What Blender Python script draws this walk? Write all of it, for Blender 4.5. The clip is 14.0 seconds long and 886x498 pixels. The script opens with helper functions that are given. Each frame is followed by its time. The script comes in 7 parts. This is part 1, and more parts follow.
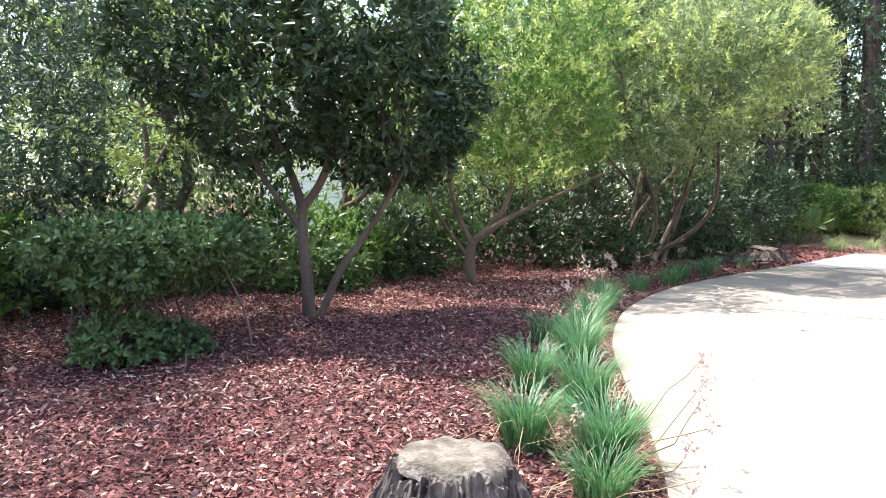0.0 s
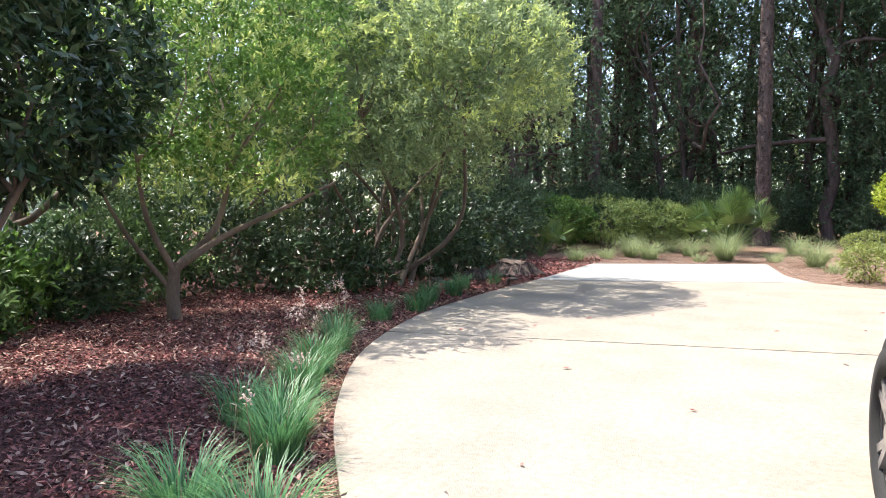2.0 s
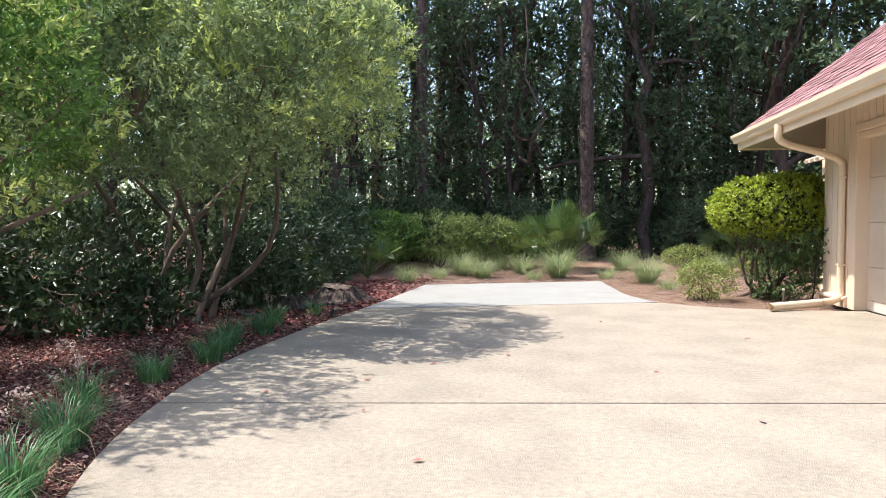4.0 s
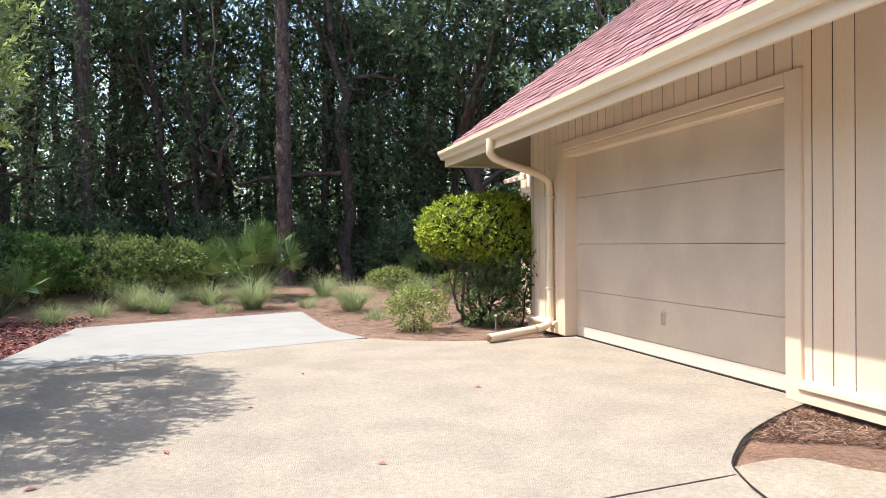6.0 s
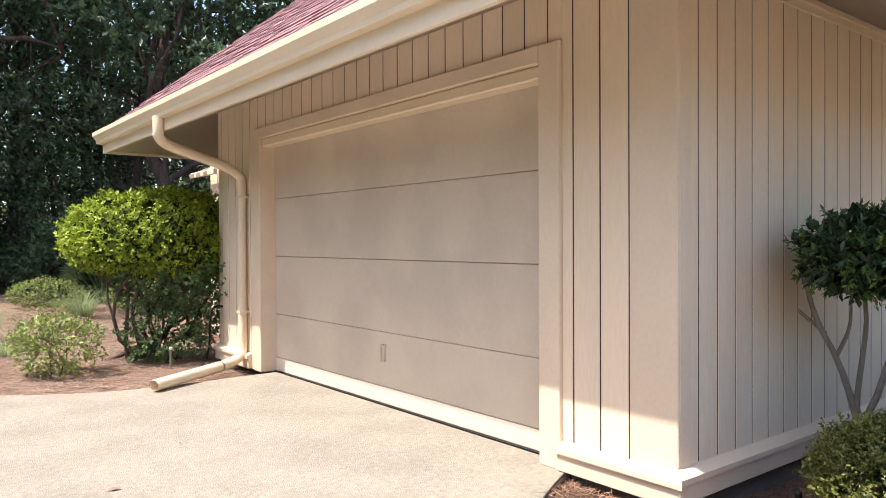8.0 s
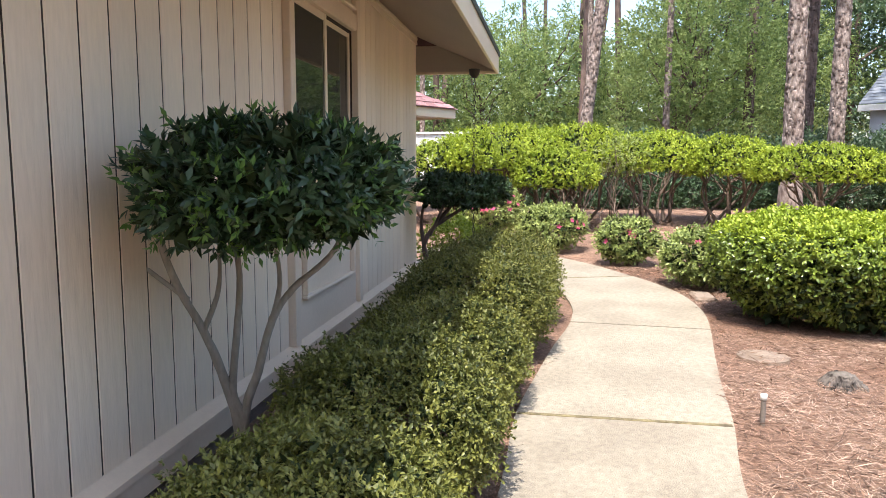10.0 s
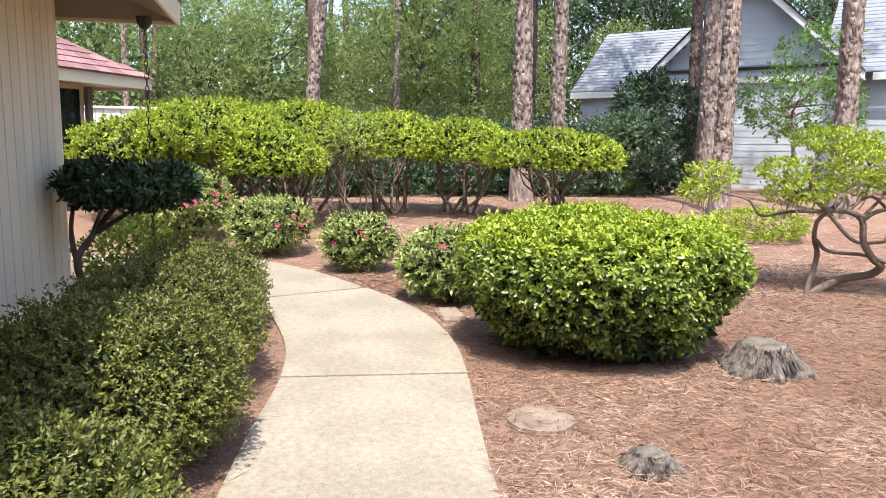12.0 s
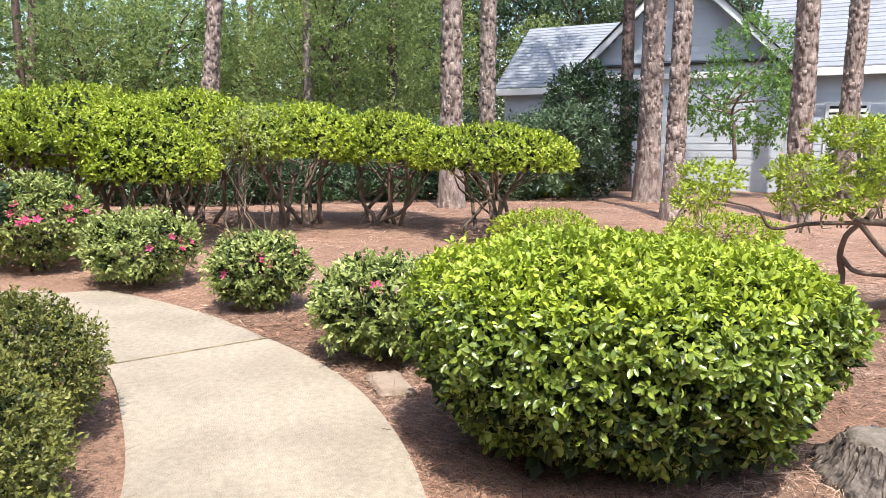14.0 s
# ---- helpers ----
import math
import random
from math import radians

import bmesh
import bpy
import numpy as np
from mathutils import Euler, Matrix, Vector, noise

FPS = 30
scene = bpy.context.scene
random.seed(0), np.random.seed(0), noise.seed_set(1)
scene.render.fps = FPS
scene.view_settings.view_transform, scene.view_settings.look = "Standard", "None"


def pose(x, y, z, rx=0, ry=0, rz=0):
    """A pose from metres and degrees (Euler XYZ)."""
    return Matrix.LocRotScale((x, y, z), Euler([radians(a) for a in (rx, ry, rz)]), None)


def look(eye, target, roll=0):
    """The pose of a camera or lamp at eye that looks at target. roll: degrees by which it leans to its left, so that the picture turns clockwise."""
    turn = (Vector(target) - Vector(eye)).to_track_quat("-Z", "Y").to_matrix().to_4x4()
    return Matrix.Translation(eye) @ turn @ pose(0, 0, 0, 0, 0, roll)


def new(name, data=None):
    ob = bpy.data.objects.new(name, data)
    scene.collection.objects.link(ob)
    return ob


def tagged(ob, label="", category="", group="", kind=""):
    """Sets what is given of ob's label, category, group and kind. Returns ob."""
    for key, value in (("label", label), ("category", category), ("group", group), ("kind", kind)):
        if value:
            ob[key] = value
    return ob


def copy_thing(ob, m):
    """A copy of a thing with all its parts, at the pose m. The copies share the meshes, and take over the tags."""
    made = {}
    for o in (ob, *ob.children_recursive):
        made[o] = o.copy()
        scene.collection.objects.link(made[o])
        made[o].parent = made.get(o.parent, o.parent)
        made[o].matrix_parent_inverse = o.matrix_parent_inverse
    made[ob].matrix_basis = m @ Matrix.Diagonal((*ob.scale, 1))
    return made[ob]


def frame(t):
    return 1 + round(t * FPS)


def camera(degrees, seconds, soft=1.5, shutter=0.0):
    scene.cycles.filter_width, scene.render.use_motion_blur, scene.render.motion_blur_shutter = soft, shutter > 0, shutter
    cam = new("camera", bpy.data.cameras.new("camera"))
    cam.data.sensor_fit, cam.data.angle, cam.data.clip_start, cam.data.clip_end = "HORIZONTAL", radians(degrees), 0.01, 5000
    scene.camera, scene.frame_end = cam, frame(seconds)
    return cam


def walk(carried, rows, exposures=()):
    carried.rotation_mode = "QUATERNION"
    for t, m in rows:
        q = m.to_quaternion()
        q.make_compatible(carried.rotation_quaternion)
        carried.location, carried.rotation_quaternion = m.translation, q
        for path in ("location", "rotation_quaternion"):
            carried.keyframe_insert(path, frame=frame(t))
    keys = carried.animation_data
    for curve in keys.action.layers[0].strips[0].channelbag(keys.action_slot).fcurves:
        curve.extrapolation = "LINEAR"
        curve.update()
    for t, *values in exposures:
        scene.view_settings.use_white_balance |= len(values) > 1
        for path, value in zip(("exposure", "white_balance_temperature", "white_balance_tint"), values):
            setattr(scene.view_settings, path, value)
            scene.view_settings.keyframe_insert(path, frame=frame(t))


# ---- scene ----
cam = camera(62.9, 14.0, 0.45)
PATH = [
    (0, (-3.235, -8.956, 1.155), (-4.533, -7.443, 1.0), 0.9),
    (0.5, (-3.447, -8.565, 1.163), (-4.57, -6.918, 1.012), 0.5),
    (1, (-3.568, -8.165, 1.165), (-4.545, -6.426, 1.023), 0.3),
    (1.5, (-3.698, -7.801, 1.159), (-4.55, -5.996, 1.029), 0.5),
    (2, (-3.822, -7.336, 1.149), (-4.561, -5.481, 1.039), 0.4),
    (4.5, (-4.332, -5.212, 1.185), (-4.432, -3.215, 1.128), -0.1),
    (5, (-4.287, -4.716, 1.201), (-4.178, -2.72, 1.159), -0.4),
    (5.5, (-4.279, -4.342, 1.197), (-3.951, -2.37, 1.172), -0.5),
    (6, (-4.151, -3.821, 1.246), (-3.615, -1.895, 1.23), -0.5),
    (6.5, (-3.953, -3.354, 1.274), (-3.231, -1.49, 1.269), -0.2),
    (7, (-3.807, -2.91, 1.272), (-2.918, -1.118, 1.275), -0.0),
    (7.2, (-3.733, -2.739, 1.304), (-2.781, -0.98, 1.309), -0.0),
    (9.3, (-2.171, -1.724, 1.401), (-0.387, -0.833, 1.245), -0.2),
    (9.5, (-2.005, -1.713, 1.403), (-0.151, -0.985, 1.223), -0.0),
    (10, (-1.481, -1.661, 1.374), (0.484, -1.368, 1.14), 0.1),
    (10.5, (-0.97, -1.782, 1.328), (1.011, -1.847, 1.059), 0.3),
    (11, (-0.525, -1.818, 1.369), (1.44, -2.072, 1.096), 0.5),
    (11.5, (-0.047, -1.848, 1.401), (1.904, -2.198, 1.13), 0.8),
    (12, (0.44, -1.906, 1.416), (2.375, -2.325, 1.136), 0.7),
    (12.5, (0.905, -1.929, 1.392), (2.825, -2.412, 1.106), 0.5),
    (13, (1.358, -2.028, 1.367), (3.259, -2.579, 1.077), 0.4),
    (13.5, (1.854, -2.122, 1.382), (3.739, -2.729, 1.1), 0.4),
    (14, (2.348, -2.202, 1.38), (4.221, -2.846, 1.105), 0.5),
]
EXPOSURES = [(0.0, 2.1), (0.6, 2.0), (1.5, 1.84), (2.2, 1.66), (4.3, 1.38), (7.2, 1.33), (9.3, 1.5), (11.0, 1.45), (14.0, 1.34)]
walk(cam, [(t, look(eye, target, roll)) for t, eye, target, roll in PATH], EXPOSURES)

# ---- sky, sun and exposure ----
SUN_TO = Vector((-0.443, 0.07, 0.895)).normalized()
world = bpy.data.worlds.new("world")
scene.world = world
world.use_nodes = True
wn = world.node_tree.nodes
sky = wn.new("ShaderNodeTexSky")
sky.sky_type, sky.sun_disc = "NISHITA", False
sky.sun_elevation = math.asin(SUN_TO.z)
sky.sun_rotation = math.atan2(SUN_TO.x, SUN_TO.y)
sky.air_density, sky.dust_density, sky.ozone_density = 1.0, 2.0, 1.0
world.node_tree.links.new(sky.outputs["Color"], wn["Background"].inputs["Color"])
wn["Background"].inputs["Strength"].default_value = 0.15
sun = new("sun", bpy.data.lights.new("sun", "SUN"))
sun.data.energy, sun.data.angle, sun.data.color = 3.05, radians(0.53), (1.0, 0.95, 0.87)
sun.matrix_world = look(SUN_TO * 60, (0, 0, 0))

# ---- materials ----
def material(name, base, rough=0.7, spread=0.12, scale=8.0, fine=60.0, bump=0.0, bump_scale=40.0, second=None, second_scale=1.5, second_amount=0.5,
             metal=0.0, per_piece=0.0, per_island=0.0, stretch=(1, 1, 1), spec=0.4):
    """A surface: a base colour with grain at two scales, a second colour in patches, relief, and a shift of tone from piece to piece."""
    m = bpy.data.materials.new(name)
    m.use_nodes = True
    nt = m.node_tree
    n, lk = nt.nodes, nt.links
    p = n["Principled BSDF"]
    co = n.new("ShaderNodeTexCoord")
    mp = n.new("ShaderNodeMapping")
    mp.inputs["Scale"].default_value = stretch
    lk.new(co.outputs["Object"], mp.inputs["Vector"])
    n1 = n.new("ShaderNodeTexNoise")
    n1.inputs["Scale"].default_value, n1.inputs["Detail"].default_value = scale, 5
    n2 = n.new("ShaderNodeTexNoise")
    n2.inputs["Scale"].default_value, n2.inputs["Detail"].default_value = fine, 3
    n3 = n.new("ShaderNodeTexNoise")
    n3.inputs["Scale"].default_value, n3.inputs["Detail"].default_value = second_scale, 4
    for k in (n1, n2, n3):
        lk.new(mp.outputs["Vector"], k.inputs["Vector"])
    ramp = n.new("ShaderNodeMapRange")
    ramp.inputs["From Min"].default_value, ramp.inputs["From Max"].default_value = 0.42, 0.62
    ramp.inputs["To Max"].default_value = second_amount
    lk.new(n3.outputs["Fac"], ramp.inputs["Value"])
    mix = n.new("ShaderNodeMix")
    mix.data_type = "RGBA"
    mix.inputs["A"].default_value = (*base, 1)
    mix.inputs["B"].default_value = (*(second or base), 1)
    lk.new(ramp.outputs["Result"], mix.inputs["Factor"])
    add = n.new("ShaderNodeMath")
    add.operation = "ADD"
    lk.new(n1.outputs["Fac"], add.inputs[0])
    lk.new(n2.outputs["Fac"], add.inputs[1])
    val = n.new("ShaderNodeMapRange")
    val.inputs["From Min"].default_value, val.inputs["From Max"].default_value = 0.6, 1.4
    val.inputs["To Min"].default_value, val.inputs["To Max"].default_value = 1 - spread, 1 + spread
    lk.new(add.outputs["Value"], val.inputs["Value"])
    value = val.outputs["Result"]
    for kind, amount in (("ShaderNodeObjectInfo", per_piece), ("ShaderNodeNewGeometry", per_island)):
        if amount:
            src = n.new(kind)
            r = n.new("ShaderNodeMapRange")
            r.inputs["To Min"].default_value, r.inputs["To Max"].default_value = 1 - amount, 1 + amount
            lk.new(src.outputs["Random" if per_piece and kind == "ShaderNodeObjectInfo" else "Random Per Island"], r.inputs["Value"])
            mul = n.new("ShaderNodeMath")
            mul.operation = "MULTIPLY"
            lk.new(value, mul.inputs[0])
            lk.new(r.outputs["Result"], mul.inputs[1])
            value = mul.outputs["Value"]
    hsv = n.new("ShaderNodeHueSaturation")
    lk.new(mix.outputs["Result"], hsv.inputs["Color"])
    lk.new(value, hsv.inputs["Value"])
    lk.new(hsv.outputs["Color"], p.inputs["Base Color"])
    p.inputs["Roughness"].default_value, p.inputs["Metallic"].default_value = rough, metal
    p.inputs["Specular IOR Level"].default_value = spec
    if bump:
        nb = n.new("ShaderNodeTexNoise")
        nb.inputs["Scale"].default_value, nb.inputs["Detail"].default_value = bump_scale, 6
        lk.new(mp.outputs["Vector"], nb.inputs["Vector"])
        b = n.new("ShaderNodeBump")
        b.inputs["Strength"].default_value, b.inputs["Distance"].default_value = bump, 0.02
        lk.new(nb.outputs["Fac"], b.inputs["Height"])
        lk.new(b.outputs["Normal"], p.inputs["Normal"])
    return m


def leaf_material(name, dark, light, rough=0.45, through_light=0.3, patch=1.2, sheen=0.4):
    """Leaves: the tone shifts from leaf to leaf and in patches; some light passes through the blade."""
    m = bpy.data.materials.new(name)
    m.use_nodes = True
    nt = m.node_tree
    n, lk = nt.nodes, nt.links
    p = n["Principled BSDF"]
    geo = n.new("ShaderNodeNewGeometry")
    co = n.new("ShaderNodeTexCoord")
    nz = n.new("ShaderNodeTexNoise")
    nz.inputs["Scale"].default_value, nz.inputs["Detail"].default_value = patch, 3
    lk.new(co.outputs["Object"], nz.inputs["Vector"])
    add = n.new("ShaderNodeMath")
    add.operation = "MULTIPLY_ADD"
    add.inputs[1].default_value = 0.6
    lk.new(geo.outputs["Random Per Island"], add.inputs[0])
    off = n.new("ShaderNodeMapRange")
    off.inputs["From Min"].default_value, off.inputs["From Max"].default_value = 0.3, 0.7
    off.inputs["To Min"].default_value, off.inputs["To Max"].default_value = 0.0, 0.45
    lk.new(nz.outputs["Fac"], off.inputs["Value"])
    lk.new(off.outputs["Result"], add.inputs[2])
    mix = n.new("ShaderNodeMix")
    mix.data_type = "RGBA"
    mix.inputs["A"].default_value, mix.inputs["B"].default_value = (*dark, 1), (*light, 1)
    lk.new(add.outputs["Value"], mix.inputs["Factor"])
    lk.new(mix.outputs["Result"], p.inputs["Base Color"])
    p.inputs["Roughness"].default_value, p.inputs["Specular IOR Level"].default_value = rough, sheen
    tr = n.new("ShaderNodeBsdfTranslucent")
    lk.new(mix.outputs["Result"], tr.inputs["Color"])
    ms = n.new("ShaderNodeMixShader")
    ms.inputs["Fac"].default_value = through_light
    lk.new(p.outputs["BSDF"], ms.inputs[1])
    lk.new(tr.outputs["BSDF"], ms.inputs[2])
    lk.new(ms.outputs["Shader"], n["Material Output"].inputs["Surface"])
    return m


def glass_material(name, tint=(0.02, 0.025, 0.025)):
    m = bpy.data.materials.new(name)
    m.use_nodes = True
    p = m.node_tree.nodes["Principled BSDF"]
    p.inputs["Base Color"].default_value = (*tint, 1)
    p.inputs["Roughness"].default_value, p.inputs["Specular IOR Level"].default_value = 0.03, 0.8
    return m


M_CONCRETE = material("old_concrete", (0.335, 0.288, 0.232), 0.85, 0.3, 26.0, 130, 0.5, 120, (0.25, 0.218, 0.18), 1.7, 0.6, per_piece=0.04)
M_PAD = material("new_concrete", (0.30, 0.297, 0.285), 0.8, 0.1, 3.0, 150, 0.12, 150, (0.268, 0.264, 0.252), 1.0, 0.5)
M_WALK = material("walk_concrete", (0.335, 0.288, 0.224), 0.85, 0.3, 26.0, 130, 0.5, 120, (0.26, 0.222, 0.172), 1.7, 0.75, per_piece=0.04)
M_JOINT = material("joint_filler", (0.05, 0.04, 0.03), 0.9)
M_SIDING = material("siding_paint", (0.83, 0.68, 0.52), 0.6, 0.07, 2.0, 60, 0.15, 25, (0.76, 0.60, 0.44), 1.5, 0.6, per_piece=0.05, stretch=(1, 1, 0.15))
# near-black wall behind the boards; the grooves' shadow is put into this colour
M_GROOVE = material("siding_groove", (0.045, 0.03, 0.022), 0.95)
M_TRIM = material("trim_paint", (0.78, 0.63, 0.48), 0.55, 0.05, 2.0, 40, 0.05, 30, (0.66, 0.53, 0.40), 1.2, 0.4)
M_DOOR = material("garage_door_paint", (0.66, 0.555, 0.45), 0.5, 0.05, 1.2, 30, 0.04, 20, (0.57, 0.475, 0.39), 1.4, 0.8)
# paler than the door: the sunlit strip at its foot, put into the colour
M_STRIP = material("door_bottom_sunlit", (0.72, 0.62, 0.53), 0.5, 0.05, 3.0, 30)
M_GUTTER = material("gutter_paint", (0.80, 0.66, 0.49), 0.4, 0.04, 3.0, 30, 0.0, second=(0.70, 0.575, 0.43), second_scale=1.5, second_amount=0.4)
M_SOFFIT = material("soffit_paint", (0.62, 0.52, 0.42), 0.6, 0.05, 2.0, 40)
M_FOUND = material("foundation", (0.19, 0.16, 0.14), 0.9, 0.2, 4.0, 60, 0.3, 60)
M_SHINGLE = material("red_shingle", (0.31, 0.165, 0.17), 0.9, 0.25, 6.0, 200, 0.5, 220, (0.24, 0.12, 0.125), 3.0, 0.7, per_piece=0.28)
M_SHINGLE_REST = material("red_shingle_rest", (0.31, 0.165, 0.17), 0.9, 0.25, 6.0, 200, 0.5, 220, (0.24, 0.12, 0.125), 3.0, 0.7, per_island=0.28)
M_GREYROOF = material("grey_shingle", (0.235, 0.253, 0.285), 0.9, 0.15, 6.0, 60, 0.3, 60, (0.22, 0.24, 0.27), 1.5, 0.6, per_piece=0.08, per_island=0.0)
M_LAP = material("blue_grey_lap_siding", (0.47, 0.505, 0.55), 0.7, 0.05, 2.0, 30, per_piece=0.04)
M_WHITE = material("white_paint", (0.72, 0.72, 0.70), 0.6, 0.05, 3.0, 30)
M_DIRTY = material("dirty_concrete", (0.30, 0.235, 0.185), 0.9, 0.3, 8.0, 90, 0.4, 90, (0.2, 0.14, 0.10), 5.0, 0.8)
# dark deck colour draws the slots and shadow lines between shingles
M_UNDER = material("shingle_gap_shadow", (0.10, 0.05, 0.05), 0.95, 0.3)
M_BLACK = material("black_plastic", (0.02, 0.02, 0.02), 0.5, 0.1)
M_IRON = material("dark_iron", (0.06, 0.05, 0.045), 0.5, 0.2, 20, 90, metal=0.6)
M_GLASS = glass_material("window_glass")
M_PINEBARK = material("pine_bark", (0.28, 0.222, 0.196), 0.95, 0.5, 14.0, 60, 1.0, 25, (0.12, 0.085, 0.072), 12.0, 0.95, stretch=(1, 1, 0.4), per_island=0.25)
# pine_bark darkened by the woods' shade in its colour; also for rotten wood
M_DARKBARK = material("dark_and_shaded_bark", (0.14, 0.095, 0.08), 0.95, 0.35, 9.0, 40, 1.0, 14, (0.07, 0.05, 0.045), 7.0, 0.9, stretch=(1, 1, 0.3), per_island=0.25)
M_BARK = material("tree_bark", (0.19, 0.14, 0.11), 0.9, 0.3, 10.0, 60, 0.6, 40, (0.09, 0.068, 0.055), 5.0, 0.8, stretch=(1, 1, 0.35))
M_MIDBARK = material("brown_bark", (0.25, 0.185, 0.14), 0.9, 0.3, 10.0, 60, 0.6, 40, (0.12, 0.088, 0.07), 5.0, 0.8, stretch=(1, 1, 0.35))
M_PALEBARK = material("pale_bark", (0.36, 0.30, 0.24), 0.9, 0.25, 10.0, 60, 0.5, 40, (0.22, 0.18, 0.14), 3.0, 0.7, stretch=(1, 1, 0.35))
M_STUMP = material("stump_side", (0.19, 0.16, 0.14), 0.95, 0.5, 20.0, 70, 1.0, 45, (0.025, 0.02, 0.018), 20.0, 0.98, stretch=(1, 1, 0.2))
M_STUMPTOP = material("stump_top", (0.19, 0.16, 0.135), 0.9, 0.5, 14.0, 70, 0.8, 50, (0.08, 0.07, 0.05), 9.0, 0.85)
M_MULCHBIT = material("mulch_chip", (0.22, 0.075, 0.068), 0.8, 0.25, 20, 80, per_island=0.85, second=(0.33, 0.17, 0.14), second_scale=2.0, second_amount=0.6)
M_MULCHPALE = material("dry_leaf_litter", (0.40, 0.27, 0.215), 0.75, 0.25, 20, 80, per_island=0.6)
M_MULCHDARK = material("dark_bark_chip", (0.075, 0.032, 0.030), 0.85, 0.25, 20, 80, per_island=0.7)
M_NEEDLE = material("pine_needle", (0.29, 0.165, 0.11), 0.7, 0.2, 20, 80, per_island=0.8, second=(0.47, 0.34, 0.265), second_scale=0.8, second_amount=0.8)
M_MOSS = material("mossy_joint", (0.25, 0.205, 0.11), 0.95, 0.4, 25, 90, 0.8, 60, (0.09, 0.07, 0.045), 7.0, 0.9)
M_NEEDLE_BROWN = material("brown_needle", (0.17, 0.098, 0.066), 0.75, 0.2, 20, 80, per_island=0.6)
M_NEEDLE_GREY = material("weathered_needle", (0.27, 0.20, 0.16), 0.8, 0.2, 20, 80, per_island=0.5)
L_DARK = leaf_material("dark_leaf", (0.014, 0.034, 0.016), (0.075, 0.13, 0.05), 0.36, 0.2, 1.5, 0.5)
L_GREEN = leaf_material("green_leaf", (0.06, 0.14, 0.035), (0.22, 0.36, 0.08), 0.45, 0.45)
L_MYRTLE = leaf_material("myrtle_leaf", (0.075, 0.13, 0.065), (0.39, 0.48, 0.22), 0.5, 0.48, 1.4)
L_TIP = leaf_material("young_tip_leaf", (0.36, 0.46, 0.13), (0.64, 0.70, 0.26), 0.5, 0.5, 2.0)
L_BLUE = leaf_material("blue_green_leaf", (0.026, 0.058, 0.04), (0.12, 0.18, 0.11), 0.45, 0.25, 1.0)
L_CLIP = leaf_material("clipped_leaf", (0.04, 0.09, 0.04), (0.19, 0.29, 0.10), 0.42, 0.3, 1.0)
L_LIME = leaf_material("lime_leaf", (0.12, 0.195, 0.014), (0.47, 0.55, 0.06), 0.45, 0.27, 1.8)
L_AZALEA = leaf_material("azalea_leaf", (0.075, 0.125, 0.034), (0.46, 0.52, 0.16), 0.4, 0.25, 3.0)
L_HEDGE = leaf_material("hedge_leaf", (0.03, 0.048, 0.012), (0.29, 0.29, 0.066), 0.45, 0.2, 1.7)
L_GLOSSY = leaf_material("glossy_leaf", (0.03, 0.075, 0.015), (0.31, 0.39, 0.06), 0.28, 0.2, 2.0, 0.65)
# near-black leaves: the shade inside a shrub is put into this colour
L_INNER_SHADE = leaf_material("inner_leaf_shade", (0.012, 0.022, 0.008), (0.05, 0.07, 0.022), 0.6, 0.08, 2.0, 0.2)
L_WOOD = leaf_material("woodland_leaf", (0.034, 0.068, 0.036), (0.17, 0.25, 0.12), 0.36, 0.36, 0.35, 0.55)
# lighter copy of woodland_leaf: sunlight on open woods and shrubs is in the colour
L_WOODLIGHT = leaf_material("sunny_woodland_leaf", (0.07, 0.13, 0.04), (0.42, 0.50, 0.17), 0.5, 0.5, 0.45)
L_FAR = leaf_material("far_leaf", (0.035, 0.08, 0.035), (0.32, 0.42, 0.17), 0.6, 0.45, 0.16)
L_PINE = leaf_material("pine_leaf", (0.047, 0.101, 0.047), (0.162, 0.243, 0.095), 0.5, 0.37, 0.4)
L_GRASS = leaf_material("grass_blade", (0.035, 0.12, 0.055), (0.17, 0.36, 0.14), 0.42, 0.3, 2.0)
L_MUHLY = leaf_material("pale_grass_blade", (0.171, 0.233, 0.109), (0.405, 0.459, 0.230), 0.6, 0.42, 2.0)
L_PALM = leaf_material("palm_leaf", (0.05, 0.10, 0.035), (0.20, 0.29, 0.085), 0.28, 0.15, 2.0, 0.7)
L_PINK = leaf_material("pink_petal", (0.747, 0.069, 0.230), (0.800, 0.160, 0.340), 0.6, 0.42, 3.0)
L_STALK = leaf_material("dry_stalk", (0.253, 0.196, 0.103), (0.420, 0.320, 0.200), 0.7, 0.32, 3.0)
L_SEED = leaf_material("seed_head", (0.517, 0.380, 0.345), (0.650, 0.520, 0.470), 0.8, 0.42, 3.0)


# ---- helpers of this scene ----
rng = np.random.default_rng(7)


def smooth(a, b, v):
    t = np.clip((v - a) / (b - a), 0, 1)
    return t * t * (3 - 2 * t)


def ground_z(x, y):
    """The lie of the land: level beds, a little low along the house, rising gently behind the azaleas."""
    x, y = np.asarray(x, float), np.asarray(y, float)
    z = -0.022 + 0.30 * smooth(9, 15, x) + 0.12 * smooth(11, 16, y) - 0.09 * smooth(-0.3, 0.15, x) * smooth(-1.0, -0.2, y) * (1 - smooth(8, 9, x))
    z = z - 0.04 * smooth(-7.2, -9.5, x)
    return z + 0.012 * np.sin(2.1 * x + 0.7 * y) * np.sin(1.7 * y - 0.9 * x)


def gz(x, y):
    return float(ground_z(x, y))


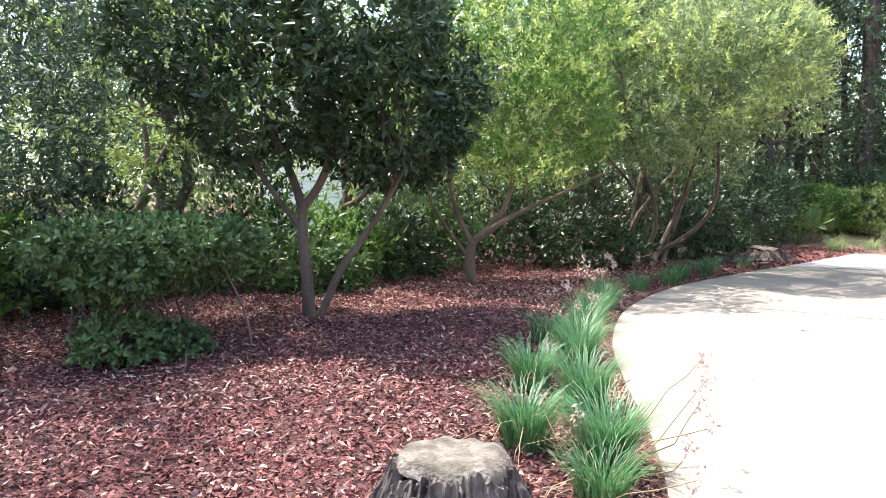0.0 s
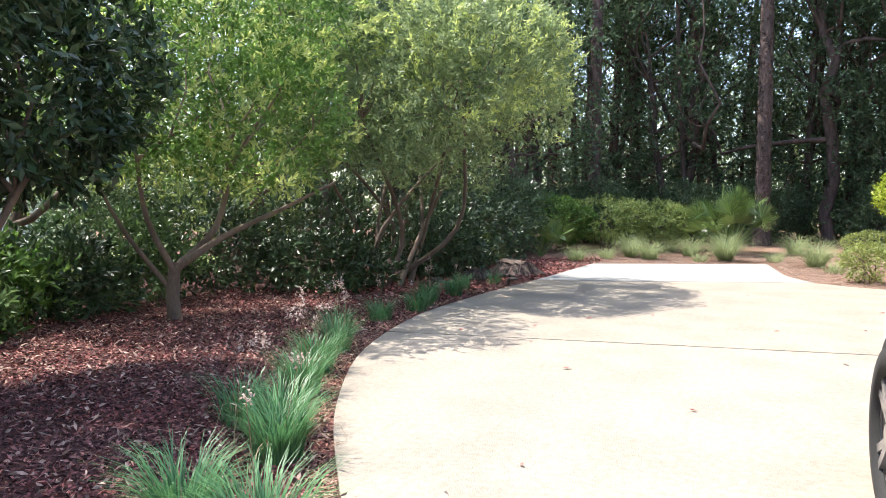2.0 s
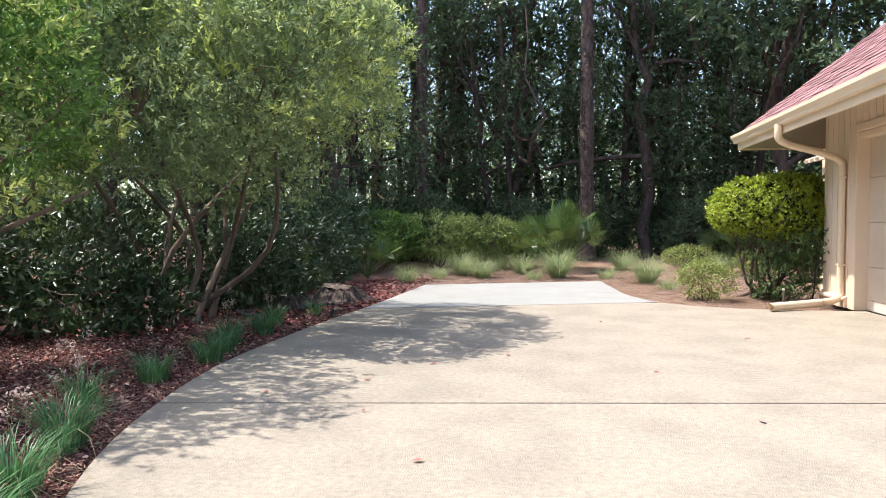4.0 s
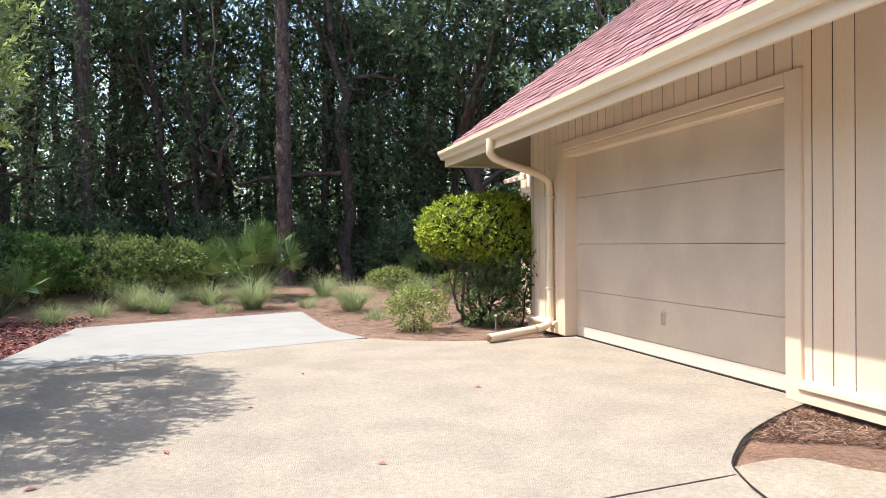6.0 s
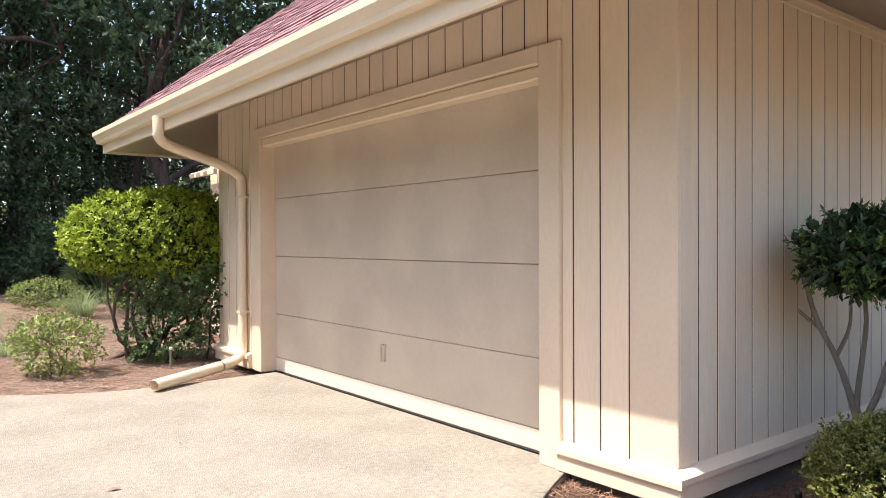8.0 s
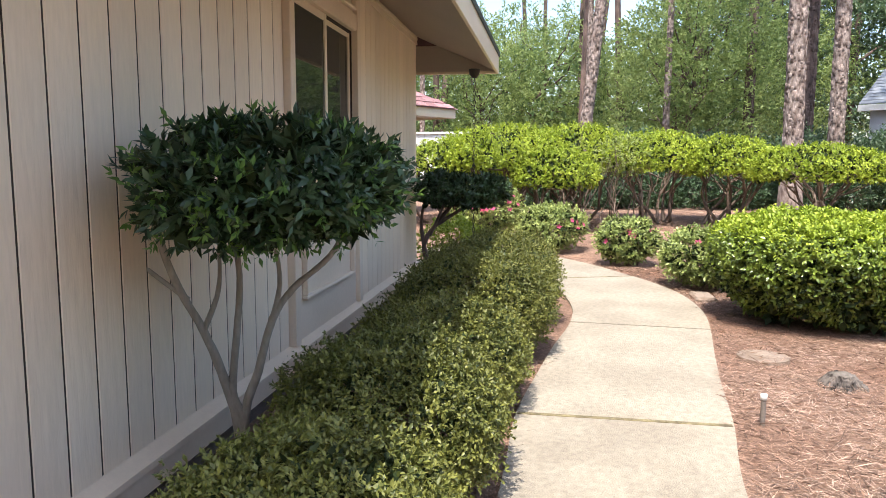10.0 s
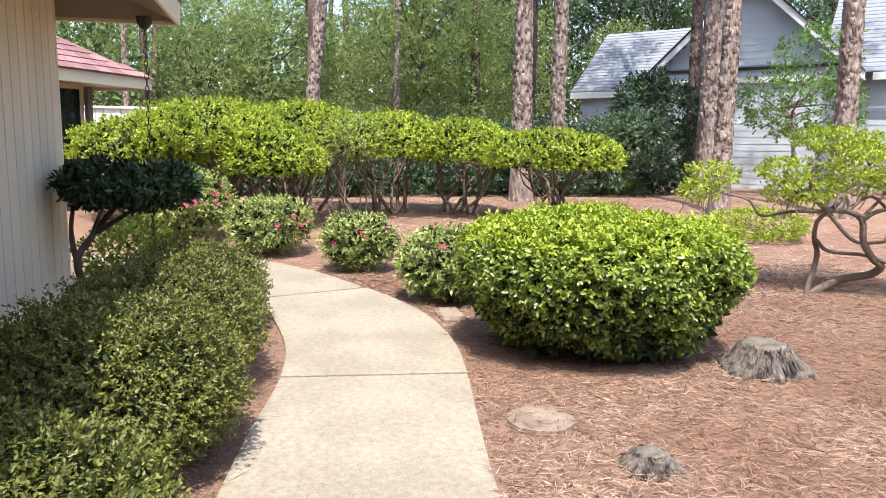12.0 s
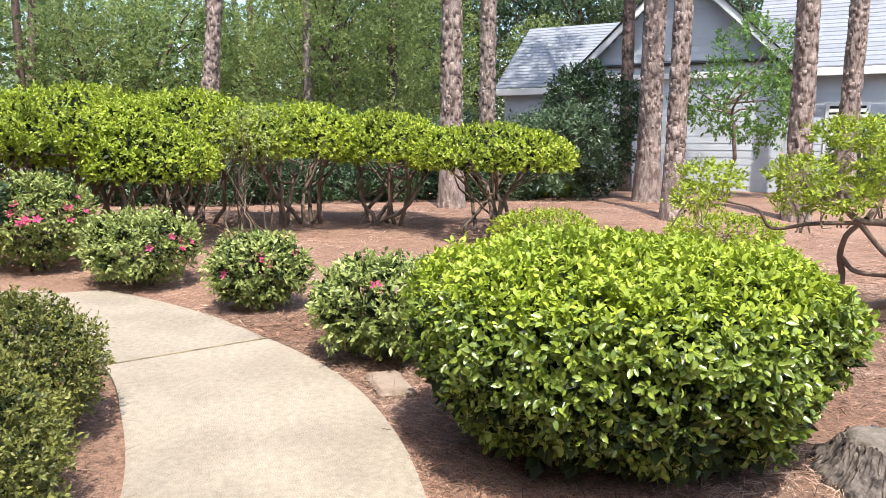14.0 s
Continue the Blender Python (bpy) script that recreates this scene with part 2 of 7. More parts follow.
def mesh_object(name, verts, faces, mat, parent=None, label="", even=False):
    """One mesh object out of arrays of vertices and of faces that all have the same number of corners."""
    verts, faces = np.asarray(verts, np.float32).reshape(-1, 3), np.asarray(faces, np.int32)
    me = bpy.data.meshes.new(name)
    k = faces.shape[1]
    me.vertices.add(len(verts))
    me.vertices.foreach_set("co", verts.ravel())
    me.loops.add(faces.size)
    me.loops.foreach_set("vertex_index", faces.ravel())
    me.polygons.add(len(faces))
    me.polygons.foreach_set("loop_start", np.arange(0, faces.size, k, dtype=np.int32))
    me.polygons.foreach_set("loop_total", np.full(len(faces), k, dtype=np.int32))
    if even:
        me.polygons.foreach_set("use_smooth", np.ones(len(faces), bool))
    me.update(calc_edges=True)
    me.validate()
    me.materials.append(mat)
    ob = new(name, me)
    if parent is not None:
        ob.parent = parent
    if label:
        ob["label"] = label
    return ob


def part(name, bm, mat, parent=None, label="", even=False):
    """Link a bmesh as one mesh object under a thing or a part."""
    me = bpy.data.meshes.new(name)
    bmesh.ops.recalc_face_normals(bm, faces=bm.faces)
    if even:
        for f in bm.faces:
            f.smooth = True
    bm.to_mesh(me)
    bm.free()
    me.materials.append(mat)
    ob = new(name, me)
    if parent is not None:
        ob.parent = parent
    if label:
        ob["label"] = label
    return ob


def thing(name, label, category, at=(0, 0, 0), turn=0, group="", kind=""):
    ob = new(name)
    ob.empty_display_size = 0.1
    ob.matrix_world = pose(*at, 0, 0, turn)
    return tagged(ob, label, category, group, kind)


def box(bm, x0, x1, y0, y1, z0, z1, bevel=0.0):
    vs = [bm.verts.new(c) for c in ((x0, y0, z0), (x1, y0, z0), (x1, y1, z0), (x0, y1, z0), (x0, y0, z1), (x1, y0, z1), (x1, y1, z1), (x0, y1, z1))]
    fs = [bm.faces.new([vs[i] for i in q]) for q in ((3, 2, 1, 0), (4, 5, 6, 7), (0, 1, 5, 4), (1, 2, 6, 5), (2, 3, 7, 6), (3, 0, 4, 7))]
    if bevel:
        es = list({e for f in fs for e in f.edges})
        bmesh.ops.bevel(bm, geom=es, offset=bevel, segments=1, affect="EDGES")
    return bm


def boxed(name, dims, mat, parent=None, label="", bevel=0.004):
    return part(name, box(bmesh.new(), *dims, bevel), mat, parent, label)


def prism(bm, outline, z0, z1):
    """A flat plate with the outline, from z0 to z1."""
    lo = [bm.verts.new((x, y, z0)) for x, y in outline]
    hi = [bm.verts.new((x, y, z1)) for x, y in outline]
    bm.faces.new(hi)
    bm.faces.new(lo[::-1])
    for i in range(len(outline)):
        j = (i + 1) % len(outline)
        bm.faces.new((lo[i], lo[j], hi[j], hi[i]))
    return bm


def curve_through(pts, n=8):
    """A smooth line through the points."""
    p = [Vector((*a, 0)) if len(a) == 2 else Vector(a) for a in pts]
    p = [p[0] * 2 - p[1], *p, p[-1] * 2 - p[-2]]
    out = []
    for a, b, c, d in zip(p, p[1:], p[2:], p[3:]):
        for k in range(n):
            t = k / n
            out.append(0.5 * (2 * b + (c - a) * t + (2 * a - 5 * b + 4 * c - d) * t * t + (3 * b - a - 3 * c + d) * t ** 3))
    out.append(p[-2])
    return out


def tube_arrays(paths, sides=7, rough=0.0):
    """Tapered tubes: paths are lists of (point, radius)."""
    V, F, base = [], [], 0
    for path in paths:
        pts = [Vector(p) for p, _ in path]
        up = Vector((0.31, 0.95, 0.05))
        for i, (p, r) in enumerate(path):
            d = (pts[min(i + 1, len(pts) - 1)] - pts[max(i - 1, 0)]).normalized()
            s = d.cross(up)
            if s.length < 0.1:
                s = d.cross(Vector((1, 0, 0)))
            s.normalize()
            q = s.cross(d)
            for k in range(sides):
                a = 2 * math.pi * k / sides
                rr = r * (1 + rough * (rng.random() - 0.5))
                V.append(Vector(p) + s * (rr * math.cos(a)) + q * (rr * math.sin(a)))
        m = len(path)
        for i in range(m - 1):
            for k in range(sides):
                a, b = base + i * sides + k, base + i * sides + (k + 1) % sides
                F.append((a, b, b + sides, a + sides))
        base += m * sides
    return np.array([tuple(v) for v in V]), np.array(F)


def tubes(name, paths, mat, parent, sides=7, rough=0.0, label=""):
    V, F = tube_arrays(paths, sides, rough)
    return mesh_object(name, V, F, mat, parent, label, True)


def unit(a):
    return a / np.maximum(np.linalg.norm(a, axis=-1, keepdims=True), 1e-9)


def leaves(name, P, D, length, width, mat, parent, vary=0.35, label="", N=None, face=0.0):
    """A mesh of small folded leaves that start at P and point along D."""
    n = len(P)
    D = unit(D)
    aim = rng.normal(size=(n, 3)) * (0.6 if face else 1.0) + np.array([0, 0, 0.7 if face else 1.2])
    if N is not None:
        aim = aim + N * face
    side = unit(np.cross(D, unit(aim)))
    nor = np.cross(side, D)
    L = (length * (1 + vary * (rng.random((n, 1)) * 2 - 1)))
    W = L * (width / length)
    V = np.stack([P, P + D * L * 0.45 + side * W * 0.5 + nor * W * 0.15, P + D * L - nor * W * 0.1, P + D * L * 0.45 - side * W * 0.5 + nor * W * 0.15], 1)
    i = (np.arange(n) * 4)[:, None]
    F = np.concatenate([i + np.array([[0, 1, 2]]), i + np.array([[0, 2, 3]])], 1).reshape(-1, 3)
    return mesh_object(name, V.reshape(-1, 3), F, mat, parent, label)


def ovate(name, P, D, length, width, mat, parent, vary=0.3, label="", N=None, face=1.2):
    """A mesh of broad oval leaves, folded a little along the midrib and curled at the tip."""
    n = len(P)
    D = unit(D)
    aim = rng.normal(size=(n, 3)) * 0.55 + np.array([0, 0, 0.6]) + (N * face if N is not None else 0)
    side = unit(np.cross(D, unit(aim)))
    nor = np.cross(side, D)
    L = length * (1 + vary * (rng.random((n, 1)) * 2 - 1))
    W = L * (width / length)
    q = lambda f, w, h: P + D * L * f + side * W * w + nor * W * h
    V = np.stack([q(0, 0, 0), q(0.3, 0.46, 0.14), q(0.68, 0.4, 0.1), q(1, 0, -0.22), q(0.68, -0.4, 0.1), q(0.3, -0.46, 0.14), q(0.5, 0, -0.02)], 1)
    i = (np.arange(n) * 7)[:, None]
    F = np.concatenate([i + np.array([t]) for t in ((0, 1, 6), (1, 2, 6), (2, 3, 6), (3, 4, 6), (4, 5, 6), (5, 0, 6))], 1).reshape(-1, 3)
    return mesh_object(name, V.reshape(-1, 3), F, mat, parent, label)


def clipped_points(rx, ry, profile, twigs, per_twig, twig_len, depth=0.1, lump=0.03):
    """Leaf starts, directions and normals over a clipped body of revolution: profile lists (radius share, height)."""
    pr = np.array(profile, float)
    seg = np.hypot(np.diff(pr[:, 0]) * rx, np.diff(pr[:, 1])) * (pr[:-1, 0] + pr[1:, 0] + 0.02)
    k = rng.choice(len(seg), twigs, p=seg / seg.sum())
    f = rng.random(twigs)
    rad, z = pr[k, 0] + (pr[k + 1, 0] - pr[k, 0]) * f, pr[k, 1] + (pr[k + 1, 1] - pr[k, 1]) * f
    a = rng.random(twigs) * 2 * math.pi
    tr, tz = (pr[k + 1, 0] - pr[k, 0]) * rx, pr[k + 1, 1] - pr[k, 1]
    ln = np.hypot(tr, tz)
    nr, nz = -tz / ln, tr / ln
    N = np.stack([np.cos(a) * nr, np.sin(a) * nr, nz], 1)
    N *= np.sign((N * np.stack([np.cos(a) * rad, np.sin(a) * rad, z - 0.45], 1)).sum(1))[:, None]
    C = np.stack([np.cos(a) * rad * rx, np.sin(a) * rad * ry, z], 1)
    w = lump * (np.sin(5.1 * C[:, 0] + 1) * np.sin(4.3 * C[:, 1]) + 0.7 * np.sin(9 * C[:, 2] + 7 * a) + 0.5 * np.sin(13 * C[:, 1] + 11 * C[:, 0]))
    C = C + N * (w - depth * rng.random(twigs) ** 1.5)[:, None]
    T = unit(N * 0.8 + np.array([0, 0, 0.3]) + rng.normal(size=C.shape) * 0.4)
    s = rng.random((twigs, per_twig, 1))
    P = C[:, None, :] + T[:, None, :] * (s - 0.4) * twig_len
    D = T[:, None, :] * 0.7 + unit(rng.normal(size=(twigs, per_twig, 3))) * 0.85
    return P.reshape(-1, 3), D.reshape(-1, 3), np.repeat(N, per_twig, axis=0)


def crown_points(blobs, twigs, per_twig, twig_len, shell=(0.72, 1.04), droop=0.0, out=0.8, up=0.25, wild=0.7, floor_z=None, lump=0.0):
    """Leaf starts and directions on short twigs in the shells of ellipsoids (cx, cy, cz, rx, ry, rz)."""
    B = np.array(blobs, float)
    w = (B[:, 3] * B[:, 4] + B[:, 3] * B[:, 5] + B[:, 4] * B[:, 5])
    k = rng.choice(len(B), twigs, p=w / w.sum())
    d = unit(rng.normal(size=(twigs, 3)))
    r = shell[0] + (shell[1] - shell[0]) * rng.random((twigs, 1)) ** 0.6
    if lump:
        ph = rng.random(3) * 6
        r = r * (1 + lump * (np.sin(5 * d[:, :1] + ph[0]) * np.sin(6 * d[:, 1:2] + ph[1]) + 0.6 * np.sin(11 * d[:, 2:3] + 9 * d[:, :1] + ph[2])))
    C = B[k, :3] + d * B[k, 3:] * r
    keep = np.ones(twigs, bool)
    for b in B:
        keep &= (((C - b[:3]) / b[3:]) ** 2).sum(1) > 0.42
    if floor_z is not None:
        keep &= C[:, 2] > floor_z
    C, nrm = C[keep], unit((d / B[k, 3:]))[keep]
    T = unit(nrm * out + np.array([0, 0, up]) + wild * rng.normal(size=C.shape) * 0.6 - np.array([0, 0, droop]))
    m = len(C)
    s = rng.random((m, per_twig, 1))
    P = C[:, None, :] + T[:, None, :] * (s - 0.4) * twig_len
    rad = unit(rng.normal(size=(m, per_twig, 3)))
    D = T[:, None, :] * 0.8 + rad * 0.8
    return P.reshape(-1, 3), D.reshape(-1, 3), np.repeat(nrm, per_twig, axis=0)


def limb(a, b, r0, r1, bend=0.12, n=6):
    """A crooked limb from a to b."""
    a, b = Vector(a), Vector(b)
    d = (b - a).length
    out = []
    o = Vector(rng.normal(size=3)) * bend * d
    for i in range(n + 1):
        t = i / n
        p = a.lerp(b, t) + o * math.sin(math.pi * t) + Vector(rng.normal(size=3)) * bend * 0.18 * d * (1 if 0 < i < n else 0)
        out.append((p, r0 + (r1 - r0) * t))
    return out


def from_curve(pts, r0, r1, n=4):
    c = curve_through(pts, n)
    return [(p, r0 + (r1 - r0) * i / (len(c) - 1)) for i, p in enumerate(c)]

# ---- ground, drive and walk ----
def build_ground():
    xs = np.concatenate([[-700, -200, -80], np.arange(-40, 42, 0.5), [80, 200, 700]])
    X, Y = np.meshgrid(xs, xs)
    Z = ground_z(X, Y) - 0.01
    V = np.stack([X, Y, Z], -1).reshape(-1, 3)
    n = len(xs)
    i, j = np.meshgrid(np.arange(n - 1), np.arange(n - 1))
    a = (j * n + i).ravel()
    F = np.stack([a, a + 1, a + n + 1, a + n], 1)
    m = material("mulch_and_straw", (0.135, 0.05, 0.045), 0.95, 0.6, 30, 110, 1.0, 60, (0.065, 0.03, 0.027), 9.0, 0.9)
    nt = m.node_tree
    hsv = [k for k in nt.nodes if k.type == "HUE_SAT"][0]
    first = hsv.inputs["Color"].links[0].from_socket
    geo = nt.nodes.new("ShaderNodeNewGeometry")
    sep = nt.nodes.new("ShaderNodeSeparateXYZ")
    nt.links.new(geo.outputs["Position"], sep.inputs[0])
    nz = nt.nodes.new("ShaderNodeTexNoise")
    nz.inputs["Scale"].default_value, nz.inputs["Detail"].default_value = 1.1, 6
    nt.links.new(geo.outputs["Position"], nz.inputs["Vector"])
    edge = nt.nodes.new("ShaderNodeMath")
    edge.operation = "MULTIPLY_ADD"
    edge.inputs[1].default_value = 2.0
    nt.links.new(nz.outputs["Fac"], edge.inputs[0])
    nt.links.new(sep.outputs["X"], edge.inputs[2])
    mr = nt.nodes.new("ShaderNodeMapRange")
    mr.inputs["From Min"].default_value, mr.inputs["From Max"].default_value = -3.5, -2.4
    nt.links.new(edge.outputs["Value"], mr.inputs["Value"])
    straw = nt.nodes.new("ShaderNodeMix")
    straw.data_type = "RGBA"
    straw.inputs["A"].default_value, straw.inputs["B"].default_value = (0.155, 0.08, 0.054, 1), (0.35, 0.225, 0.162, 1)
    nt.links.new(nz.outputs["Fac"], straw.inputs["Factor"])
    mix = nt.nodes.new("ShaderNodeMix")
    mix.data_type = "RGBA"
    my = nt.nodes.new("ShaderNodeMapRange")
    my.inputs["From Min"].default_value, my.inputs["From Max"].default_value = 7.0, 9.0
    my.inputs["To Max"].default_value = 0.7
    nt.links.new(sep.outputs["Y"], my.inputs["Value"])
    either = nt.nodes.new("ShaderNodeMath")
    either.operation = "MAXIMUM"
    nt.links.new(mr.outputs["Result"], either.inputs[0])
    nt.links.new(my.outputs["Result"], either.inputs[1])
    nt.links.new(either.outputs["Value"], mix.inputs["Factor"])
    nt.links.new(first, mix.inputs["A"])
    nt.links.new(straw.outputs["Result"], mix.inputs["B"])
    nt.links.new(mix.outputs["Result"], hsv.inputs["Color"])
    ob = mesh_object("ground", V, F, m, None, "", True)
    tagged(ob, "red bark mulch and orange pine straw over level garden ground", "ground", kind="structure")


build_ground()

DRIVE_LEFT = [(-3.1, -14), (-3.5, -11), (-3.85, -8.4), (-4.1, -6.9), (-4.33, -6.32), (-4.74, -5.61), (-5.29, -4.78), (-5.95, -3.67), (-6.6, -2.09), (-6.95, -0.24), (-6.97, 1.3), (-6.9, 2.9), (-6.75, 4.6), (-6.65, 6.8), (-6.58, 8.3)]
DRIVE_RIGHT = [(-3.09, 9.8), (-2.98, 7.9), (-2.88, 6.75), (-2.56, 5.72), (-2.14, 5.28), (-1.6, 5.0), (-1.07, 4.9), (0.1, 4.9)]


def build_drive():
    left = [(p.x, p.y) for p in curve_through(DRIVE_LEFT, 5)]
    right = [(p.x, p.y) for p in curve_through(DRIVE_RIGHT, 5)]
    bed = [(p.x, p.y) for p in curve_through([(0.1, 0.78), (-0.1, 0.7), (-0.56, 0.45), (-1.02, 0.14), (-1.3, -0.12), (-1.52, -0.36), (-1.62, -0.56)], 4)]
    drive = thing("driveway", "pale weathered concrete driveway with thin shadowed joints", "driveway", kind="structure")
    joint = lambda x: -0.30 + 0.143 * x
    old = lambda x: 6.6 + 0.36 * x
    # three pours, each a plate of its own
    l1 = [p for p in left if p[1] < joint(p[0]) - 0.01]
    l2 = [p for p in left if joint(p[0]) + 0.01 < p[1] < old(p[0]) - 0.01]
    l3 = [p for p in left if p[1] > old(p[0]) + 0.01]
    r3 = [p for p in right if p[1] > old(p[0]) + 0.01]
    r2 = [p for p in right if p[1] < old(p[0]) - 0.01]
    xl, xr = -6.7, -1.62
    near = l1 + [(-6.79, joint(-6.79) - 0.008), (xr, joint(xr) - 0.008), (-1.75, -0.95), (-1.9, -1.6), (-2.0, -2.6), (-1.4, -3.6), (-0.4, -5.0), (0.6, -7), (1.2, -10), (1.3, -14)]
    mid = [(-6.79, joint(-6.79) + 0.008)] + l2 + [(-6.79, old(-6.79) - 0.004)] + [(-2.75, old(-2.75) - 0.004)] + r2 + [(0.1, 4.0), (0.1, 0.9)] + bed + [(xr, joint(xr) + 0.008)]
    far = [(-6.79, old(-6.79) + 0.004)] + l3 + r3 + [(-2.75, old(-2.75) + 0.004)]
    part("slab", prism(bmesh.new(), near, -0.14, 0.0), M_CONCRETE, drive)
    part("slab", prism(bmesh.new(), mid, -0.14, 0.002), M_CONCRETE, drive)
    part("slab", prism(bmesh.new(), far, -0.14, 0.004), M_PAD, drive, "newer whiter concrete")
    return bed


bed_edge = build_drive()

WALK_LEFT = [(-1.66, -0.42), (-1.1, -0.36), (-0.85, -0.72), (-0.2, -1.25), (0.6, -1.42), (1.6, -1.47), (2.45, -1.49), (3.3, -1.6), (4.0, -1.7), (4.8, -1.84), (5.5, -1.88), (6.3, -1.8), (7.1, -1.66), (8.0, -1.32), (9.0, -0.6), (9.7, 0.3), (10.1, 1.6)]
WALK_RIGHT = [(-2.0, -2.62), (-1.0, -2.5), (0.2, -2.45), (1.2, -2.47), (1.75, -2.52), (2.45, -2.65), (3.2, -2.75), (3.9, -2.86), (4.78, -3.01), (5.5, -3.09), (6.3, -3.06), (7.0, -2.9), (7.65, -2.66), (8.65, -2.22), (9.6, -1.6), (10.5, -0.8), (11.0, 0.2), (11.3, 1.6)]


def build_walk():
    walk_way = thing("garden_path", "curving pale concrete garden path with mossy joints", "path", kind="structure")
    L = [(p.x, p.y) for p in curve_through(WALK_LEFT, 5)]
    R = [(p.x, p.y) for p in curve_through(WALK_RIGHT, 5)]
    cut = [(-1.8, -1.6), (0.0, 0.0), (2.43, 2.40), (4.86, 4.74), (7.25, 7.62), (9.4, 10.2), (10.2, 11.4)]
    for k in range(len(cut) - 1):
        (a0, b0), (a1, b1) = cut[k], cut[k + 1]
        ls = [p for p in L if a0 + 0.012 <= p[0] <= a1 - 0.012] if k else [p for p in L if p[0] <= a1 - 0.012]
        rs = [p for p in R if b0 + 0.012 <= p[0] <= b1 - 0.012] if k else [p for p in R if p[0] <= b1 - 0.012]
        def at(Q, x):
            for p, q in zip(Q, Q[1:]):
                if p[0] <= x <= q[0]:
                    return (x, p[1] + (q[1] - p[1]) * (x - p[0]) / (q[0] - p[0]))
            return Q[-1]
        poly = ([at(L, a0 + 0.008)] if k else []) + ls + [at(L, a1 - 0.008)] + [at(R, b1 - 0.008)] + rs[::-1] + ([at(R, b0 + 0.008)] if k else [(-1.98, -2.2), (-1.88, -1.6), (-1.73, -0.95)])
        part("slab", prism(bmesh.new(), poly, -0.14, -0.004 + 0.004 * (k % 2)), M_WALK, walk_way)
    for a, b, w in ((2.43, 2.40, 0.02), (7.25, 7.62, 0.012), (0.0, 0.0, 0.014)):
        p, q = at(L, a), at(R, b)
        part("moss_strip", prism(bmesh.new(), [(p[0] - w, p[1] - 0.01), (q[0] - w, q[1] + 0.01), (q[0] + w * 0.6, q[1] + 0.01), (p[0] + w * 0.6, p[1] - 0.01)], -0.05, 0.0035), M_MOSS, walk_way, "brown moss along a joint")
    boxed("joint_filler", (-3, 12, -3.4, 2.0, -0.16, -0.13), M_JOINT, walk_way, "dark soil in the joints", 0)


build_walk()
edge_pts = [Vector((x, y, 0.003)) for x, y in bed_edge[3:]] + [Vector((-1.70, -0.75, 0.012)), Vector((-1.76, -1.0, 0.006))]
edging = tubes("bed_edging", [[(p, 0.006) for p in edge_pts]], M_BLACK, None, 6)
tagged(edging, "thin black plastic edging between drive and mulch bed", "edging")

# ---- the house with the garage ----
EAVE, ZB, ZT, PITCH = 1.0, 2.46, 2.66, 0.85
GX, GY = 7.4, 6.2
WALL_T = 0.18


def siding_panel(wall, x0, x1, z0, z1, axis, start, step=0.2, gap=0.005):
    """Vertical boards with grooves between them on a wall plane; axis x or y runs along the wall."""
    k = start
    while k < x1 - 0.02:
        a, b = max(k + gap, x0), min(k + step - gap, x1)
        if b - a > 0.03:
            d = (a, b, 0.0, 0.019, z0, z1) if axis == "x" else (0.0, 0.019, a, b, z0, z1)
            boxed("board", d, M_SIDING, wall, "", 0.003)
        k += step


DL, DR, DH = 4.99, 0.955, 2.44        # garage door opening
WTOP = 2.95
wall_front = boxed("wall_front", (0.0035, WALL_T, 0.02, DR - 0.032, 0.02, WTOP), M_GROOVE, None, "", 0)
wall_front_over = boxed("wall_front_lintel", (0.0035, WALL_T, DR - 0.03, DL + 0.03, DH + 0.04, WTOP), M_GROOVE, wall_front, "", 0)
wall_front_left = boxed("wall_front_end", (0.0035, WALL_T, DL + 0.032, GY, 0.02, WTOP), M_GROOVE, wall_front, "", 0)
tagged(wall_front, "beige vertical board siding around the garage door", "wall", kind="structure")
siding_panel(wall_front, 0.30, DR - 0.17, 0.16, WTOP, "y", 0.30, 0.2)
siding_panel(wall_front, DR - 0.17, DL + 0.26, DH + 0.13, WTOP, "y", 0.10, 0.2)
siding_panel(wall_front, DL + 0.26, GY, 0.16, WTOP, "y", 5.10, 0.2)
WX0, WX1 = 2.92, 4.60                 # window bay in the side wall
wall_side = boxed("wall_side", (0.02, WX0 + 0.1, 0.0035, WALL_T, 0.02, 3.0), M_GROOVE, None, "", 0)
tagged(wall_side, "beige vertical board siding along the garden path", "wall", kind="structure")
boxed("wall_side_under_window", (WX0 + 0.1, WX1 - 0.1, 0.0035, WALL_T, 0.02, 1.36), M_GROOVE, wall_side, "", 0)
boxed("wall_side_over_window", (WX0 + 0.1, WX1 - 0.1, 0.0035, WALL_T, 2.44, 3.0), M_GROOVE, wall_side, "", 0)
boxed("wall_side_end", (WX1 - 0.1, GX, 0.0035, WALL_T, 0.02, 3.0), M_GROOVE, wall_side, "", 0)
siding_panel(wall_side, 0.124, WX0 - 0.005, 0.18, 3.0, "x", 0.0147, 0.1833, 0.0055)
siding_panel(wall_side, WX1 + 0.005, GX, 0.18, 3.0, "x", 0.0147, 0.1833, 0.0055)
wall_back = boxed("wall_back", (GX - WALL_T, GX, 0.02 + WALL_T, GY, 0.02, 3.0), M_SIDING, None, "", 0)
tagged(wall_back, "beige end wall of the garage", "wall", kind="structure")
wall_far = boxed("wall_far", (0.02 + WALL_T, GX - WALL_T, GY - WALL_T, GY, 0.02, 3.0), M_SIDING, None, "", 0)
tagged(wall_far, "beige wall beyond the garage door", "wall", kind="structure")
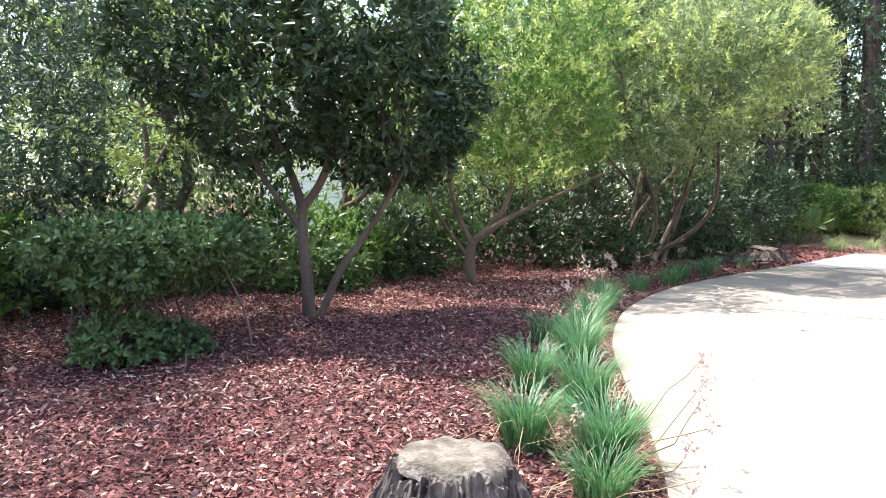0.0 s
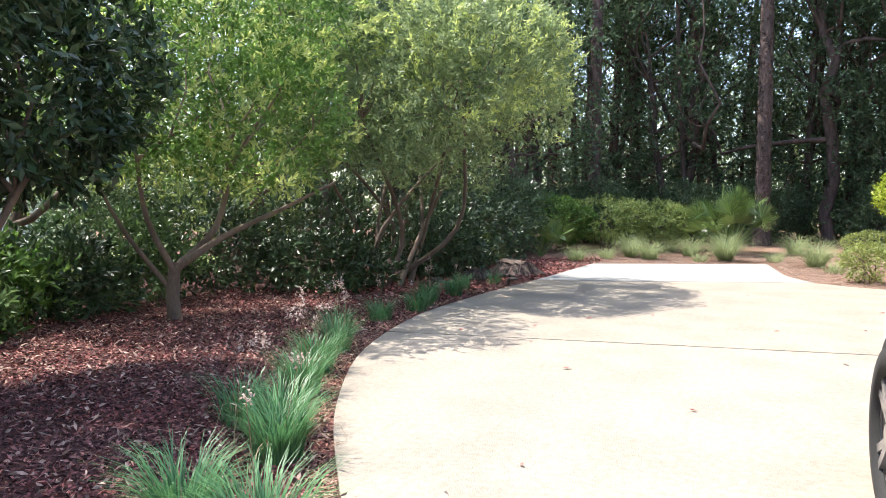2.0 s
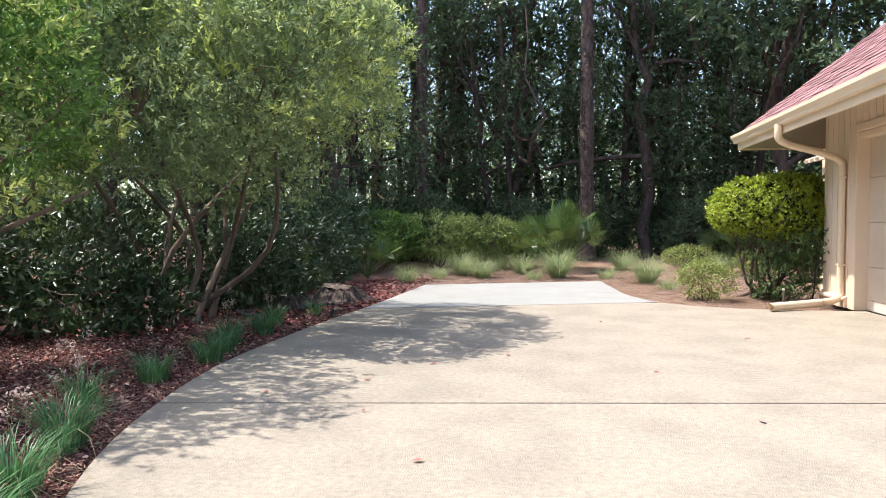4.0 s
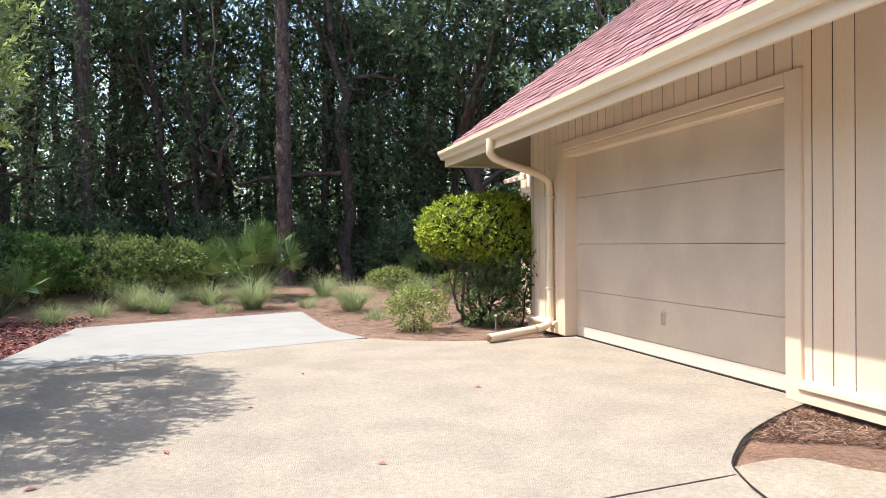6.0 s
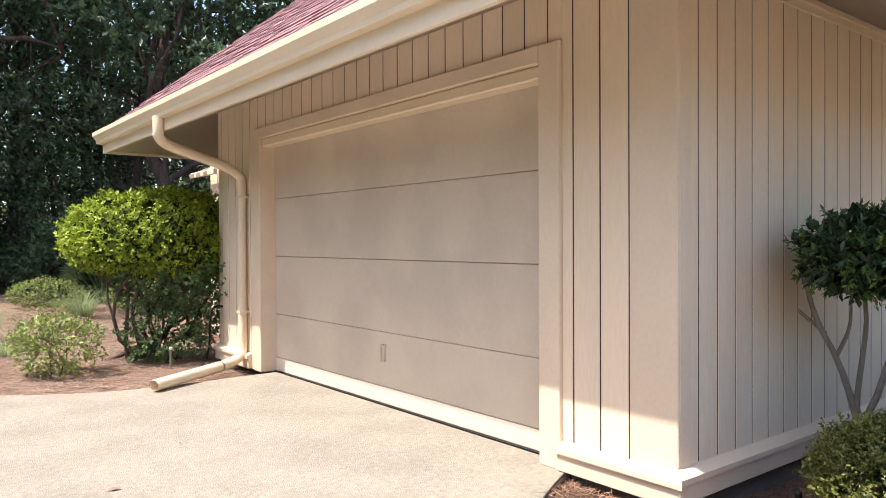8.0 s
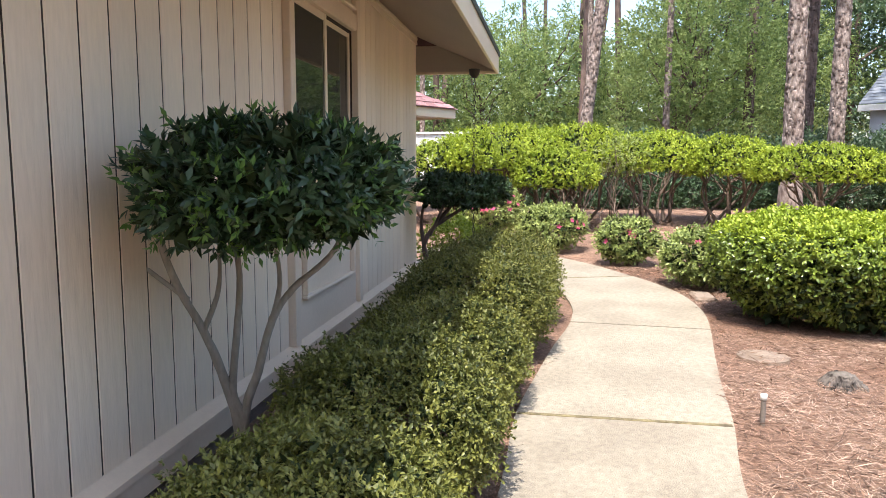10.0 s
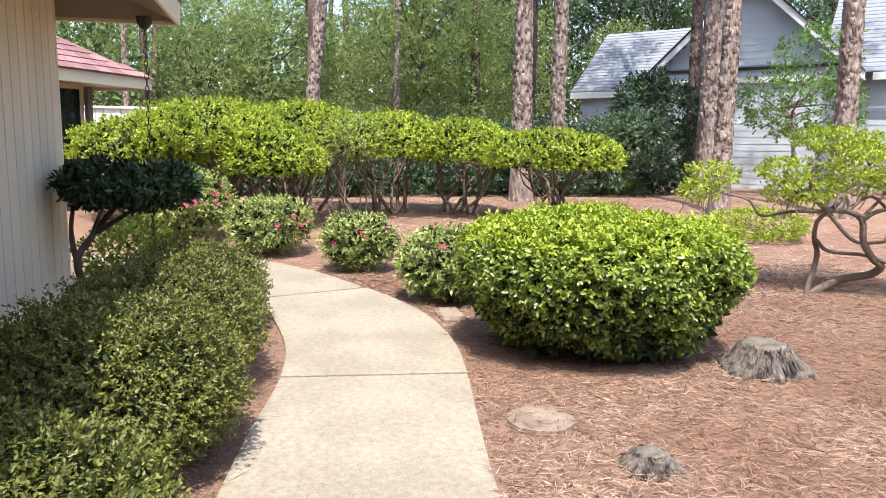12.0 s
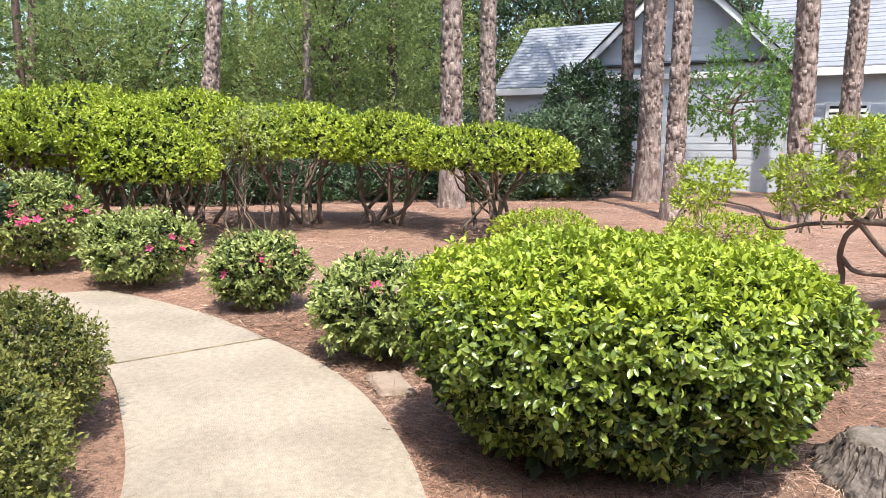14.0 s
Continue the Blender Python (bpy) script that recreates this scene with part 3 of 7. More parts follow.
foundation = part("foundation", prism(bmesh.new(), [(0.03, 0.03), (GX - 0.03, 0.03), (GX - 0.03, GY - 0.03), (0.19, GY - 0.03), (0.19, DL + 0.05), (0.19, DR - 0.05), (0.03, DR - 0.16)], -0.4, 0.06), M_FOUND)
tagged(foundation, "dark grey masonry foundation below the siding", "foundation", kind="structure")

# corner boards, base trim
trim = boxed("trim_corner_front", (-0.002, 0.018, -0.006, 0.297, 0.16, 2.95), M_TRIM, None, "", 0.005)
tagged(trim, "beige corner board", "trim", kind="structure")
trim2 = boxed("trim_corner_side", (0.02, 0.122, -0.006, 0.014, 0.18, 3.0), M_TRIM, None, "", 0.005)
tagged(trim2, "beige corner board on the side wall", "trim", kind="structure")


def base_trim(name, along, a, b, label):
    """A sloped ledge with a deep board under it."""
    bm = bmesh.new()
    prof = [(0.03, 0.205), (-0.075, 0.165), (-0.075, 0.135), (-0.055, 0.135), (-0.055, 0.03), (0.03, 0.03)]
    if along == "y":
        prof = [(p, q - 0.02) for p, q in prof]
    ends = []
    for t in (a, b):
        inner = [t if t != a or a > 0.1 else t + p for p, _ in prof]
        ends.append([bm.verts.new((p, u, q) if along == "y" else (u, p, q)) for (p, q), u in zip(prof, inner)])
    for i in range(len(prof)):
        j = (i + 1) % len(prof)
        bm.faces.new((ends[0][i], ends[0][j], ends[1][j], ends[1][i]))
    bm.faces.new(ends[0])
    bm.faces.new(ends[1][::-1])
    tagged(part(name, bm, M_TRIM), label, "trim", kind="structure")


base_trim("trim_base_side", "x", 0.0, GX, "beige sloped base ledge under the side siding")
base_trim("trim_base_front", "y", 0.0, DR - 0.17, "beige sloped base ledge beside the garage door")
base_trim("trim_base_front_end", "y", DL + 0.26, GY, "beige sloped base ledge at the downspout")

# garage door with its frame
door = thing("garage_door", "closed beige four-section garage door with a pale bottom rail", "garage door", kind="structure")
for k in range(4):
    z0, z1 = k * 0.61, (k + 1) * 0.61
    if k == 0:
        boxed("bottom_rail", (0.143, 0.172, DR - 0.02, DL + 0.02, 0.006, 0.145), M_STRIP, door, "bottom rail, paler for the sunlight put into its colour", 0.005)
        z0 = 0.148
    boxed("door_section", (0.145, 0.175, DR - 0.02, DL + 0.02, z0 + 0.002, z1 - 0.002), M_DOOR, door, "", 0.004)
lift = part("lift_handle", box(box(box(bmesh.new(), 0.12, 0.144, 2.895, 2.915, 0.36, 0.50, 0.003), 0.125, 0.146, 2.885, 2.955, 0.485, 0.505, 0.003), 0.12, 0.144, 2.94, 2.955, 0.36, 0.50, 0.003), M_DOOR, door, "beige lift handle")
frame_door = thing("trim_garage_door", "beige flat frame boards around the garage door", "trim", kind="structure")
boxed("jamb_board", (-0.03, 0.178, DR - 0.17, DR, 0.0, DH + 0.13), M_TRIM, frame_door, "", 0.006)
boxed("jamb_board", (-0.03, 0.178, DL, DL + 0.17, 0.0, DH + 0.13), M_TRIM, frame_door, "", 0.006)
boxed("side_stop", (-0.015, 0.1, DL + 0.172, DL + 0.255, 0.0, DH + 0.13), M_TRIM, frame_door, "", 0.006)
boxed("head_board", (-0.03, 0.178, DR + 0.002, DL - 0.002, DH + 0.02, DH + 0.13), M_TRIM, frame_door, "", 0.006)
boxed("head_moulding", (0.0, 0.142, DR + 0.002, DL - 0.002, DH - 0.07, DH + 0.018), M_GUTTER, frame_door, "cream head moulding", 0.012)
boxed("weather_strip", (0.12, 0.142, DR + 0.002, DL - 0.002, 0.0, 0.006), M_BLACK, frame_door, "black rubber strip", 0)

# window bay in the side wall
bay = thing("window_bay", "beige framed slider window above a moulded panel", "window", kind="structure")
boxed("bay_board", (WX0, WX0 + 0.09, -0.05, 0.014, 0.19, 3.0), M_TRIM, bay, "", 0.005)
boxed("bay_board", (WX1 - 0.09, WX1, -0.05, 0.014, 0.19, 3.0), M_TRIM, bay, "", 0.005)
boxed("lower_panel", (WX0 + 0.092, WX1 - 0.092, -0.012, 0.016, 0.19, 1.27), M_TRIM, bay, "", 0.004)
boxed("upper_panel", (WX0 + 0.092, WX1 - 0.092, -0.012, 0.016, 2.60, 3.0), M_TRIM, bay, "", 0.004)
boxed("window_sill", (WX0 + 0.092, WX1 - 0.092, -0.06, 0.05, 1.275, 1.34), M_TRIM, bay, "", 0.008)
boxed("window_head", (WX0 + 0.092, WX1 - 0.092, -0.045, 0.03, 2.46, 2.595), M_TRIM, bay, "", 0.008)
for dims in ((3.04, 4.48, 2.62, 2.645), (3.04, 3.065, 2.647, 2.9), (4.455, 4.48, 2.647, 2.9), (3.14, 4.34, 0.915, 0.94), (3.14, 4.34, 0.46, 0.485), (3.14, 3.165, 0.487, 0.913), (4.315, 4.34, 0.487, 0.913)):
    boxed("panel_moulding", (dims[0], dims[1], -0.055, -0.013, dims[2], dims[3]), M_TRIM, bay, "", 0.006)
xm = (WX0 + WX1) / 2
for x0, x1, yy in ((WX0 + 0.093, xm + 0.03, 0.0), (xm - 0.03, WX1 - 0.093, 0.03)):
    for d in ((x0, x0 + 0.05, 1.345, 2.455), (x1 - 0.05, x1, 1.345, 2.455), (x0 + 0.051, x1 - 0.051, 1.345, 1.40), (x0 + 0.051, x1 - 0.051, 2.405, 2.455)):
        boxed("sash_bar", (d[0], d[1], yy - 0.012, yy + 0.016, d[2], d[3]), M_GUTTER, bay, "cream sash bar", 0.004)
    boxed("pane", (x0 + 0.045, x1 - 0.045, yy, yy + 0.006, 1.395, 2.41), M_GLASS, bay, "dark reflecting glass", 0)
boxed("window_backing", (WX0 + 0.1, WX1 - 0.1, 0.15, 0.17, 1.36, 2.44), M_GROOVE, bay, "dark sheet behind the glass", 0)


def hip_faces(x0, x1, y0, y1, z, pitch):
    """Corners of the four planes of a hip roof."""
    h = min(x1 - x0, y1 - y0) / 2
    if x1 - x0 >= y1 - y0:
        a, b = (x0 + h, (y0 + y1) / 2, z + h * pitch), (x1 - h, (y0 + y1) / 2, z + h * pitch)
    else:
        a, b = ((x0 + x1) / 2, y0 + h, z + h * pitch), ((x0 + x1) / 2, y1 - h, z + h * pitch)
    c = [(x0, y0, z), (x1, y0, z), (x1, y1, z), (x0, y1, z)]
    return c, a, b


RX0, RX1, RY0, RY1 = -EAVE, GX + 0.12, -EAVE, GY + 1.15


def build_roof():
    roof = thing("roof", "steep hip roof of weathered red shingles", "roof", kind="structure")
    c, a, b = hip_faces(RX0, RX1, RY0, RY1, ZT + 0.05, PITCH)
    bm = bmesh.new()
    v = [bm.verts.new(p) for p in (*c, a, b)]
    for q in ((0, 1, 5, 4), (1, 2, 5), (2, 3, 4, 5), (3, 0, 4)):
        bm.faces.new([v[i] for i in q])
    part("roof_deck", bm, M_UNDER, roof, "dark deck, its colour giving shadow lines between shingles")
    # sloped soffit and fascia boards
    bm = bmesh.new()
    o = [(RX0 + 0.03, RY0 + 0.03, ZB + 0.03), (RX1 - 0.03, RY0 + 0.03, ZB + 0.03), (RX1 - 0.03, RY1 - 0.03, ZB + 0.03), (RX0 + 0.03, RY1 - 0.03, ZB + 0.03)]
    i = [(0.0, 0.0, 2.9), (GX, 0.0, 2.9), (GX, GY, 2.9), (0.0, GY, 2.9)]
    ov, iv = [bm.verts.new(p) for p in o], [bm.verts.new(p) for p in i]
    for k in range(4):
        bm.faces.new((ov[k], ov[(k + 1) % 4], iv[(k + 1) % 4], iv[k]))
    bmesh.ops.solidify(bm, geom=list(bm.faces), thickness=0.015)
    part("soffit", bm, M_SOFFIT, roof)
    for dims in ((RX0, RX0 + 0.03, RY0, RY1, ZB, ZT + 0.03), (RX1 - 0.03, RX1, RY0, RY1, ZB, ZT + 0.03), (RX0 + 0.032, RX1 - 0.032, RY0, RY0 + 0.03, ZB, ZT + 0.03), (RX0 + 0.032, RX1 - 0.032, RY1 - 0.03, RY1, ZB, ZT + 0.03)):
        boxed("fascia", dims, M_GUTTER, roof, "", 0.004)
    for dims in ((RX0 - 0.012, RX1 + 0.012, RY0 - 0.014, RY0 - 0.002, ZT + 0.0, ZT + 0.055), (RX1 + 0.002, RX1 + 0.014, RY0, RY1, ZT, ZT + 0.055)):
        boxed("drip_edge", dims, M_BLACK, roof, "dark shingle edge", 0)
    for k in range(2):
        boxed("frieze_board", (0.1, GX, -0.02 - 0.012 * k, 0.0 - 0.012 * k - 0.002, 2.80 + 0.05 * k, 2.86 + 0.05 * k), M_TRIM, roof, "", 0.003)
    return roof, c, a, b


roof, rc, ra, rb = build_roof()

# gutter along the front eave: a moulded channel with caps and seams
GUTTER = [(0.0, 0.0), (-0.07, 0.005), (-0.075, 0.04), (-0.115, 0.09), (-0.118, 0.135), (-0.106, 0.135), (-0.105, 0.095), (-0.065, 0.045), (-0.062, 0.014), (-0.004, 0.012)]


def gutter_run(y0, y1, grow=0.0, closed=False):
    bm = bmesh.new()
    prof = [(0.0, 0.0), (-0.07, 0.005), (-0.075, 0.04), (-0.115, 0.09), (-0.118, 0.135), (0.0, 0.135)] if closed else GUTTER
    rows = [[bm.verts.new((RX0 + 0.006 + p * (1 + grow), y, ZB + 0.11 - grow * 0.05 + q * (1 + grow))) for p, q in prof] for y in (y0, y1)]
    for i in range(len(prof)):
        j = (i + 1) % len(prof)
        bm.faces.new((rows[0][i], rows[0][j], rows[1][j], rows[1][i]))
    for r in rows:
        bm.faces.new(r)
    return bm


gutter = thing("gutter", "cream painted metal gutter along the front eave", "gutter", (0, 0, 0))
part("channel", gutter_run(RY0 - 0.02, RY1 + 0.02), M_GUTTER, gutter)
part("end_cap", gutter_run(RY0 - 0.024, RY0 - 0.021, 0.02, True), M_GUTTER, gutter)
part("end_cap", gutter_run(RY1 + 0.021, RY1 + 0.024, 0.02, True), M_GUTTER, gutter)
for y in (2.05, 5.1):
    part("seam", gutter_run(y, y + 0.03, 0.02), M_GUTTER, gutter, "overlapping seam strip")

spout = thing("downspout", "cream round downspout with a bent elbow onto the drive", "downspout", (0, 0, 0))
dsy = 5.39
path = [(RX0 - 0.05, 5.02, ZB + 0.13), (RX0 - 0.05, 5.02, ZB + 0.0), (RX0 - 0.03, 5.05, ZB - 0.07), (RX0 + 0.12, 5.14, ZB - 0.14), (-0.32, 5.30, ZB - 0.27), (-0.10, dsy - 0.01, ZB - 0.36), (-0.06, dsy, ZB - 0.46), (-0.06, dsy, ZB - 0.62)]
tubes("elbow", [from_curve(path, 0.052, 0.05, 5)], M_GUTTER, spout, 12)
tubes("pipe", [[((-0.06, dsy, ZB - 0.55), 0.047), ((-0.06, dsy, 1.2), 0.047), ((-0.06, dsy, 0.22), 0.047)]], M_GUTTER, spout, 12)
bend = from_curve([(-0.06, dsy, 0.28), (-0.08, dsy - 0.02, 0.16), (-0.22, dsy - 0.12, 0.1), (-0.42, dsy - 0.28, 0.09)], 0.05, 0.055, 5)
tubes("outlet_bend", [bend], M_GUTTER, spout, 12)
a0, b0 = Vector((-0.42, dsy - 0.28, 0.09)), Vector((-1.22, 4.66, 0.062))
tubes("drain_hose", [[(a0.lerp(b0, k / 40), 0.058 if k % 2 else 0.051) for k in range(41)]], M_GUTTER, spout, 12, label="ribbed drain hose")
for z in (1.85, 0.6):
    boxed("strap", (-0.11, -0.001, dsy - 0.052, dsy + 0.052, z, z + 0.025), M_GUTTER, spout, "", 0.003)

# rain chain at the end of the side eave
chain = thing("rain_chain", "dark iron rain chain hanging from the eave", "chain", (7.36, -0.72, 0))
cup = tubes("cup", [[((0, 0, 2.5), 0.07), ((0, 0, 2.44), 0.06), ((0, 0, 2.40), 0.03)]], M_IRON, chain, 10)
link_me = None
for k in range(40):
    z = 2.38 - k * 0.055
    if link_me is None:
        ring = [(Vector((0.016 * math.cos(a), 0, 0.034 * math.sin(a))), 0.004) for a in np.linspace(0, 2 * math.pi, 9)]
        ob = tubes("link", [ring], M_IRON, chain, 4)
        link_me = ob.data
    else:
        ob = new("link", link_me)
        ob.parent = chain
    ob.location, ob.rotation_euler = (0, 0, z), (0, 0, math.pi / 2 * (k % 2))


# ---- second wing of the house, beyond the path's bend ----
def build_wing():
    wing = thing("house_wing", "beige house wing with a low red shingle roof", "house", (15.2, 0.54, 0.1), -31)
    W, D = 8.0, 7.0
    boxed("wall", (-W, -0.8, 0.85, 1.0, -0.3, 2.55), M_SIDING, wing, "", 0)
    boxed("end_wall", (-0.95, -0.8, 1.0, D, -0.3, 2.55), M_SIDING, wing, "", 0)
    for k in range(26):
        boxed("board", (-W + 0.27 * k, -W + 0.27 * k + 0.255, 0.83, 0.85, 0.0, 2.55), M_SIDING, wing, "", 0.002)
    for x0, x1, z0, z1 in ((-6.2, -4.4, 0.1, 2.25), (-3.5, -2.3, 0.1, 2.25), (-1.95, -0.95, 0.1, 2.25)):
        boxed("pane", (x0, x1, 0.79, 0.81, z0, z1), M_GLASS, wing, "dark reflecting glass", 0)
        for d in ((x0 - 0.07, x0, z0, z1), (x1, x1 + 0.07, z0, z1), (x0 - 0.07, x1 + 0.07, z1, z1 + 0.08), ((x0 + x1) / 2 - 0.03, (x0 + x1) / 2 + 0.03, z0, z1)):
            boxed("frame_bar", (d[0], d[1], 0.77, 0.828, d[2], d[3]), M_TRIM, wing, "", 0.004)
    boxed("post", (-0.92, -0.82, 0.62, 0.72, -0.3, 2.3), M_FOUND, wing, "", 0.006)
    boxed("fascia", (-W - 0.5, 0.0, 0.0, 0.03, 2.3, 2.5), M_TRIM, wing, "", 0.004)
    boxed("fascia", (-0.03, 0.0, 0.032, D, 2.3, 2.5), M_TRIM, wing, "", 0.004)
    boxed("soffit", (-W - 0.5, -0.032, 0.032, 0.83, 2.34, 2.36), M_SOFFIT, wing, "", 0)
    h = 3.5
    bm = bmesh.new()
    v = [bm.verts.new(p) for p in ((-W - 0.5, -0.05, 2.5), (0.05, -0.05, 2.5), (0.05, D, 2.5), (-W - 0.5, D, 2.5), (-h, h, 2.5 + h * 0.6), (-W - 0.5, h, 2.5 + h * 0.6))]
    for q in ((0, 1, 4, 5), (1, 2, 4), (2, 3, 5, 4), (3, 0, 5), (0, 3, 2, 1)):
        bm.faces.new([v[i] for i in q])
    part("roof_deck", bm, M_SHINGLE_REST, wing, "red shingles")
    # shingle courses
    me = None
    for row in range(16):
        y = row * 0.2
        x = -W + (0.15 if row % 2 else 0)
        while x < -y - 0.3:
            if me is None:
                ob = part("shingle", box(bmesh.new(), 0.004, 0.3, 0, 0.22, 0.0, 0.012), M_SHINGLE, wing)
                me = ob.data
            else:
                ob = new("shingle", me)
                ob.parent = wing
            if row > 12:
                bpy.data.objects.remove(ob)
                break
            ob.location = (x, y - 0.05, 2.505 + y * 0.6 + 0.008)
            ob.rotation_euler = (math.atan(0.6) - 0.05, 0, 0)
            x += 0.305
    return wing


build_wing()

# low part of the house behind the garage's far end, with a rafter screen
annex = thing("house_annex", "pale house corner with a small window and open rafters", "house", (1.05, 8.8, 0.0))
boxed("wall", (0.0, 5.0, 0.0, 0.2, -0.1, 2.9), M_SIDING, annex, "", 0.004)
boxed("wall", (0.0, 0.2, 0.2, 0.45, -0.1, 2.9), M_SIDING, annex, "", 0.004)
boxed("pane", (0.12, 0.9, -0.012, -0.004, 1.3, 2.15), M_GLASS, annex, "dark glass", 0)
for d in ((0.05, 0.12, 1.25, 2.2), (0.12, 0.95, 2.152, 2.25), (0.12, 0.95, 1.2, 1.298)):
    boxed("frame_bar", (d[0], d[1], -0.035, -0.002, d[2], d[3]), M_WHITE, annex, "", 0.004)
boxed("rafter_beam", (-0.16, -0.1, -0.1, 0.9, 2.42, 2.5), M_TRIM, annex, "", 0.004)
for k in range(3):
    bm = box(bmesh.new(), -0.25, 0.4, 0.15 + k * 0.3, 0.18 + k * 0.3, 2.5, 2.56)
    bmesh.ops.rotate(bm, cent=(0, 0, 2.55), matrix=Matrix.Rotation(-0.42, 3, "Y"), verts=bm.verts)
    part("rafter", bm, M_TRIM, annex)

# ---- neighbour's house ----
def slab_face(pts, thick):
    """A flat plate through the points, with thickness."""
    bm = bmesh.new()
    bm.faces.new([bm.verts.new(p) for p in pts])
    bmesh.ops.solidify(bm, geom=list(bm.faces), thickness=thick)
    return bm


def build_neighbour():
    nb = thing("neighbour_house", "pale blue-grey lap-sided house with a grey shingle roof", "house", (22.2, -13.55, 0), -47.1)

    def lap(x, y0, y1, z0, z1, rake=None, step=0.2):
        """Lapped boards on the plane x; rake gives the gable's peak (y, z)."""
        z = z0
        while z < z1 - 0.02:
            a, b = y0, y1
            if rake:
                f = (z + step * 0.5 - z0) / (rake[1] - z0)
                a, b = y0 + (rake[0] - y0) * f, y1 + (rake[0] - y1) * f
            if b - a > 0.25:
                bm = bmesh.new()
                vs = [bm.verts.new(p) for p in ((x - 0.022, a, z), (x - 0.022, b, z), (x - 0.012, b, z + step), (x - 0.012, a, z + step), (x, a, z), (x, b, z), (x, b, z + step), (x, a, z + step))]
                for q in ((0, 1, 2, 3), (4, 7, 6, 5), (0, 4, 5, 1), (3, 2, 6, 7), (0, 3, 7, 4), (1, 5, 6, 2)):
                    bm.faces.new([vs[i] for i in q])
                part("lap_board", bm, M_LAP, nb)
            z += step

    LW, PK, PZ, BZ = -5.5, -2.75, 6.35, 3.75      # gable width, peak, band height
    boxed("wall", (0.0, 0.2, LW, 0.0, -0.2, BZ), M_LAP, nb, "", 0)
    boxed("wall", (0.2, 6.5, -0.2, 0.0, -0.2, BZ), M_LAP, nb, "", 0)
    boxed("wall", (2.2, 2.4, 0.002, 3.6, -0.2, 3.4), M_LAP, nb, "", 0)
    boxed("wall", (2.4, 7.6, 3.4, 3.6, -0.2, 3.4), M_LAP, nb, "", 0)
    boxed("wall", (1.6, 1.8, -18.0, LW, -0.2, 3.6), M_LAP, nb, "", 0)
    lap(0.0, LW + 0.1, -0.1, 0.0, 3.4)
    lap(2.2, 0.1, 3.55, 0.0, 3.2)
    lap(1.6, -17.9, LW - 0.3, 0.0, 3.4)
    # gable with its boards, band and rakes
    bm = bmesh.new()
    vs = [bm.verts.new(p) for p in ((0.02, LW, BZ), (0.02, 0.0, BZ), (0.02, PK, PZ), (6, LW, BZ), (6, 0.0, BZ), (6, PK, PZ))]
    for q in ((0, 1, 2), (3, 5, 4), (0, 2, 5, 3), (1, 4, 5, 2), (0, 3, 4, 1)):
        bm.faces.new([vs[i] for i in q])
    part("gable", bm, M_LAP, nb)
    lap(0.02, LW + 0.15, -0.15, BZ + 0.16, PZ - 0.2, (PK, PZ))
    boxed("band_board", (-0.14, 0.0, LW - 0.05, 0.05, BZ - 0.36, BZ - 0.2), M_WHITE, nb, "white trim board", 0.01)
    boxed("band_face", (-0.1, 0.0, LW, 0.0, BZ - 0.198, BZ + 0.03), M_LAP, nb, "", 0.01)
    boxed("flashing", (-0.2, 0.0, LW - 0.1, 0.1, BZ + 0.032, BZ + 0.1), M_BLACK, nb, "dark flashing", 0.01)
    for sg in (-1, 1):
        foot = 0.35 if sg > 0 else LW - 0.35
        zf = BZ - 0.22
        part("roof_plane", slab_face([(-0.4, foot, zf), (-0.4, PK, PZ + 0.18), (8, PK, PZ + 0.18), (8, foot, zf)], 0.1), M_GREYROOF, nb, "grey shingles")
        bm = bmesh.new()
        vs = [bm.verts.new((x, y, z)) for x in (-0.46, -0.38) for y, z in ((foot, zf - 0.2), (PK, PZ - 0.1), (PK, PZ + 0.14), (foot, zf + 0.02))]
        for q in ((0, 1, 2, 3), (7, 6, 5, 4), (0, 4, 5, 1), (1, 5, 6, 2), (2, 6, 7, 3), (3, 7, 4, 0)):
            bm.faces.new([vs[i] for i in q])
        part("rake_board", bm, M_WHITE, nb, "white rake board")
        bm = bmesh.new()
        vs = [bm.verts.new((x, y, z)) for x in (-0.5, -0.36) for y, z in ((foot, zf + 0.03), (PK, PZ + 0.15), (PK, PZ + 0.2), (foot, zf + 0.08))]
        for q in ((0, 1, 2, 3), (7, 6, 5, 4), (0, 4, 5, 1), (1, 5, 6, 2), (2, 6, 7, 3), (3, 7, 4, 0)):
            bm.faces.new([vs[i] for i in q])
        part("drip_edge", bm, M_BLACK, nb, "dark shingle edge")

    # roofs of the two side wings, laid in courses
    def wing_roof(x0, z0, x1, z1, y0, y1):
        part("roof_plane", slab_face([(x0, y0, z0), (x0, y1, z0), (x1, y1, z1), (x1, y0, z1)], 0.08), M_GREYROOF, nb, "grey shingles")
        part("roof_plane", slab_face([(x1, y0, z1), (x1, y1, z1), (2 * x1 - x0, y1, z0), (2 * x1 - x0, y0, z0)], 0.08), M_GREYROOF, nb, "grey shingles")
        n = int(math.hypot(x1 - x0, z1 - z0) / 0.2)
        for k in range(n):
            f0, f1 = k / n, (k + 1) / n
            xa, za, xb, zb = x0 + (x1 - x0) * f0, z0 + (z1 - z0) * f0, x0 + (x1 - x0) * f1, z0 + (z1 - z0) * f1
            bm = bmesh.new()
            vs = [bm.verts.new(p) for p in ((xa, y0, za + 0.035), (xa, y1, za + 0.035), (xb, y1, zb + 0.012), (xb, y0, zb + 0.012), (xa, y0, za + 0.004), (xa, y1, za + 0.004))]
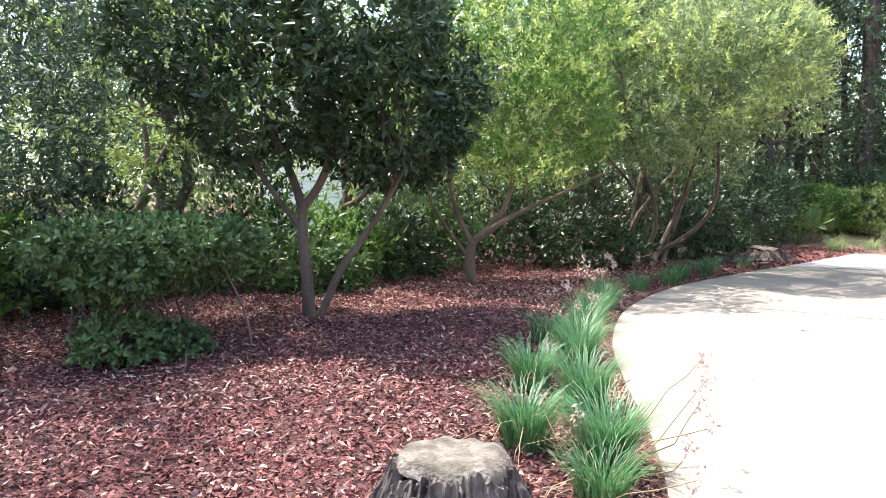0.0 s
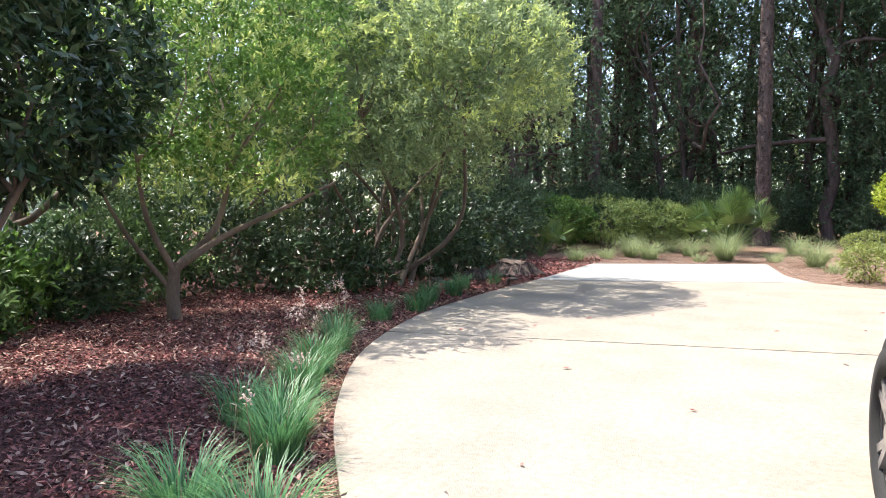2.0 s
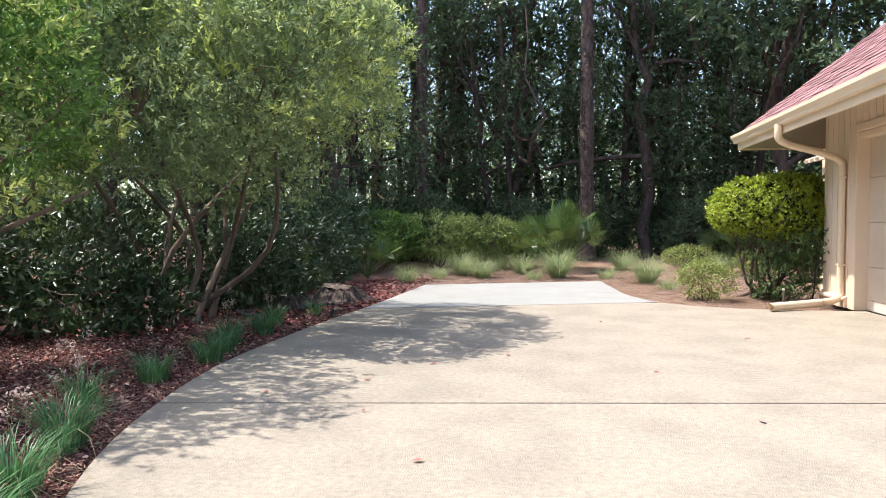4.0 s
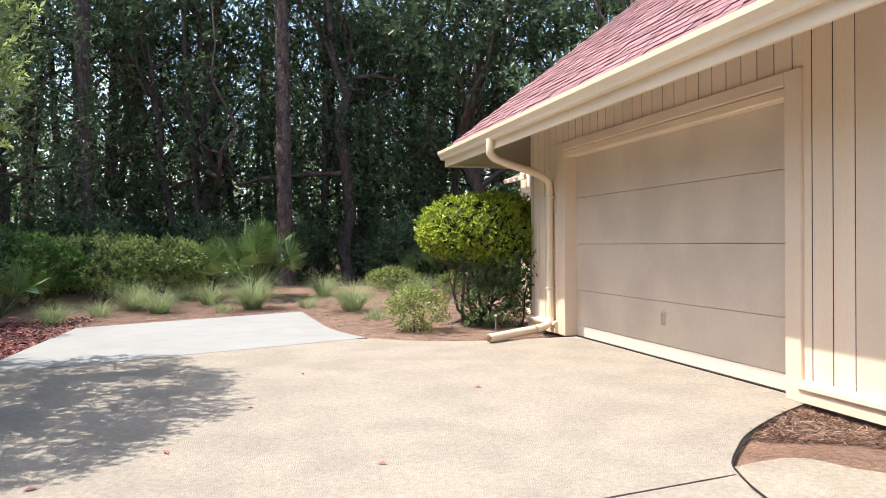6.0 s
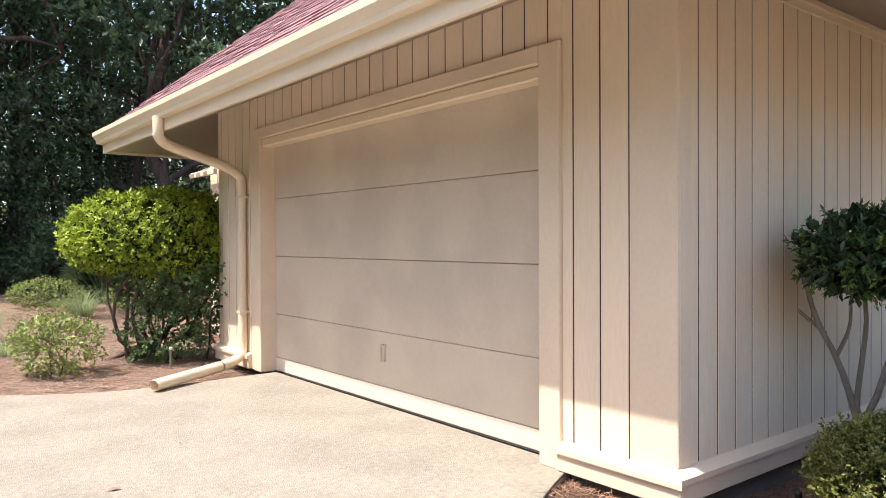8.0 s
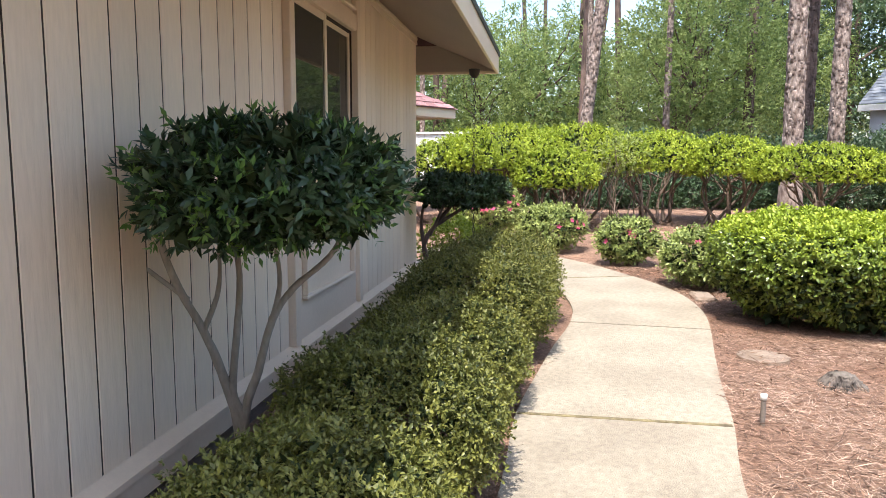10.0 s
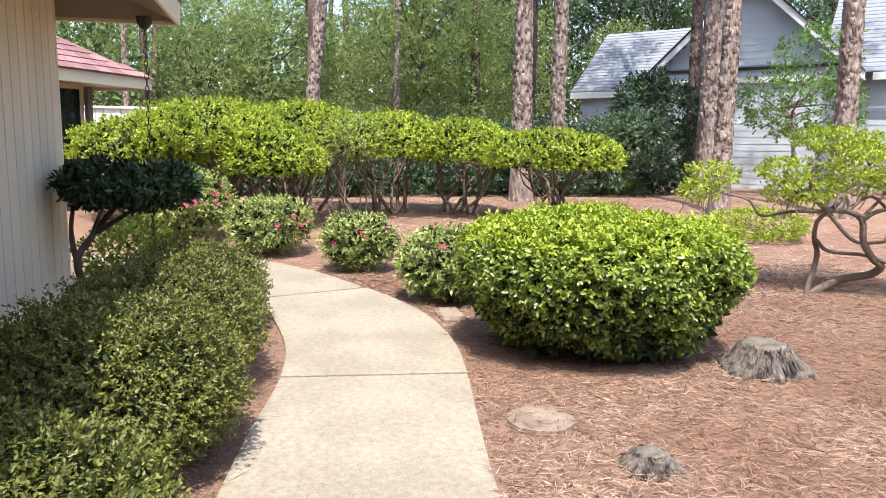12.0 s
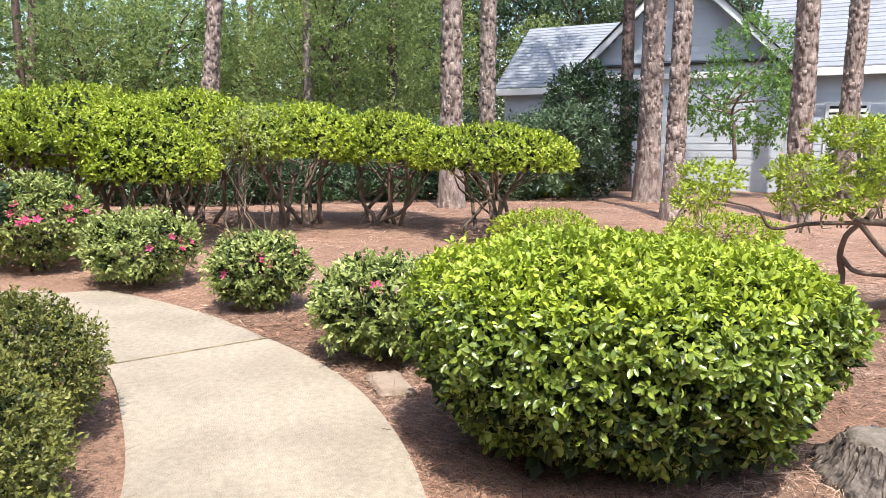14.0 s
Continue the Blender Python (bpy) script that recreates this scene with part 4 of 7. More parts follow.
            for q in ((0, 1, 2, 3), (4, 5, 1, 0)):
                bm.faces.new([vs[i] for i in q])
            part("shingle_course", bm, M_GREYROOF, nb)

    wing_roof(1.85, 3.46, 5.1, 5.95, -1.5, 3.85)
    boxed("eave_board", (1.8, 1.86, -0.0, 3.85, 3.22, 3.44), M_WHITE, nb, "white eave board", 0.01)
    wing_roof(1.2, 3.7, 6.2, 8.2, -18.2, LW + 1.0)
    boxed("eave_board", (1.14, 1.2, -18.2, LW - 0.4, 3.46, 3.68), M_WHITE, nb, "white eave board", 0.01)
    for x, y0 in ((1.6, -7.6), (1.6, -10.2)):
        w = boxed("window", (x - 0.07, x, y0, y0 + 1.1, 1.2, 2.75), M_WHITE, nb, "white framed shuttered window", 0.01)
        boxed("pane", (x - 0.085, x - 0.072, y0 + 0.1, y0 + 1.0, 1.3, 2.65), M_GLASS, w)
        for k in range(8):
            boxed("shutter_slat", (x - 0.105, x - 0.088, y0 + 0.1, y0 + 1.0, 1.32 + k * 0.165, 1.42 + k * 0.165), M_WHITE, w, "", 0)


build_neighbour()
fence = thing("fence", "weathered white board fence with a flat cap", "fence", (20.5, 0, 0.25))
boxed("cap", (-0.06, 0.1, 0.6, 7.8, 2.02, 2.08), M_WHITE, fence, "", 0.005)
for k in range(36):
    boxed("slat", (0.0, 0.03, 0.6 + k * 0.2, 0.6 + k * 0.2 + 0.192, -0.3, 2.02), M_WHITE, fence, "", 0.004)

# pale house seen through the trees on the other side of the drive
shed = thing("neighbour_house", "white lap-sided house glimpsed behind the shrubs", "house", (-18.6, 3.2, 0), 22)
boxed("wall", (-1.2, 1.4, 0.05, 0.3, -0.5, 3.2), M_WHITE, shed, "", 0)
for k in range(17):
    boxed("lap_board", (-1.2, 1.4, 0.0, 0.05, -0.2 + k * 0.2, -0.2 + k * 0.2 + 0.185), M_WHITE, shed, "", 0.01)
bm = bmesh.new()
vs = [bm.verts.new(p) for p in ((-1.6, -0.5, 3.1), (1.8, -0.5, 3.1), (1.8, 3.5, 5.3), (-1.6, 3.5, 5.3))]
bm.faces.new(vs)
bmesh.ops.solidify(bm, geom=list(bm.faces), thickness=0.1)
part("roof_plane", bm, M_GREYROOF, shed, "grey shingles")

lawn = part("lawn", prism(bmesh.new(), [(-13.2, -16), (-13.6, -9), (-13.0, -4), (-13.8, 2), (-13.4, 7), (-32, 9), (-32, -18)], -0.2, -0.045), material("lawn_grass", (0.16, 0.22, 0.06), 0.9, 0.35, 6.0, 90, 0.8, 70, (0.22, 0.24, 0.10), 1.2, 0.8))
tagged(lawn, "short sunlit lawn beyond the mulch bed", "lawn", kind="structure")
lane = part("road", prism(bmesh.new(), [(-17.0, -16), (-16.4, -6), (-16.9, 2.0), (-20.2, 2.0), (-19.6, -6), (-20.2, -16)], -0.15, -0.035), M_PAD)
tagged(lane, "pale concrete lane behind the shrubs", "road", kind="structure")

# ---- trees and shrubs ----
def bush(name, label, at, blobs, twigs, per, twig_len, leaf, mat, stems=5, stem_r=0.015, bark=None, spread=0.5, group="", shell=(0.78, 1.03), wild=0.7, category="shrub", lump=0.05, up=0.25, base_r=0.12, face=1.1, low=0.015, inner=0):
    """A shrub: crooked stems from the ground into a crown of leaves."""
    z = gz(at[0], at[1])
    t = thing(name, label, category, (at[0], at[1], z), group=group)
    B = np.array(blobs, float)
    P, D, N = crown_points(blobs, twigs, per, twig_len, shell=shell, wild=wild, floor_z=low, lump=lump, up=up)
    leaves("foliage", P, D, leaf[0], leaf[1], mat, t, N=N, face=face)
    # dark leaf core added in place of shaded bare twigs
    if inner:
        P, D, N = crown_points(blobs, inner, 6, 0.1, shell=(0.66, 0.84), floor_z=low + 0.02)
        leaves("inner_foliage", P, D, leaf[0] * 1.7, leaf[1] * 2.0, L_INNER_SHADE, t, N=N, face=1.2, label="inner leaves coloured dark for the shade inside")["kind"] = "stuff"
    paths = []
    for k in range(stems):
        b = B[k % len(B)]
        a = (rng.normal() * base_r * 0.6, rng.normal() * base_r * 0.6, -0.05)
        e = b[:3] + rng.normal(size=3) * b[3:] * 0.35 * np.array([1, 1, 0.4])
        paths.append(limb(a, e, stem_r, stem_r * 0.45, 0.13, 6))
        main = paths[-1]
        for j in range(3):
            q = main[3 + j % 3][0]
            f = b[:3] + unit(rng.normal(size=3)) * b[3:] * 0.85
            f[2] = max(f[2], q.z + 0.03)
            paths.append(limb(q, f, stem_r * 0.5, stem_r * 0.18, 0.12, 4))
    for k in range(stems):
        tubes("stem", paths[4 * k:4 * k + 4], bark or M_BARK, t, 5)
    return t


def flowers(t, spots, size=0.05):
    """Pink five-petalled blossoms on a shrub."""
    me = None
    for (x, y, z) in spots:
        if me is None:
            bm = bmesh.new()
            c = bm.verts.new((0, 0, -0.3))
            for k in range(5):
                a = 2 * math.pi * k / 5
                p = [bm.verts.new((math.cos(a + d) * r, math.sin(a + d) * r, h)) for d, r, h in ((-0.5, 0.6, 0.05), (0, 1.0, 0.2), (0.5, 0.6, 0.05))]
                bm.faces.new((c, p[0], p[1], p[2]))
            ob = part("flower", bm, L_PINK, t, "bright pink blossom")
            me = ob.data
        else:
            ob = new("flower", me)
            ob.parent = t
            ob["label"] = "bright pink blossom"
        ob.location, ob.scale = (x, y, z), (size,) * 3
        d = Vector((x, y, z - 0.2)).normalized()
        ob.rotation_euler = d.to_track_quat("Z", "Y").to_euler()


def tree(name, label, at, trunk_paths, blobs, twigs, per, twig_len, leaf, mat, bark, group="", shell=(0.6, 1.05), wild=0.9, lump=0.12, droop=0.0, sides=8, extra_limbs=10, limb_r=0.03, turn=0, up=0.25):
    t = thing(name, label, "tree", (at[0], at[1], gz(*at)), turn, group)
    for p in trunk_paths:
        tubes("trunk", [p], bark, t, sides, 0.12)
    P, D, N = crown_points(blobs, twigs, per, twig_len, shell=shell, wild=wild, lump=lump, droop=droop, floor_z=0.1, up=up)
    leaves("crown", P, D, leaf[0], leaf[1], mat, t, N=N, face=0.6)
    B = np.array(blobs, float)
    paths = []
    for k in range(extra_limbs):
        b = B[k % len(B)]
        heads = [q[0] for src in trunk_paths for q in src[len(src) * 3 // 5:]]
        s = min(heads, key=lambda q: (Vector(q) - Vector(b[:3]) + Vector((0, 0, 0.5))).length + 0.15 * rng.random())
        e = b[:3] + unit(rng.normal(size=3)) * b[3:] * 0.8
        e[2] = max(e[2], s.z + 0.1)
        paths.append(limb(s, e, limb_r, limb_r * 0.25, 0.12, 6))
    for p in paths:
        tubes("limb", [p], bark, t, 6, 0.1)
    return t


# topiary trees against the side wall
t = bush("topiary_tree", "clipped flat-topped evergreen tree with bare stems by the wall", (1.65, -0.22), [(-0.42, -0.38, 1.42, 0.48, 0.38, 0.22), (-0.55, -0.22, 1.40, 0.36, 0.3, 0.22), (-0.25, -0.5, 1.41, 0.40, 0.34, 0.2), (-0.42, -0.4, 1.37, 0.44, 0.38, 0.17)], 1300, 9, 0.08, (0.048, 0.019), L_DARK, 0, group="topiary trees by the wall", category="tree", shell=(0.78, 1.05), lump=0.06, inner=350)
for r0, r1, line in ((0.026, 0.014, ((0, -0.08), (0.01, 0.25), (-0.03, 0.5), (-0.1, 0.75), (-0.2, 1.0), (-0.26, 1.3))), (0.024, 0.012, ((0.015, -0.08), (0.03, 0.3), (0.0, 0.45), (0.04, 0.75), (0.07, 1.0), (0.05, 1.35))), (0.024, 0.011, ((0.02, 0.05), (0.05, 0.35), (0.12, 0.55), (0.2, 0.8), (0.3, 0.94), (0.46, 1.08), (0.6, 1.3))), (0.014, 0.007, ((-0.1, 0.75), (-0.02, 0.95), (0.0, 1.2))), (0.014, 0.007, ((0.2, 0.8), (0.24, 1.0), (0.2, 1.3))), (0.012, 0.006, ((-0.15, 0.9), (-0.35, 1.1), (-0.42, 1.3)))):
    tubes("stem", [from_curve([(0.365 * u - 0.25 * max(v, 0) * 0.9, -0.93 * u - 0.05 * max(v, 0), v) for u, v in line], r0, r1, 5)], M_PALEBARK, t, 7, 0.2)
P, D, N = crown_points([(-0.42, -0.38, 1.41, 0.50, 0.40, 0.24), (-0.55, -0.22, 1.39, 0.38, 0.32, 0.24), (-0.25, -0.5, 1.39, 0.42, 0.36, 0.23)], 230, 8, 0.08, shell=(0.98, 1.06))
leaves("young_shoot", P, D, 0.038, 0.014, L_GREEN, t, label="fresh lighter shoots")["kind"] = "stuff"
t = bush("topiary_tree", "clipped dark evergreen tree leaning at the wall's end", (6.95, -0.2), [(0.0, -0.18, 1.19, 0.42, 0.3, 0.17), (-0.05, -0.52, 1.17, 0.4, 0.3, 0.16), (0.05, -0.72, 1.18, 0.34, 0.24, 0.15)], 900, 9, 0.09, (0.05, 0.02), L_DARK, 0, inner=300, group="topiary trees by the wall", category="tree", shell=(0.75, 1.04))
for r0, r1, line in ((0.04, 0.02, ((0, 0, -0.08), (0.02, -0.02, 0.3), (0.0, 0.02, 0.55), (0.0, -0.14, 0.8), (0.0, -0.38, 1.1))), (0.028, 0.012, ((0, 0.02, 0.5), (0.02, 0.06, 0.8), (0.0, 0.0, 1.15))), (0.026, 0.012, ((0, -0.14, 0.78), (0.05, -0.4, 0.95), (0, -0.7, 1.14))), (0.02, 0.01, ((0, -0.05, 0.65), (-0.1, -0.2, 0.95), (-0.2, -0.3, 1.15)))):
    tubes("stem", [from_curve(line, r0, r1, 5)], M_DARKBARK, t, 7, 0.2)

# clipped hedge along the path
def hedge_unit(x, y, rx, ry, h, n, label):
    B = [(0, 0, h * 0.52, rx, ry, h * 0.5), (-rx * 0.4, 0, h * 0.5, rx * 0.6, ry * 0.92, h * 0.46), (rx * 0.4, 0, h * 0.5, rx * 0.6, ry * 0.92, h * 0.48), (0, ry * 0.3, h * 0.48, rx * 0.85, ry * 0.72, h * 0.46), (0, -ry * 0.3, h * 0.5, rx * 0.85, ry * 0.72, h * 0.47)]
    return bush("hedge_shrub", label, (x, y), B, int(n * 1.3), 10, 0.07, (0.021, 0.0105), L_HEDGE, 8, 0.01, M_BARK, group="hedge along the path", shell=(0.80, 1.06), wild=1.0, lump=0.09, base_r=0.4, inner=900)


HL = "small-leaved clipped hedge shrub, olive green, beside the path"
for x, y, rx, ry, h, n in ((0.46, -0.98, 0.47, 0.44, 0.58, 4600), (1.5, -1.0, 0.47, 0.48, 0.64, 5200), (2.62, -1.04, 0.48, 0.50, 0.60, 4800), (3.8, -1.1, 0.60, 0.58, 0.72, 5600), (5.02, -1.16, 0.58, 0.58, 0.72, 4500), (6.2, -1.18, 0.58, 0.55, 0.66, 3900)):
    hedge_unit(x, y, rx, ry, h, n, HL)

# big rounded shrub beside the path
SHRUB = [(0.0, 0.95), (0.45, 0.935), (0.78, 0.885), (0.94, 0.80), (1.0, 0.68), (0.96, 0.50), (0.85, 0.32), (0.72, 0.18), (0.58, 0.10)]
t = thing("clipped_shrub", "large clipped glossy-leaved shrub, flat on top, lime green in sun", "shrub", (5.25, -4.1, gz(5.25, -4.1)))
P, D, N = clipped_points(0.95, 1.03, SHRUB, 10000, 7, 0.075, 0.12, 0.03)
# leaves facing up take the lime tone: sunlight on the top, as colour
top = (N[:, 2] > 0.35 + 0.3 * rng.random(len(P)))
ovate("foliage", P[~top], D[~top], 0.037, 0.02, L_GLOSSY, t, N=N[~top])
ovate("young_shoot", P[top], D[top], 0.034, 0.018, L_LIME, t, label="yellow-green leaves on the flat top, sunlight in their colour", N=N[top])["kind"] = "stuff"
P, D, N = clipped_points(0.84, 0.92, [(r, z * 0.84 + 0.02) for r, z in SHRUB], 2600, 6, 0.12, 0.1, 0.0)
leaves("inner_foliage", P, D, 0.08, 0.05, L_INNER_SHADE, t, N=N, face=1.2, label="inner leaves coloured dark for the shade inside")["kind"] = "stuff"
for k in range(9):
    a = k * 0.7
    tubes("stem", [limb((0.12 * math.cos(a), 0.12 * math.sin(a), -0.05), (0.6 * math.cos(a), 0.65 * math.sin(a), 0.55 + 0.2 * rng.random()), 0.02, 0.008, 0.1, 6)], M_BARK, t, 6)
# leafy shrub close to the path
bush("leafy_shrub", "broad-leaved lime green shrub close to the path", (1.0, -3.6), [(0.05, 0.1, 1.08, 0.42, 0.44, 0.22), (0.1, -0.3, 1.1, 0.46, 0.5, 0.24), (-0.2, -0.4, 1.08, 0.45, 0.5, 0.23)], 3600, 9, 0.10, (0.055, 0.025), L_LIME, 6, 0.02, M_BARK, shell=(0.78, 1.04), lump=0.05)

# small flowering azaleas
for x, y, r, h, n, fl in ((11.1, -0.58, 0.60, 0.98, 1900, 16), (10.1, -1.68, 0.55, 0.70, 1500, 6), (8.8, -2.72, 0.42, 0.62, 1300, 5), (7.0, -3.38, 0.45, 0.66, 1500, 3)):
    t = bush("azalea", "small rounded azalea with a few pink blossoms on pine straw", (x, y), [(0, 0, h * 0.55, r, r, h * 0.46), (r * 0.15, r * 0.25, h * 0.55, r * 0.75, r * 0.75, h * 0.42), (-r * 0.2, -r * 0.15, h * 0.58, r * 0.75, r * 0.75, h * 0.42)], int(n * 0.85), 8, 0.1, (0.046, 0.02), L_AZALEA, 6, 0.012, M_BARK, group="flowering azaleas by the path", lump=0.13, inner=220)
    spots = []
    for k in range(fl):
        a, e = math.pi + rng.normal() * 0.9, 0.1 + rng.random() * 0.7
        spots.append((math.cos(a) * math.cos(e) * r * 1.02, math.sin(a) * math.cos(e) * r * 1.02, h * 0.5 + math.sin(e) * h * 0.48))
    flowers(t, spots, 0.055 if r > 0.55 else 0.045)

# row of umbrella-clipped azaleas
for x, y, rx, ry, zc, h, n in ((12.9, 0.3, 1.05, 1.1, 1.24, 0.5, 3300), (13.0, -0.75, 1.45, 1.3, 1.42, 0.6, 5200), (13.7, -2.15, 1.3, 1.15, 1.42, 0.58, 4400), (12.1, -1.7, 0.8, 0.8, 1.12, 0.45, 2500), (13.4, -3.7, 1.15, 1.0, 1.32, 0.54, 3900), (13.2, -5.0, 1.1, 0.9, 1.26, 0.5, 3400), (12.1, -6.25, 1.05, 1.15, 1.27, 0.4, 3700)):
    bush("umbrella_azalea", "old azalea clipped to a lime green umbrella on bare twisting stems", (x, y), [(0, 0, zc - 0.1, rx, ry, h), (rx * 0.3, ry * 0.42, zc - 0.12, rx * 0.6, ry * 0.52, h * 0.8), (-rx * 0.32, -ry * 0.42, zc - 0.16, rx * 0.62, ry * 0.52, h * 0.78), (-rx * 0.4, ry * 0.38, zc - 0.18, rx * 0.52, ry * 0.46, h * 0.72), (rx * 0.25, -ry * 0.5, zc - 0.15, rx * 0.5, ry * 0.45, h * 0.75)], n, 9, 0.10, (0.05, 0.024), L_LIME, 8, 0.036, M_BARK, group="umbrella azaleas behind the path", shell=(0.8, 1.04), lump=0.06, category="shrub", base_r=0.3, face=1.4, low=zc - 0.3, inner=900)
# twiggy brown shrub in the row
bush("twiggy_shrub", "brownish half-bare shrub among the azaleas", (12.7, -3.0), [(0, 0, 1.35, 0.55, 0.6, 0.35)], 420, 7, 0.12, (0.045, 0.018), L_AZALEA, 10, 0.014, M_BARK, base_r=0.3)
# bonsai-like azalea with an open crown
def open_azalea():
    t = thing("open_azalea", "open-branched azalea with sparse yellow-green pads on twisting stems", "shrub", (6.82, -7.14, gz(6.82, -7.14)), -128)
    # winding stems, drawn as (run, height) in the shrub's own plane
    for r0, r1, line in ((0.045, 0.022, ((0, -0.03), (0.28, 0.13), (0.54, 0.22), (0.62, 0.32), (0.54, 0.40), (0.45, 0.56), (0.42, 0.77), (0.3, 0.85), (0.08, 0.88), (-0.05, 1.1), (0.0, 1.35))),
                         (0.03, 0.012, ((-0.02, -0.03), (0.06, 0.35), (0.02, 0.55), (0.03, 0.73), (0.1, 0.86), (-0.06, 0.98), (-0.18, 1.02), (-0.3, 1.15))),
                         (0.026, 0.01, ((0.42, 0.77), (0.55, 0.86), (0.8, 0.92), (1.1, 1.0), (1.35, 1.2))),
                         (0.02, 0.007, ((0.1, 0.85), (-0.22, 0.82), (-0.5, 0.76), (-0.63, 0.92), (-0.9, 0.98), (-1.05, 1.05))),
                         (0.022, 0.009, ((0.03, 0.55), (0.16, 0.43), (0.48, 0.42), (0.74, 0.34), (1.05, 0.30), (1.3, 0.42))),
                         (0.022, 0.009, ((0.1, 0.86), (0.32, 0.6), (0.46, 0.55), (0.7, 0.6), (0.95, 0.72), (1.0, 1.0))),
                         (0.024, 0.01, ((0.16, 0.88), (0.36, 1.15), (0.5, 1.4))), (0.018, 0.008, ((0.42, 0.8), (0.62, 1.05), (0.75, 1.4))), (0.02, 0.008, ((0.05, 1.0), (-0.1, 1.25), (0.1, 1.5))), (0.02, 0.008, ((0.28, 0.86), (0.5, 1.0), (0.7, 0.75), (0.62, 0.6)))):
        tubes("stem", [from_curve([(u, 0.12 * math.sin(3 * u + 5 * v), v) for u, v in line], r0, r1, 5)], M_BARK, t, 7, 0.12)
    pads = [(-1.0, 0.1, 1.18, 0.26, 0.3, 0.12), (-1.12, -0.1, 1.0, 0.22, 0.25, 0.1), (-0.25, 0.1, 1.22, 0.3, 0.4, 0.13), (-0.05, -0.2, 1.05, 0.26, 0.3, 0.12), (-0.3, 0.3, 0.98, 0.2, 0.3, 0.1), (0.1, 0.2, 1.55, 0.36, 0.45, 0.11), (0.45, -0.2, 1.32, 0.36, 0.4, 0.13), (0.75, 0.3, 1.52, 0.36, 0.5, 0.11), (0.78, -0.1, 1.14, 0.32, 0.35, 0.13), (1.2, 0.1, 1.35, 0.4, 0.4, 0.13), (1.5, 0.3, 1.15, 0.36, 0.4, 0.12), (1.7, -0.1, 1.45, 0.4, 0.4, 0.12), (0.35, 0.3, 1.12, 0.25, 0.3, 0.1), (0.5, 0.6, 1.45, 0.3, 0.4, 0.1)]
    P, D, N = crown_points(pads, 4000, 8, 0.08, shell=(0.45, 1.08), lump=0.12, up=0.6)
    leaves("foliage", P, D, 0.036, 0.016, L_LIME, t, N=N, face=1.0)
    for u, v, w, a, b, c in pads:
        tubes("twig", [limb((u + 0.7 * a * rng.normal() * 0.4, v * 0.4, w - 0.25), (u + a * 0.6 * math.cos(q), v + b * 0.6 * math.sin(q), w), 0.008, 0.003, 0.12, 4) for q in (0.3, 1.7, 2.9, 4.2, 5.4)], M_PALEBARK, t, 5)


open_azalea()
for x, y, r, h in ((11.0, -6.6, 0.7, 0.5), (10.6, -9.2, 0.75, 0.45), (17.6, -10.2, 0.6, 0.5)):
    bush("low_shrub", "low rounded lime green shrub on pine straw", (x, y), [(0, 0, h * 0.5, r, r, h * 0.5)], 900, 8, 0.09, (0.045, 0.02), L_LIME, 4, 0.012, group="low rounded shrubs")
# dark holly before the neighbour's house
tree("holly_tree", "dense dark evergreen holly before the neighbour's house", (17.6, -11.15), [limb((0, 0, -0.1), (0, 0, 2.0), 0.1, 0.05)], [(0, 0.1, 1.0, 0.95, 1.1, 0.95), (0.1, 0.45, 2.15, 0.75, 0.65, 0.75), (0, -0.5, 2.0, 0.8, 0.75, 0.8), (0.1, 0.1, 2.75, 0.4, 0.4, 0.35)], 3000, 8, 0.2, (0.085, 0.04), L_DARK, M_BARK, lump=0.1)
tree("young_tree", "loose-leaved young evergreen before the neighbour's house", (16.6, -14.4), [limb((0, 0, -0.1), (0.2, 0.2, 2.2), 0.06, 0.03)], [(0, 0, 2.3, 1.3, 1.3, 0.8), (0.3, -0.9, 2.0, 1.0, 1.0, 0.7), (0, -0.5, 3.4, 0.9, 0.9, 0.8)], 900, 8, 0.3, (0.11, 0.045), L_GREEN, M_BARK, lump=0.2)


